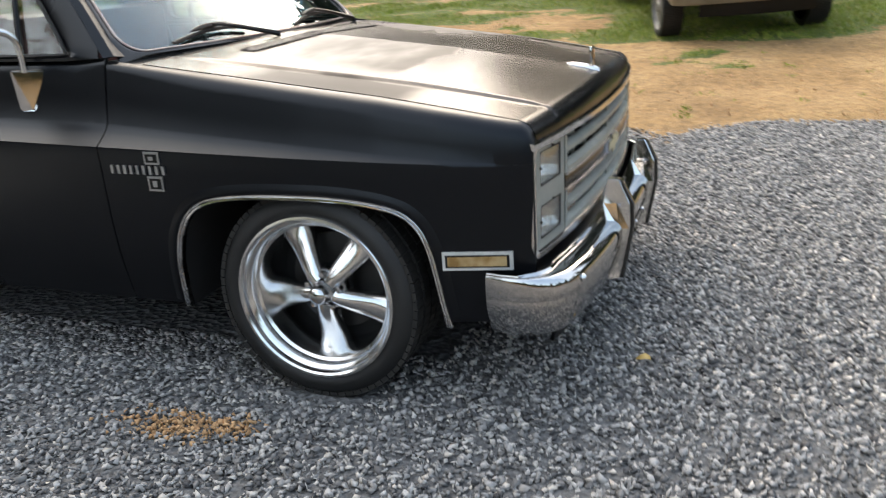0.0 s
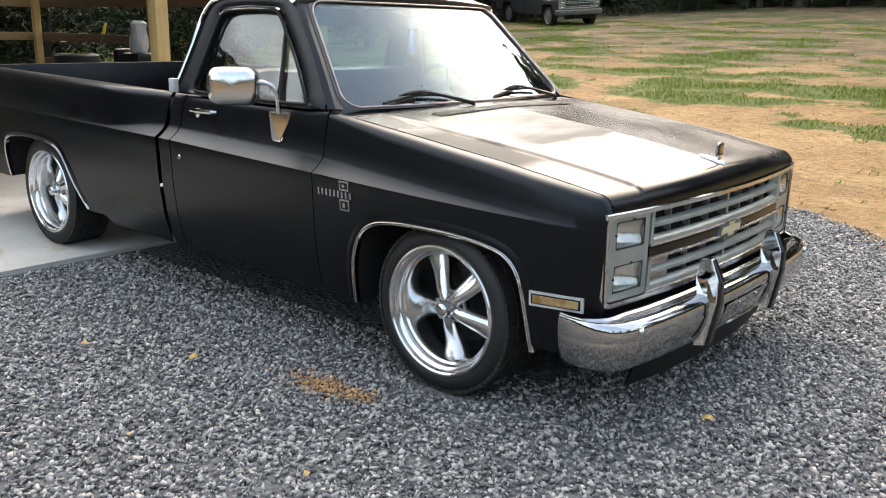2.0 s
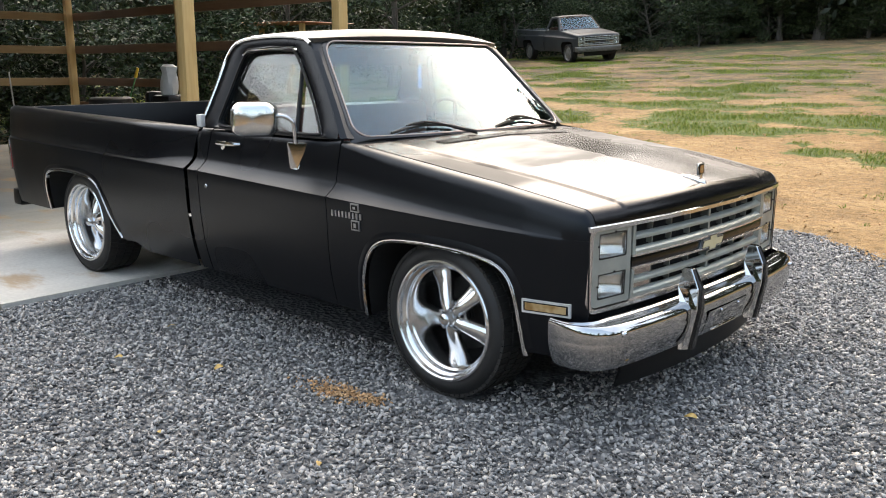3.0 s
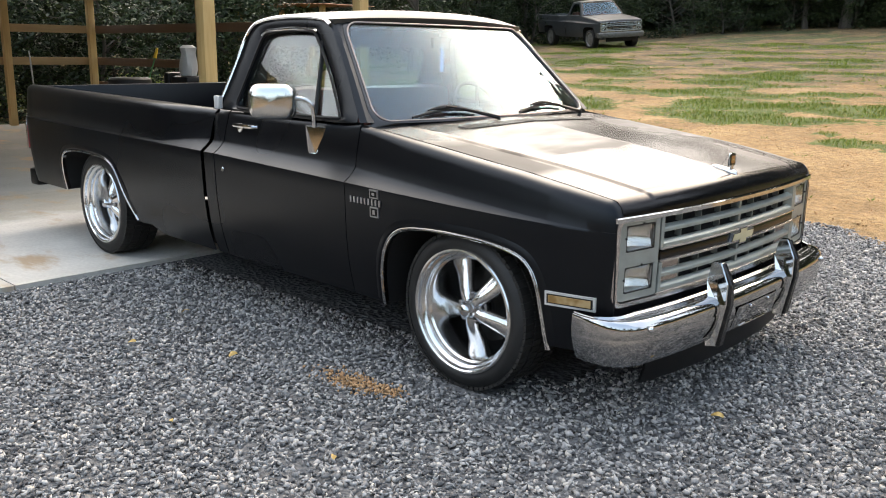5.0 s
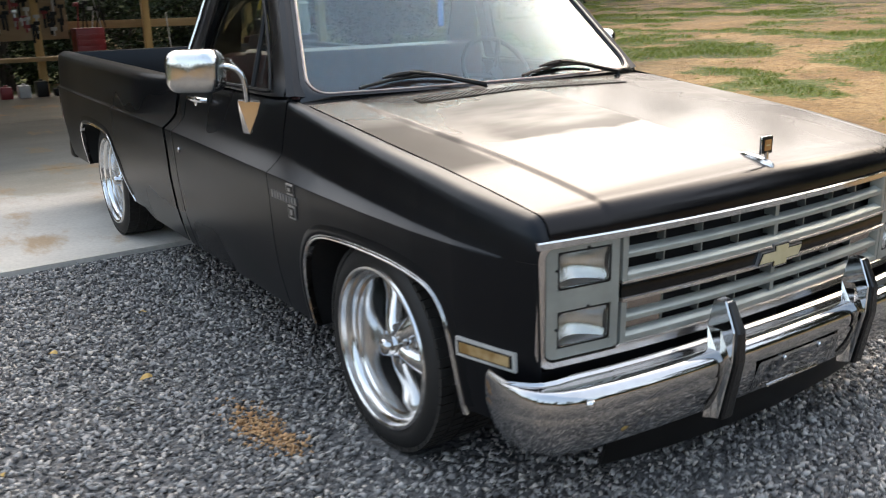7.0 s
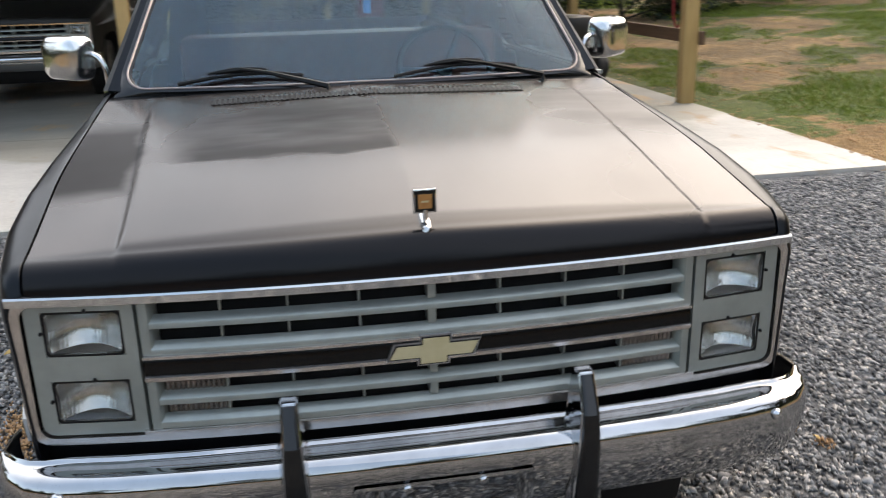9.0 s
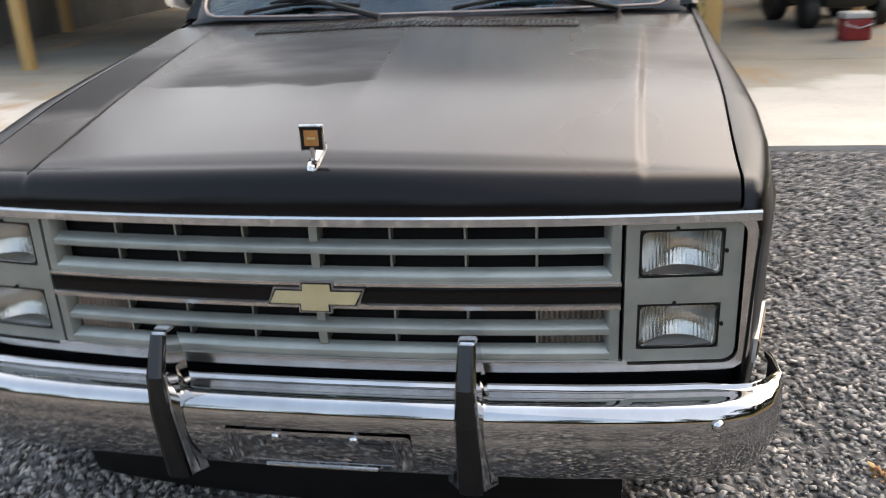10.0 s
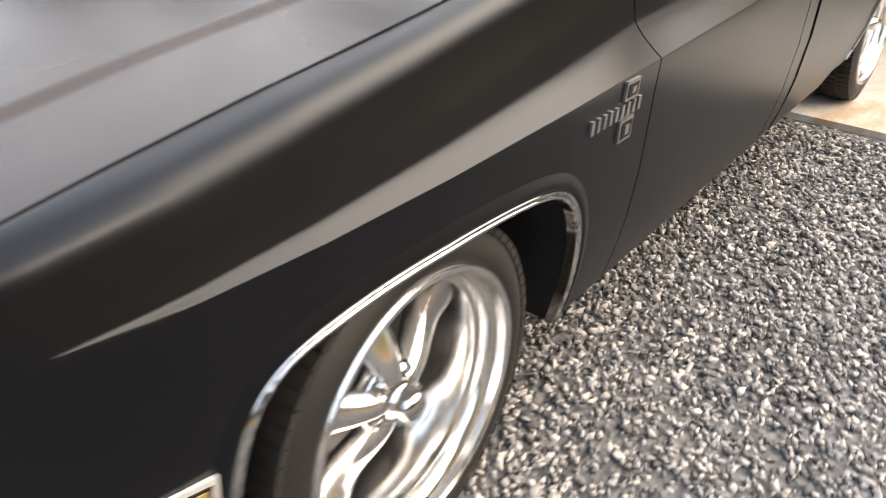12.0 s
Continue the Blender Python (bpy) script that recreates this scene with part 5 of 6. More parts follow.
        back = [(0.806, 0.602), (0.792, 0.520), (0.812, 0.435), (0.818, 0.256)]
        wide = [0.018, 0.021, 0.025, 0.030]
        flare = [0.020, 0.026, 0.044, 0.056]
        bm = bmesh.new()
        rows = []
        for (xf, zf), (xb, zb), w, fl in zip(front, back, wide, flare):
            rows.append([(xb, yc - fl, zb), ((xf + xb) / 2, yc - w * 0.6 - fl * 0.4, (zf + zb) / 2), (xf - 0.004, yc - w, zf), (xf, yc - w + 0.004, zf), (xf, yc + w - 0.004, zf), (xf - 0.004, yc + w, zf), ((xf + xb) / 2, yc + w * 0.6 + fl * 0.4, (zf + zb) / 2), (xb, yc + fl, zb)])
        vs = grid(bm, rows, closed=True)
        bm.faces.new(vs[0])
        bm.faces.new(vs[-1][::-1])
        normals(bm)
        bmesh.ops.bevel(bm, geom=[e for e in bm.edges if len(e.link_faces) == 2 and e.calc_face_angle(0.0) > 0.9], offset=0.003, segments=2, affect='EDGES')
        guard = part("bumper_guard", bm, CHROME, bmp, "upright chrome bumper guard with a black rubber face", shade=False)
        bm = bmesh.new()
        rows = []
        for k, ((x, z), w0) in enumerate(zip(front[1:], wide[1:])):
            w = w0 - 0.003
            rows.append([(x - 0.002, yc - w, z), (x + 0.008, yc - w * 0.95, z), (x + 0.012, yc - w * 0.6, z), (x + 0.012, yc + w * 0.6, z), (x + 0.008, yc + w * 0.95, z), (x - 0.002, yc + w, z)])
        rows.insert(0, [(0.846 + (p[0] - rows[0][0][0]) * 0.5, yc + (p[1] - yc) * 0.8, 0.598 + (p[0] - rows[0][0][0]) * 0.1) for p in rows[0]])
        vs = grid(bm, rows)
        bm.faces.new(vs[0])
        bm.faces.new(vs[-1][::-1])
        normals(bm)
        part("rubber_face", bm, RUBSTRIP, guard, "black rubber strip", shade=False)


def side_point(x, z, s, proud=0.0):
    """A point on the body's side."""
    pts = section(x, 1.07 if x < 0.2 else lerp_at(GAP_Z, x))
    for (ya, za), (yb, zb) in zip(pts, pts[1:]):
        if zb <= z <= za:
            return (x, s * (ya + (yb - ya) * (za - z) / (za - zb + 1e-9) + proud), z)
    return (x, s * (pts[-1][0] + proud), z)


def side_plate(bm, outline, s, proud, thick):
    """A thin raised piece that follows the body's side; outline of (x, z)."""
    f = [bm.verts.new(side_point(x, z, s, proud)) for x, z in outline]
    b = [bm.verts.new(side_point(x, z, s, proud - thick)) for x, z in outline]
    bm.faces.new(f)
    bm.faces.new(b[::-1])
    for i in range(len(outline)):
        j = (i + 1) % len(outline)
        bm.faces.new((f[i], b[i], b[j], f[j]))
    normals(bm)


def rect(x0, x1, z0, z1):
    return [(x0, z0), (x1, z0), (x1, z1), (x0, z1)]


def build_trim(root, body, hood):
    """Emblems, markers, mirrors, handles and wipers."""
    for s in (1, -1):
        # side marker lamp
        mk = thing_part("side_marker", root, "amber side marker lamp in a bright frame")
        bm = bmesh.new()
        side_plate(bm, rect(0.436, 0.634, 0.470, 0.526), s, 0.008, 0.012)
        part("frame", bm, BRIGHT, mk, shade=False)
        bm = bmesh.new()
        side_plate(bm, rect(0.445, 0.625, 0.479, 0.517), s, 0.0095, 0.006)
        part("dark_edge", bm, BLACK, mk, shade=False)
        bm = bmesh.new()
        side_plate(bm, rect(0.452, 0.618, 0.4835, 0.5125), s, 0.0115, 0.006)
        part("lens", bm, AMBER, mk, shade=False)
        bm = bmesh.new()
        # side badge: a square over and under a row of letter-sized bars
        bd = thing_part("side_badge", root, "dull metal badge of small plates on the fender")
        c = -0.490 if s < 0 else -0.567
        for z0, z1 in ((0.772, 0.812), (0.686, 0.734)):
            bm = bmesh.new()
            side_plate(bm, rect(c - 0.028, c + 0.028, z0, z1), s, 0.006, 0.008)
            sq = part("badge_square", bm, STEEL, bd, shade=False)
            bm = bmesh.new()
            side_plate(bm, rect(c - 0.021, c + 0.021, z0 + 0.007, z1 - 0.007), s, 0.0075, 0.004)
            inset = part("inset", bm, BLACK, sq, shade=False)
            bm = bmesh.new()
            side_plate(bm, rect(c - 0.008, c + 0.008, z0 + 0.014, z1 - 0.014), s, 0.009, 0.004)
            part("mark", bm, STEEL, inset, shade=False)
        for k in range(9):
            xx = (c - 0.166 if s < 0 else c - 0.053) + 0.0243 * k
            bm = bmesh.new()
            side_plate(bm, rect(xx + 0.002, xx + 0.0125, 0.739, 0.767), s, 0.006, 0.007)
            lt = part("letter_bar", bm, STEEL, bd, shade=False)
        # door handle and lock
        hd = thing_part("door_handle", root, "chrome pull handle on the door")
        bm = bmesh.new()
        y = abs(side_point(-1.6, 1.012, 1)[1])
        tube(bm, [(-1.70, s * (y + 0.012), 1.016), (-1.685, s * (y + 0.032), 1.016), (-1.60, s * (y + 0.036), 1.016), (-1.515, s * (y + 0.032), 1.016), (-1.50, s * (y + 0.012), 1.016)], [0.010, 0.012, 0.013, 0.012, 0.010], 8)
        part("grip", bm, CHROME, hd)
        bm = bmesh.new()
        lathe(bm, [(0.026, 0.0), (0.026, 0.014), (0.020, 0.018), (0.0004, 0.019)], 20, 'y', (-1.665, s * (y - 0.002), 1.000), s)
        part("button", bm, CHROME, hd)
        bm = bmesh.new()
        p = side_point(-1.714, 0.781, s)
        lathe(bm, [(0.013, 0.0), (0.013, 0.005), (0.010, 0.008), (0.0004, 0.008)], 16, 'y', p, s)
        part("door_lock", bm, CHROME, root, "round chrome door lock")
        # mirror: trapezoid foot, bent arm, big chrome head
        mr = thing_part("door_mirror", root, "big chrome door mirror on a bent arm")
        yb = cab_y(1.085)
        bm = bmesh.new()
        top = [(-1.030, yb + 0.063, 1.060), (-0.942, yb - 0.012, 1.054), (-0.955, yb - 0.025, 1.054), (-1.075, yb - 0.020, 1.060)]
        bot = [(-1.030, yb + 0.050, 0.925), (-0.988, yb + 0.034, 0.922), (-0.990, yb - 0.010, 0.922), (-1.060, yb - 0.010, 0.925)]
        tv = [bm.verts.new((x, s * y, z)) for x, y, z in top]
        bv = [bm.verts.new((x, s * y, z)) for x, y, z in bot]
        bm.faces.new(tv)
        bm.faces.new(bv[::-1])
        for k in range(4):
            j = (k + 1) % 4
            bm.faces.new((tv[k], bv[k], bv[j], tv[j]))
        normals(bm)
        bmesh.ops.bevel(bm, geom=list(bm.edges), offset=0.005, segments=2, affect='EDGES')
        part("foot", bm, CHROME, mr, "tapered chrome foot")
        bm = bmesh.new()
        arm = [(-0.998, yb + 0.030, 1.05), (-0.998, yb + 0.032, 1.10), (-0.999, yb + 0.036, 1.135), (-1.002, yb + 0.045, 1.160), (-1.012, yb + 0.060, 1.178), (-1.030, yb + 0.080, 1.187), (-1.065, yb + 0.115, 1.190)]
        tube(bm, [(x, s * y, z) for x, y, z in arm], 0.0115, 10)
        part("arm", bm, CHROME, mr)
        bm = bmesh.new()
        m = Matrix.Translation((-1.115, s * (yb + 0.185), 1.172)) @ Matrix.Rotation(s * radians(44), 4, 'Z')
        rows = []
        for d, k in ((-0.034, 0.955), (-0.031, 0.985), (-0.024, 1.0), (0.004, 1.0), (0.022, 0.988), (0.036, 0.955), (0.046, 0.91), (0.054, 0.84), (0.060, 0.75), (0.065, 0.61), (0.068, 0.42), (0.0695, 0.2), (0.070, 0.01)):
            rows.append([m @ Vector((d, y * k, z * k)) for y, z in round_rect(-0.114, 0.114, -0.084, 0.084, 0.052, 8)])
        grid(bm, rows, closed=True)
        normals(bm)
        part("head", bm, SHELL, mr, "rounded chrome shell")
        bm = bmesh.new()
        bm.faces.new([bm.verts.new(m @ Vector((-0.0345, y * 0.95, z * 0.95))) for y, z in round_rect(-0.114, 0.114, -0.084, 0.084, 0.052, 8)])
        part("mirror_glass", bm, CHROME, mr, shade=False, thick=0.002)
    # chrome belt clip at the cab's corner
    bm = bmesh.new()
    box(bm, -1.875, -1.825, -0.945, -0.915, 1.095, 1.165, 0.006)
    part("corner_plate", bm, WHITE, root, "small white plate at the cab corner")
    # emblem on the grille: a gold slanted cross with a dark edge
    em = thing_part("grille_emblem", root, "pale gold cross-shaped emblem on the grille")
    def cross(k):
        h, w, arm, zc = 0.036 - k, 0.100 - k, 0.0205 - k, 0.657
        top, low, q = zc + arm, zc - arm, 0.036 - k
        return [(-w - 0.007, low), (-q - 0.003, low), (-q - 0.003, zc - h), (q - 0.003, zc - h), (q - 0.003, low), (w - 0.010, low), (w + 0.005, top), (q + 0.003, top), (q + 0.003, zc + h), (-q + 0.003, zc + h), (-q + 0.003, top), (-w + 0.009, top)]
    for nm, k, dp, mt in (("edge", 0.0, 0.016, STEEL), ("dark_line", 0.0035, 0.0175, BLACK), ("face", 0.0065, 0.020, GOLD)):
        bm = bmesh.new()
        plate(bm, cross(k), None, dp, 0.012)
        normals(bm)
        part(nm, bm, mt, em, shade=False)
    # hood ornament
    orn = thing_part("hood_ornament", root, "chrome stand-up hood ornament with an amber square")
    bm = bmesh.new()
    zb = hood_top(0.69, 0) - 0.002
    rows = []
    for x, w, h in ((0.600, 0.003, 0.004), (0.62, 0.009, 0.011), (0.66, 0.012, 0.014), (0.70, 0.013, 0.016), (0.716, 0.010, 0.012), (0.72, 0.004, 0.004)):
        zz = hood_top(x, 0) - 0.001
        rows.append([(x, -w, zz), (x, -w * 0.7, zz + h * 0.7), (x, 0, zz + h), (x, w * 0.7, zz + h * 0.7), (x, w, zz)])
    grid(bm, rows)
    part("base", bm, CHROME, orn)
    bm = bmesh.new()
    tube(bm, [(0.694, 0, zb), (0.692, 0, 0.958)], 0.006, 8)
    part("stem", bm, CHROME, orn)
    bm = bmesh.new()
    box(bm, 0.685, 0.693, -0.026, 0.026, 0.950, 1.004, 0.002)
    sq = part("square", bm, CHROME, orn)
    for face, th in ((0.694, 1), (0.684, -1)):
        bm = bmesh.new()
        box(bm, min(face, face + th * 0.001), max(face, face + th * 0.001), -0.0225, 0.0225, 0.9535, 1.0005)
        part("dark_edge", bm, BLACK, sq, shade=False)
        bm = bmesh.new()
        box(bm, min(face, face + th * 0.0025), max(face, face + th * 0.0025), -0.015, 0.015, 0.961, 0.993)
        part("amber_panel", bm, ORANGE, sq, shade=False)
        bm = bmesh.new()
        box(bm, min(face, face + th * 0.0035), max(face, face + th * 0.0035), -0.008, 0.008, 0.975, 0.979)
        part("mark", bm, GOLD, sq, shade=False)
    # wipers lying at the foot of the glass
    for ya, yb2 in ((-0.13, -0.62), (0.62, 0.10)):
        wp = thing_part("wiper", root, "black wiper arm and blade")
        def on_glass(y, v, p):
            hw = 0.815 - 0.16 * v
            return wind(max(-0.96, min(0.96, y / hw)), v, p)
        bm = bmesh.new()
        tube(bm, [on_glass(ya, -0.10, 0.030), on_glass(ya, -0.06, 0.045), on_glass(ya * 0.6 + yb2 * 0.4, 0.05, 0.04), on_glass(ya * 0.42 + yb2 * 0.58, 0.085, 0.036)], [0.013, 0.011, 0.007, 0.005], 6)
        part("arm", bm, BLACK, wp)
        bm = bmesh.new()
        tube(bm, [on_glass(ya * (1 - t) + yb2 * t, 0.03 + 0.055 * math.sin(t * math.pi) - 0.01 * t, 0.012) for t in (0.16, 0.3, 0.45, 0.6, 0.75, 0.88, 1.0)], 0.007, 6)
        tube(bm, [on_glass(ya * (1 - t) + yb2 * t, 0.045 + 0.055 * math.sin(t * math.pi) - 0.01 * t, 0.024) for t in (0.40, 0.5, 0.6, 0.70, 0.8)], [0.004, 0.009, 0.011, 0.009, 0.004], 6)
        part("blade", bm, BLACK, wp)
        bm = bmesh.new()
        p = Vector(on_glass(ya, -0.10, 0.02))
        lathe(bm, [(0.018, -0.03), (0.018, 0.012), (0.012, 0.020), (0.0004, 0.021)], 12, 'z', p, 1.0)
        part("pivot", bm, BLACK, wp)
    # cowl vent: a row of slots on a black panel
    slats = thing_part("cowl_vent", root, "black slotted cowl vent at the foot of the windshield")
    bm = bmesh.new()
    grid(bm, [[(x, k / 20.0 * 0.52, hood_top(x, k / 20.0 * 0.52) + 0.0014) for k in range(-20, 21)] for x in (-0.440, -0.420, -0.400, -0.380)], flip=True)
    part("panel", bm, BLACK, slats, shade=False, thick=0.004)
    for k in range(62):
        yy = -0.51 + 0.01672 * k
        bm = bmesh.new()
        zz = hood_top(-0.410, yy)
        box(bm, -0.030, 0.030, yy - 0.0038, yy + 0.0038, -0.003, 0.0028, 0.0, Matrix.Translation((-0.410, 0, zz + 0.0016)) @ Matrix.Rotation(radians(7), 4, 'Y'))
        part("slat", bm, PAINT, slats, shade=False)


pickup = thing("pickup_truck", "lowered satin black square-bodied pickup with chrome trim and five-spoke wheels", "pickup truck")
build_pickup(pickup, PAINT, bumper=PITTED)

# ---- other vehicles ----
far = thing("far_pickup", "faded grey pickup parked on the grass below the woods", "pickup truck", m=pose(-16.45, 25.35, rise(-16.5, 25.35) + 0.12, 3.9, 2.0, -27))
build_pickup(far, GREYPAINT, 0.12, False, "disc", DULLRIM)
near = thing("muddy_pickup", "dark dusty pickup with a mud-caked bumper parked on grass", "pickup truck", m=pose(0.93, 7.95, rise(0.9, 7.95) + 0.17, 1.4, 4.2, -71.6))
build_pickup(near, DARKPAINT, 0.16, False, "disc", MUD)
barned = thing("barn_pickup", "older dark pickup with a chrome grille parked in the barn", "pickup truck", m=pose(-9.75, -3.46, 0.15, 0, 0, 0))
build_pickup(barned, DARKPAINT, 0.12, False, "disc")

# ---- gravel ----
rng = np.random.default_rng(5)


def angular_stones(n, size, low, high):
    """n crushed stones as vertices: eight-sided shards with uneven corners."""
    core = np.array([(1, 0.3, 0), (-1, -0.2, 0.2), (0.2, 1, 0.1), (-0.3, -1, 0), (0, 0.2, 1), (0.1, -0.2, -1)], float)
    v = core[None] * rng.uniform(0.6, 1.3, (n, 6, 1)) + rng.normal(0, 0.24, (n, 6, 3))
    v *= rng.uniform(0.55, 1.3, (n, 1, 3))
    q = rng.normal(size=(n, 4))
    q /= np.linalg.norm(q, axis=1, keepdims=True)
    w, x, y, z = q.T
    r = np.stack([1 - 2 * (y * y + z * z), 2 * (x * y - z * w), 2 * (x * z + y * w), 2 * (x * y + z * w), 1 - 2 * (x * x + z * z), 2 * (y * z - x * w), 2 * (x * z - y * w), 2 * (y * z + x * w), 1 - 2 * (x * x + y * y)], 1).reshape(n, 3, 3)
    v = np.einsum('nij,nkj->nki', r, v)
    return v * (size * rng.uniform(low, high, (n, 1, 1)) ** 1.0)


FACES = np.array([(0, 2, 4), (2, 1, 4), (1, 3, 4), (3, 0, 4), (2, 0, 5), (1, 2, 5), (3, 1, 5), (0, 3, 5)])


def heap(name, v, mat, label, category):
    """Many separate lumps joined into one object."""
    n = len(v)
    me = bpy.data.meshes.new(name)
    me.vertices.add(n * 6)
    me.vertices.foreach_set("co", v.reshape(-1))
    idx = (FACES[None] + (np.arange(n) * 6)[:, None, None]).reshape(-1)
    me.loops.add(len(idx))
    me.loops.foreach_set("vertex_index", idx.astype(np.int32))
    me.polygons.add(n * 8)
    me.polygons.foreach_set("loop_start", np.arange(0, n * 24, 3, dtype=np.int32))
    me.update(calc_edges=True)
    me.validate()
    me.materials.append(mat)
    return tagged(new(name, me), label, category, kind="stuff")


EDGE = np.array([edge_of_gravel(-3.4 + 0.05 * k) for k in range(190)])
CLAYS = [(-0.36, -1.25, 0.17, 0.07), (-0.18, -1.22, 0.08, 0.05), (0.35, 1.30, 0.03, 0.03), (-0.2, 2.2, 0.04, 0.04)]


def clay_at(px, py):
    c = np.zeros(len(px))
    for cx, cy, rx, ry in CLAYS:
        c = np.maximum(c, np.exp(-(((px - cx) / rx) ** 2 + ((py - cy) / ry) ** 2)))
    return c


def lay_stones(n, x0, x1, y0, y1, size, lift):
    px, py = rng.uniform(x0, x1, n), rng.uniform(y0, y1, n)
    e = np.interp(px, -3.4 + 0.05 * np.arange(190), EDGE)
    slab = -2.93 - 0.02 * py
    keep = (px > slab + 0.01 - 0.06 * (rng.uniform(size=n) < 0.04)) & (py < e + rng.normal(0, 0.10, n)) & (rng.uniform(size=n) > 0.85 * clay_at(px, py))
    keep &= ~((abs(py) < 0.62) & (px < 0.3))
    for wx, wy in ((0.0, 0.86), (0.0, -0.86)):
        keep &= ~((abs(px - wx) < 0.16) & (abs(py - wy) < 0.13))
    px, py = px[keep], py[keep]
    v = angular_stones(len(px), size, 0.55, 1.3)
    v[:, :, 2] *= 0.8
    v += np.stack([px, py, lift + rng.uniform(-0.004, 0.008, len(px)) - np.where(px < -2.86, 0.012, 0)], 1)[:, None]
    return v


heap("gravel_stones", np.concatenate([lay_stones(175000, -3.0, 2.9, -2.9, 4.5, 0.0118, 0.003), lay_stones(22000, 2.6, 7.6, -5.2, 5.0, 0.019, 0.002), lay_stones(13000, -3.0, 3.0, -5.4, -2.7, 0.017, 0.002)]), STONE, "grey crushed stone strewn over the drive", "gravel")
# clay crumbs in the bare spots of the drive
cl = []
for cx, cy, rx, ry in CLAYS:
    n = int(700 * rx * ry / 0.024)
    px, py = rng.normal(cx, rx * 0.6, n), rng.normal(cy, ry * 0.6, n)
    v = angular_stones(n, 0.007, 0.4, 1.5)
    cl.append(v + np.stack([px, py, rng.uniform(0.004, 0.020, n)], 1)[:, None])
heap("clay_crumbs", np.concatenate(cl), CLAY, "orange clay crumbs among the stones", "clay")
# pebbles on the bare field
n = 6000
px, py = rng.uniform(-11, 5, n), 4.0 + 13.0 * rng.uniform(size=n) ** 1.7
v = angular_stones(n, 0.007, 0.3, 1.9)
v += np.stack([px, py, np.array([rise(a, b) + 0.01 for a, b in zip(px, py)])], 1)[:, None]
heap("field_pebbles", v, CLAY, "small clods and pebbles on bare clay", "pebbles")

# ---- grass ----
pts = []
seen = 0
while len(pts) < 180000 and seen < 900000:
    seen += 1
    gx, gy = random.uniform(-26, 7), 3.9 + 24.0 * random.random() ** 1.4
    if -14.5 < gx < -2.9 and gy < 4.25:
        continue
    c = cover(gx, gy) + 0.9 * (noise.noise((gx * 2.3, gy * 2.3, 9)) * 0.5 + 0.5 - 0.5) * 0.8
    if noise.noise((gx * 3.7, gy * 3.7, 5)) > 0.50:
        c = max(c, 0.6)
    if c > 0.52 and random.random() < 0.35 + c * 0.5 and gy > edge_of_gravel(gx) + 0.3:
        pts.append((gx, gy, c))
P = np.array(pts)
n = len(P)
ang, hh = rng.uniform(0, 2 * np.pi, n), rng.uniform(0.025, 0.075, n) * np.clip(P[:, 2], 0.5, 1.3)
wd, ln = rng.uniform(0.0016, 0.0042, n) * (1 + P[:, 1] * 0.04), rng.normal(0, 0.025, (n, 2))
base = np.stack([P[:, 0], P[:, 1], np.array([rise(a, b) for a, b, c in pts])], 1)
side = np.stack([np.cos(ang), np.sin(ang), 0 * ang], 1) * wd[:, None]
mid = base + np.concatenate([ln * 0.35, (hh * 0.6)[:, None]], 1)
tip = base + np.concatenate([ln, hh[:, None]], 1)
verts = np.stack([base - side, base + side, mid + side * 0.8, tip, mid - side * 0.8], 1).reshape(-1, 3)
me = bpy.data.meshes.new("grass")
me.from_pydata(verts.tolist(), [], [tuple(range(5 * k, 5 * k + 5)) for k in range(n)])
me.materials.append(GRASS)
tagged(new("grass", me), "patchy green grass and weeds over the clay", "grass", kind="stuff")

# ---- fallen leaves ----
def leaf_mesh(length):
    bm = bmesh.new()
    rows = []
    for k in range(7):
        t = k / 6.0
        w = length * 0.30 * math.sin(math.pi * (0.06 + 0.90 * t)) ** 0.8
        rows.append([(length * (t - 0.5), -w, 0.012 * math.sin(t * 3)), (length * (t - 0.5), 0, 0.004 + 0.012 * math.sin(t * 3)), (length * (t - 0.5), w, 0.016 * math.sin(t * 2.4))])
    grid(bm, rows)
    return finish(bm, "fallen_leaf", YELLOW)


leaf = tagged(new("fallen_leaf", leaf_mesh(0.048)), "curled yellow leaf fallen on the gravel", "leaf", "fallen leaves")
spots = [(0.955, -0.50), (-0.508, -2.03), (-1.472, -1.70), (-0.974, -1.457), (0.166, -1.787), (0.33, 1.28), (-1.75, -1.25)]
leaf.matrix_world = pose(*spots[0], 0.028, 8, 5, 20)
for k, (lx, ly) in enumerate(spots[1:]):
    c = copy_thing(leaf, pose(lx, ly, 0.024, 10, -8 + 5 * k, 47 * k))
    c.scale = [(0.6, 0.8, 1.0, 0.7)[k % 4]] * 3

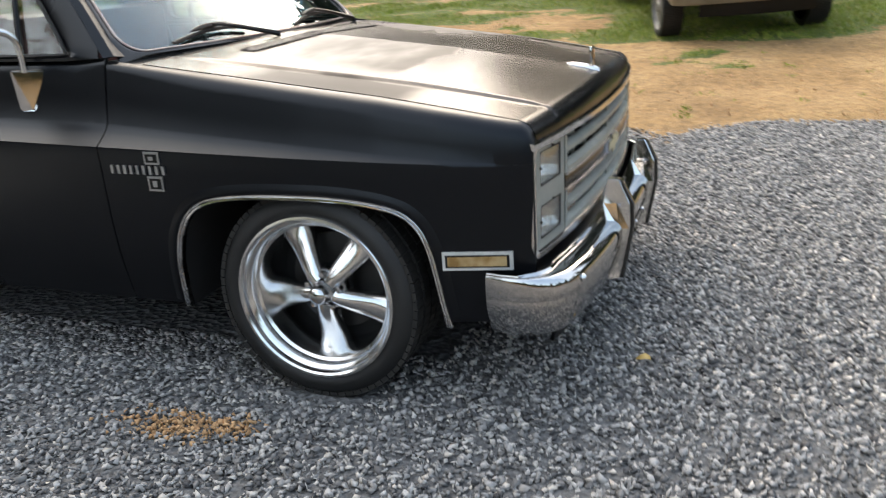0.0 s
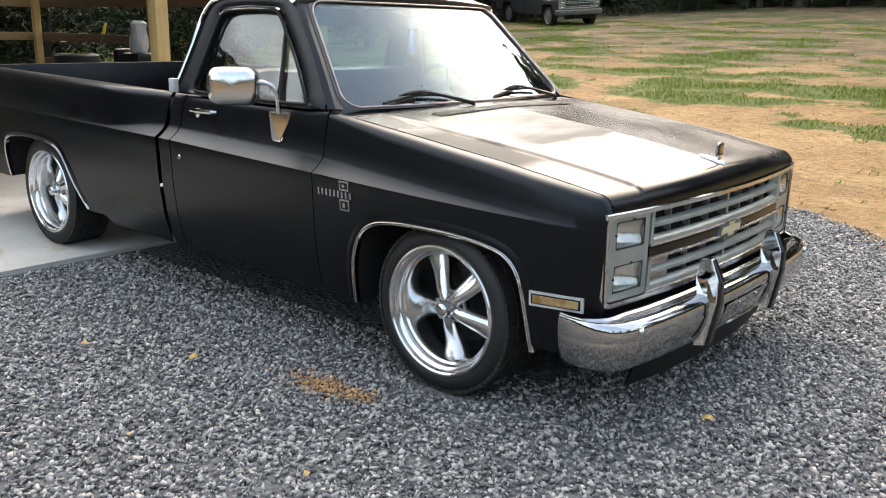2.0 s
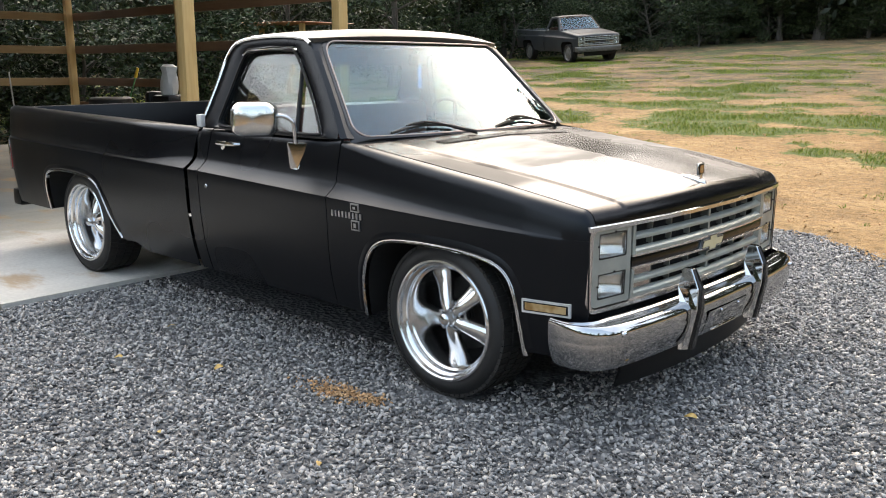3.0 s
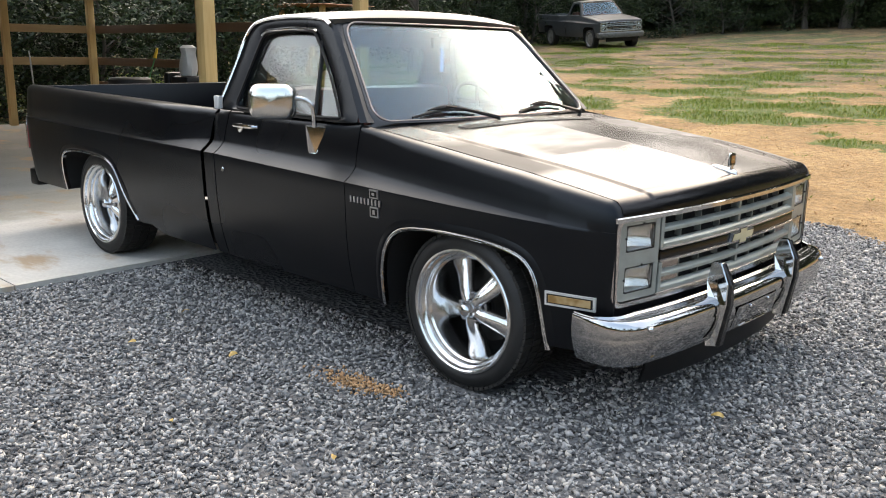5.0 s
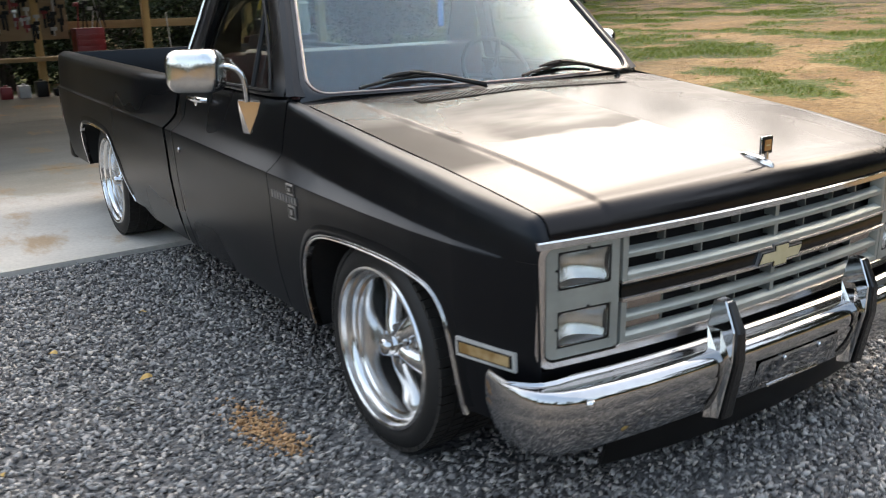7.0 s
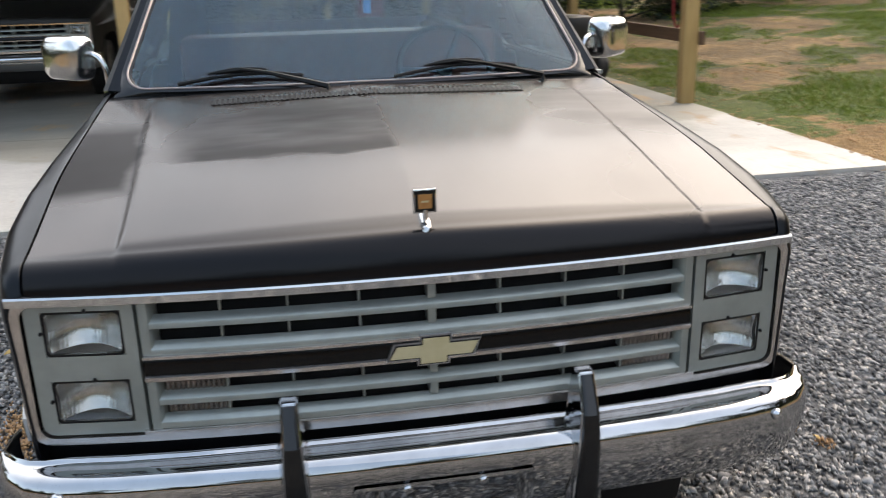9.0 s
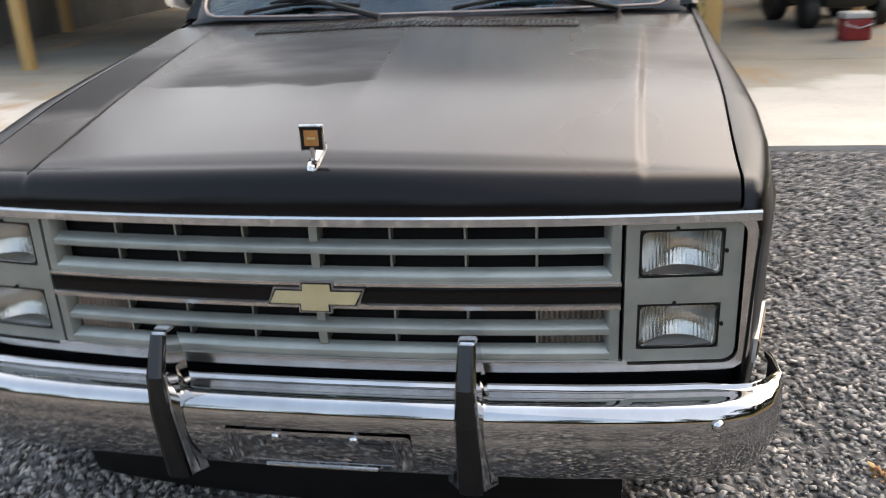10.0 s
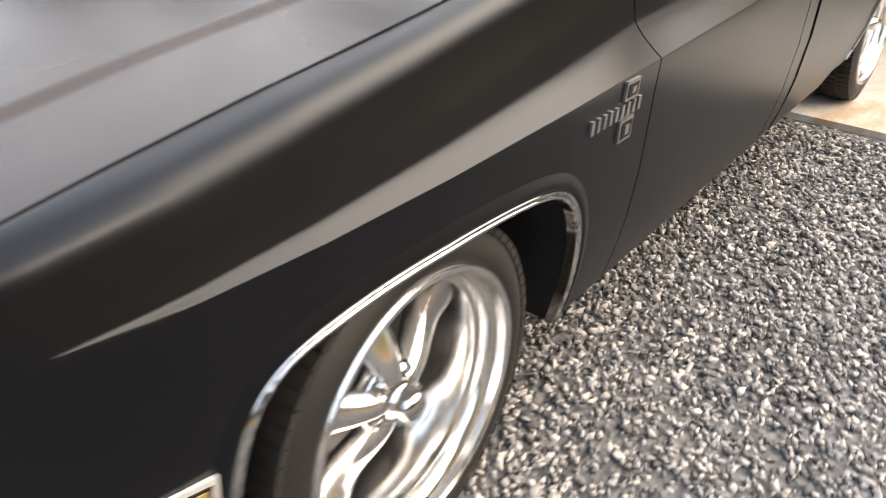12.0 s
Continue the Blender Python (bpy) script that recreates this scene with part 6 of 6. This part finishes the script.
# ---- woods ----
def tree_mesh(seed, height, spread_r, low, leaves, leaf_size, mat=None):
    """Trunk with limbs, and a crown of leaf clumps with gaps; returns two meshes."""
    rnd = random.Random(seed)
    bm = bmesh.new()
    lean = (rnd.uniform(-0.5, 0.5), rnd.uniform(-0.5, 0.5))
    tr = [(lean[0] * t * t + 0.12 * math.sin(5 * t + seed), lean[1] * t * t + 0.12 * math.cos(4 * t + seed), height * 0.92 * t) for t in [k / 8.0 for k in range(9)]]
    tube(bm, tr, [0.022 * height * (1 - 0.86 * k / 8.0) * (1.35 if k == 0 else 1) for k in range(9)], 8)
    clumps = []
    for k in range(22):
        t = low + (0.97 - low) * k / 21.0
        i = min(7, int(t * 8))
        a = Vector(tr[i]).lerp(Vector(tr[i + 1]), t * 8 - i)
        ang = rnd.uniform(0, 6.28)
        reach = spread_r * (0.45 + 0.75 * rnd.random()) * math.sin(math.pi * min(1, (t - low) / (1.0 - low) * 0.8 + 0.22)) + 0.3
        b = a + Vector((math.cos(ang) * reach, math.sin(ang) * reach, reach * rnd.uniform(0.0, 0.5)))
        m = a.lerp(b, 0.5) + Vector((0, 0, 0.12 * reach))
        tube(bm, [a, m, b], [0.010 * height * (1 - t * 0.75), 0.006 * height * (1 - t * 0.75), 0.01], 5)
        for p, r in ((b, 0.30), (m, 0.24), (a.lerp(b, 0.8), 0.26)):
            clumps.append((p, spread_r * r * rnd.uniform(0.7, 1.3)))
    trunk = finish(bm, "trunk", BARK)
    vs, fs = [], []
    for k in range(leaves):
        c, r = clumps[k % len(clumps)]
        d = Vector((rnd.gauss(0, 1), rnd.gauss(0, 1), rnd.gauss(0, 0.75)))
        p = c + d * r * 0.55
        u = Vector((rnd.gauss(0, 1), rnd.gauss(0, 1), rnd.gauss(0, 0.6))).normalized()
        w = u.cross(Vector((rnd.gauss(0, 1), rnd.gauss(0, 1), rnd.gauss(0, 1)))).normalized()
        s = leaf_size * rnd.uniform(0.6, 1.35)
        o = len(vs)
        vs += [p - u * s, p + w * s * 0.45, p + u * s, p - w * s * 0.45]
        fs.append((o, o + 1, o + 2, o + 3))
    me = bpy.data.meshes.new("crown")
    me.from_pydata([tuple(v) for v in vs], [], fs)
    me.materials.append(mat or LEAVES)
    return trunk, me


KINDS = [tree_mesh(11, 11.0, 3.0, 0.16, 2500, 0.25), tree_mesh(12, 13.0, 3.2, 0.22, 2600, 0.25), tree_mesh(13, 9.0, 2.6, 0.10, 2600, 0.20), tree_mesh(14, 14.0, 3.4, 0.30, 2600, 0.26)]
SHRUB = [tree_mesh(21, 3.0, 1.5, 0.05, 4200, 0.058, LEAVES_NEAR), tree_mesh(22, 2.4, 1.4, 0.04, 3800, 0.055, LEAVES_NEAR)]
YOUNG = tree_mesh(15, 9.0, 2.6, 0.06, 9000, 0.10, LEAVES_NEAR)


def plant(name, kinds, k, x, y, label, category, group):
    t = thing(name, label, category, group, pose(x, y, rise(x, y) - 0.08, 0, 0, (k * 67) % 360))
    f = 0.85 + 0.3 * ((k * 37) % 10) / 10.0
    if name == "tree" and x > 4 and 17 < y < 25:
        f *= 1.1
    elif name == "tree" and y > 0 and x < 12:
        f *= 0.62 if y < 19 else 0.8 if x < -14 else 1.5 if x > -9 else 1.0
    elif name == "tree" and (x > 12 or y < -10):
        f *= 0.55 if x > 12 else 1.25 if x < -8 else 0.4
    t.scale = (f, f, f)
    for nm, me in zip(("trunk", "crown"), kinds):
        o = new(nm, me)
        o.parent = t


rnd = random.Random(8)
k = 0
line = [(-34, 2), (-27, 8), (-25, 15), (-25, 23), (-23, 31), (-17, 37), (-9, 40), (0, 41), (9, 40), (18, 36), (24, 26), (23, 15), (21, 4), (20, -7), (16, -14), (8, -18), (-2, -20), (-12, -22), (-23, -22), (-32, -16), (-36, -8), (-34, 2)]
for (ax, ay), (bx2, by2) in zip(line, line[1:]):
    seg = math.hypot(bx2 - ax, by2 - ay)
    m = max(2, int(seg / (2.6 if ay > 0 and ax < 12 else 3.6)))
    for i in range(m):
        t = i / m
        for back in (0.0, 4.0):
            x, y = ax + (bx2 - ax) * t + rnd.uniform(-0.9, 0.9), ay + (by2 - ay) * t + rnd.uniform(-0.9, 0.9)
            r = math.hypot(x, y)
            if back and not (x < 5 and y > 0):
                continue
            x, y = x * (1 + back / r), y * (1 + back / r)
            plant("tree", KINDS[k % 4], k, x, y, "leafy broad-crowned tree at the edge of the woods", "tree", "trees round the clearing")
            k += 1
for x, y in ((4.8, 21.5), (7.2, 20.0), (9.6, 19.2), (12.2, 17.5), (6.0, 24.0), (10.8, 22.0)):
    plant("tree", KINDS[k % 4], k, x, y, "leafy broad-crowned tree at the edge of the woods", "tree", "trees round the clearing")
    k += 1
for x, y in ((-16.2, 14.6), (-17.5, 9.0), (-19.0, 13.0), (-18.5, 4.5), (-18.0, 0.5), (-19.5, -3.5), (-20.0, 18.0)):
    plant("tree", YOUNG, k, x, y, "leafy young tree with low branches behind the barn", "tree", "trees round the clearing")
    k += 1
for i in range(46):
    if i < 20:
        x, y = -16.3 - rnd.random() * 4.0, -5 + i * 0.75 + rnd.uniform(-0.3, 0.3)
    else:
        t = (i - 20) / 26.0
        x, y = -24.0 + 26.0 * t ** 1.3 + rnd.uniform(-1, 1), 20.0 + 19.0 * min(1, t * 2.2) + rnd.uniform(-0.6, 0.6)
        if x < -14 and y < 29 and x > -21:
            y = 30
    plant("shrub", SHRUB[i % 2], i, x, y, "dense green shrub at the edge of the woods", "shrub", "undergrowth")
# the woods' depth behind the first trees
n = 60000
th = np.where(np.arange(n) % 2 == 0, rng.uniform(0.25 * math.pi, 1.15 * math.pi, n), rng.uniform(1.15 * math.pi, 2.25 * math.pi, n))
rr = np.where(th < 1.15 * math.pi, rng.uniform(46, 58, n), rng.uniform(24, 30, n))
c = np.stack([rr * np.cos(th), rr * np.sin(th), np.array([rise(0, v) for v in rr * np.sin(th)]) + np.where(th < 1.15 * math.pi, rng.uniform(-0.5, 7.0, n), rng.uniform(-0.5, 2.6, n))], 1)
u = rng.normal(size=(n, 3))
u /= np.linalg.norm(u, axis=1, keepdims=True)
w = np.cross(u, rng.normal(size=(n, 3)))
w /= np.linalg.norm(w, axis=1, keepdims=True)
s = rng.uniform(0.6, 1.2, (n, 1))
verts = np.stack([c - u * s, c + w * s * 0.6, c + u * s, c - w * s * 0.6], 1).reshape(-1, 3)
me = bpy.data.meshes.new("far_woods")
me.from_pydata(verts.tolist(), [], [(4 * i, 4 * i + 1, 4 * i + 2, 4 * i + 3) for i in range(n)])
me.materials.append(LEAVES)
tagged(new("far_woods", me), "dark depth of the woods behind the first trees", "woods", kind="stuff")

# ---- in and round the barn ----
ck = thing("cooler", "small red picnic cooler with a white lid on concrete", "cooler", m=pose(-7.45, 3.26, 0.03, 0, 0, 8))
ck.scale = (0.82, 0.82, 0.86)
bm = bmesh.new()
box(bm, -0.13, 0.13, -0.17, 0.17, 0.0, 0.26, 0.02)
part("body", bm, RED, ck)
bm = bmesh.new()
box(bm, -0.14, 0.14, -0.18, 0.18, 0.26, 0.33, 0.02)
part("lid", bm, WHITE, ck, "white lid")
bm = bmesh.new()
tube(bm, [(0.145, -0.17, 0.24), (0.15, -0.17, 0.20), (0.16, 0.0, 0.15), (0.15, 0.17, 0.20), (0.145, 0.17, 0.24)], 0.009, 6)
part("handle", bm, WHITE, ck)


def car_tyre(x, y, z):
    bm = bmesh.new()
    lathe(bm, [(0.20, -0.10), (0.22, -0.115), (0.30, -0.11), (0.335, -0.08), (0.34, 0.0), (0.335, 0.08), (0.30, 0.11), (0.22, 0.115), (0.20, 0.10), (0.20, -0.10)], 40, 'z')
    normals(bm)
    o = solo("spare_tyre", bm, RUBBER, "worn black tyre lying in a stack on the slab", "tyre", "stack of tyres")
    o.location = (x, y, z)
    return o


t0 = car_tyre(-11.3, 3.35, 0.145)
for j in range(1, 4):
    copy_thing(t0, pose(-11.3 + 0.03 * (j % 2), 3.35 - 0.02 * j, 0.145 + 0.232 * j, 0, 0, 30 * j))

ch = thing("tool_chest", "tall red steel rolling tool chest against the back wall", "tool chest", m=pose(-13.75, 1.34, 0.03))
ch.scale = (1.0, 0.8, 1.0)
bm = bmesh.new()
box(bm, -0.23, 0.23, -0.31, 0.31, 0.12, 0.68, 0.01)
part("cabinet", bm, TOOLRED, ch)
bm = bmesh.new()
box(bm, -0.20, 0.20, -0.29, 0.29, 0.69, 1.10, 0.01)
top = part("top_box", bm, TOOLRED, ch)
for z0, z1 in ((0.14, 0.30), (0.32, 0.46), (0.48, 0.56), (0.58, 0.66), (0.71, 0.80), (0.82, 0.90), (0.92, 1.0)):
    bm = bmesh.new()
    xf = 0.232 if z1 < 0.7 else 0.202
    box(bm, xf - 0.01, xf + 0.012, -0.27, 0.27, z0, z1, 0.004)
    dr = part("drawer", bm, TOOLRED, ch)
    bm = bmesh.new()
    box(bm, xf + 0.012, xf + 0.020, -0.22, 0.22, z1 - 0.018, z1 - 0.010, 0.002)
    part("pull", bm, TOOLRED, dr)
for cx in (-0.18, 0.18):
    for cy in (-0.25, 0.25):
        bm = bmesh.new()
        lathe(bm, [(0.001, -0.02), (0.055, -0.02), (0.06, 0.0), (0.055, 0.02), (0.001, 0.02)], 16, 'y', (cx, cy, 0.06))
        normals(bm)
        part("caster", bm, BLACK, ch)
bm = bmesh.new()
box(bm, -14.085, -14.07, -0.6, 1.10, 0.95, 2.30, 0.0)
solo("tool_board", bm, PLY, "plywood board on the back wall hung with tools", "board", shade=False)
bm = bmesh.new()
box(bm, -14.04, -13.55, -1.2, 0.95, 0.62, 0.68, 0.004)
solo("workbench", bm, GIRT_Y, "rough pine bench along the back wall", "bench")
rnd = random.Random(3)
mats = [STEEL, BLACK, RED, BLACK, BLACK, WHITE, BLACK]
for j in range(72):
    y, z = rnd.uniform(-0.5, 1.05), rnd.uniform(1.05, 1.95)
    h = rnd.uniform(0.10, 0.32)
    bm = bmesh.new()
    box(bm, -14.065, -14.035, y - 0.018, y + 0.018, z - h, z, 0.005)
    box(bm, -14.065, -14.02, y - 0.05, y + 0.05, z - 0.04, z + 0.02, 0.006)
    solo("wall_tool", bm, mats[j % 7], "small tool that hangs on the plywood board", "tool", "tools on the wall")
for j in range(7):
    bm = bmesh.new()
    y = 1.20 + 0.075 * j
    hh2 = rnd.uniform(0.25, 0.6)
    tube(bm, [(-13.75, y, 1.13), (-13.78 + rnd.uniform(-0.1, 0.1), y + rnd.uniform(-0.1, 0.1), 1.13 + hh2)], 0.011, 6)
    box(bm, -13.80, -13.72, y - 0.04, y + 0.05, 1.13 + hh2 * 0.9, 1.16 + hh2, 0.008)
    solo("long_tool", bm, mats[(j + 2) % 7], "long-handled tool standing on the tool chest", "tool", "tools on the chest")
for j in range(8):
    bm = bmesh.new()
    y = -0.9 + 0.28 * j
    hh2 = rnd.uniform(0.12, 0.30)
    box(bm, -13.95, -13.70, y - 0.09, y + 0.09, 0.03, 0.03 + hh2, 0.015)
    box(bm, -13.85, -13.80, y - 0.03, y + 0.03, 0.03 + hh2, 0.06 + hh2, 0.008)
    solo("tool_case", bm, mats[(j * 3) % 7], "small case standing on the slab under the bench", "case", "cases under the bench")
# riding mower with a white bag against the wall
mw = thing("riding_mower", "dark riding mower with a white bag on its seat", "mower", m=pose(-9.08, 3.33, 0.03, 0, 0, 12))
bm = bmesh.new()
box(bm, -0.6, 0.7, -0.32, 0.32, 0.22, 0.55, 0.08)
box(bm, 0.05, 0.72, -0.25, 0.25, 0.5, 0.85, 0.08)
part("body", bm, DARKPAINT, mw)
bm = bmesh.new()
box(bm, -0.55, -0.1, -0.22, 0.22, 0.55, 0.70, 0.05)
box(bm, -0.62, -0.5, -0.22, 0.22, 0.60, 1.05, 0.05)
box(bm, -0.50, -0.12, -0.20, 0.20, 0.69, 1.0, 0.06)
part("seat", bm, BLACK, mw)
for cx, r in ((-0.45, 0.26), (0.5, 0.18)):
    for cy in (-0.42, 0.42):
        bm = bmesh.new()
        lathe(bm, [(0.001, -0.09), (r - 0.03, -0.09), (r, -0.06), (r, 0.06), (r - 0.03, 0.09), (0.001, 0.09)], 24, 'y', (cx, cy, r))
        normals(bm)
        part("wheel", bm, RUBBER, mw)
bm = bmesh.new()
rows = []
for z, r in ((0.98, 0.10), (1.08, 0.13), (1.20, 0.13), (1.32, 0.11), (1.40, 0.13), (1.44, 0.07)):
    rows.append([(-0.3 + r * (1 + 0.15 * math.sin(3 * a + z * 9)) * math.cos(a), r * (1 + 0.15 * math.sin(2 * a + z * 7)) * math.sin(a), z) for a in [2 * math.pi * q / 14 for q in range(14)]])
grid(bm, rows, closed=True)
part("white_bag", bm, WHITE, mw, "crumpled white bag")
# long pole and a green stake beside the wall
bm = bmesh.new()
tube(bm, [(-14.02, 2.86, 0.03), (-13.98, 2.78, 1.35)], 0.014, 8)
solo("leaning_pole", bm, WHITE, "pale plastic pole that leans by the back wall", "pole")
st = thing("garden_stake", "green stake with a yellow tip leaning on the girt", "stake")
bm = bmesh.new()
tube(bm, [(-12.05, 3.72, 0.03), (-11.60, 3.93, 1.26)], 0.012, 8)
part("shaft", bm, varied("green_paint", (0.03, 0.16, 0.05), (0.05, 0.22, 0.07), 0.5, 9.0), st)
bm = bmesh.new()
tube(bm, [(-11.60, 3.93, 1.26), (-11.55, 3.955, 1.42)], [0.03, 0.022], 8)
part("tip", bm, varied("yellow_plastic", (0.7, 0.45, 0.03), (0.8, 0.52, 0.05), 0.5, 9.0), st)
# small open shed beyond the barn
sh = thing("lean_to", "small open wooden lean-to with a rusty metal roof", "shed", m=pose(-17.5, 11.5, rise(-17.5, 11.5) - 0.05, 0, 0, 20))
for cx in (-1.3, 1.3):
    for cy in (-1.0, 1.0):
        bm = bmesh.new()
        box(bm, cx - 0.06, cx + 0.06, cy - 0.06, cy + 0.06, 0.0, 2.0, 0.004)
        part("post", bm, POST_WOOD, sh)
bm = bmesh.new()
grid(bm, [[(-1.6 + 0.08 * q, yy, 2.02 + 0.06 * (yy > 0) + 0.018 * (q % 2)) for q in range(41)] for yy in (-1.3, 1.3)])
part("roof", bm, varied("rusty_metal", (0.22, 0.08, 0.03), (0.34, 0.15, 0.07), 0.7, 3.0), sh, "rusty corrugated roof", shade=False, thick=0.01)
# red hose loop on the corner post
bm = bmesh.new()
tube(bm, [(-6.40 + 0.03 * math.cos(a), 3.90 - 0.07 * math.sin(a), 1.15 + 0.32 * math.cos(a)) for a in [2 * math.pi * q / 24 for q in range(24)]], 0.012, 6, closed=True)
solo("hose_loop", bm, RED, "red air hose that hangs in a loop from the post", "hose")
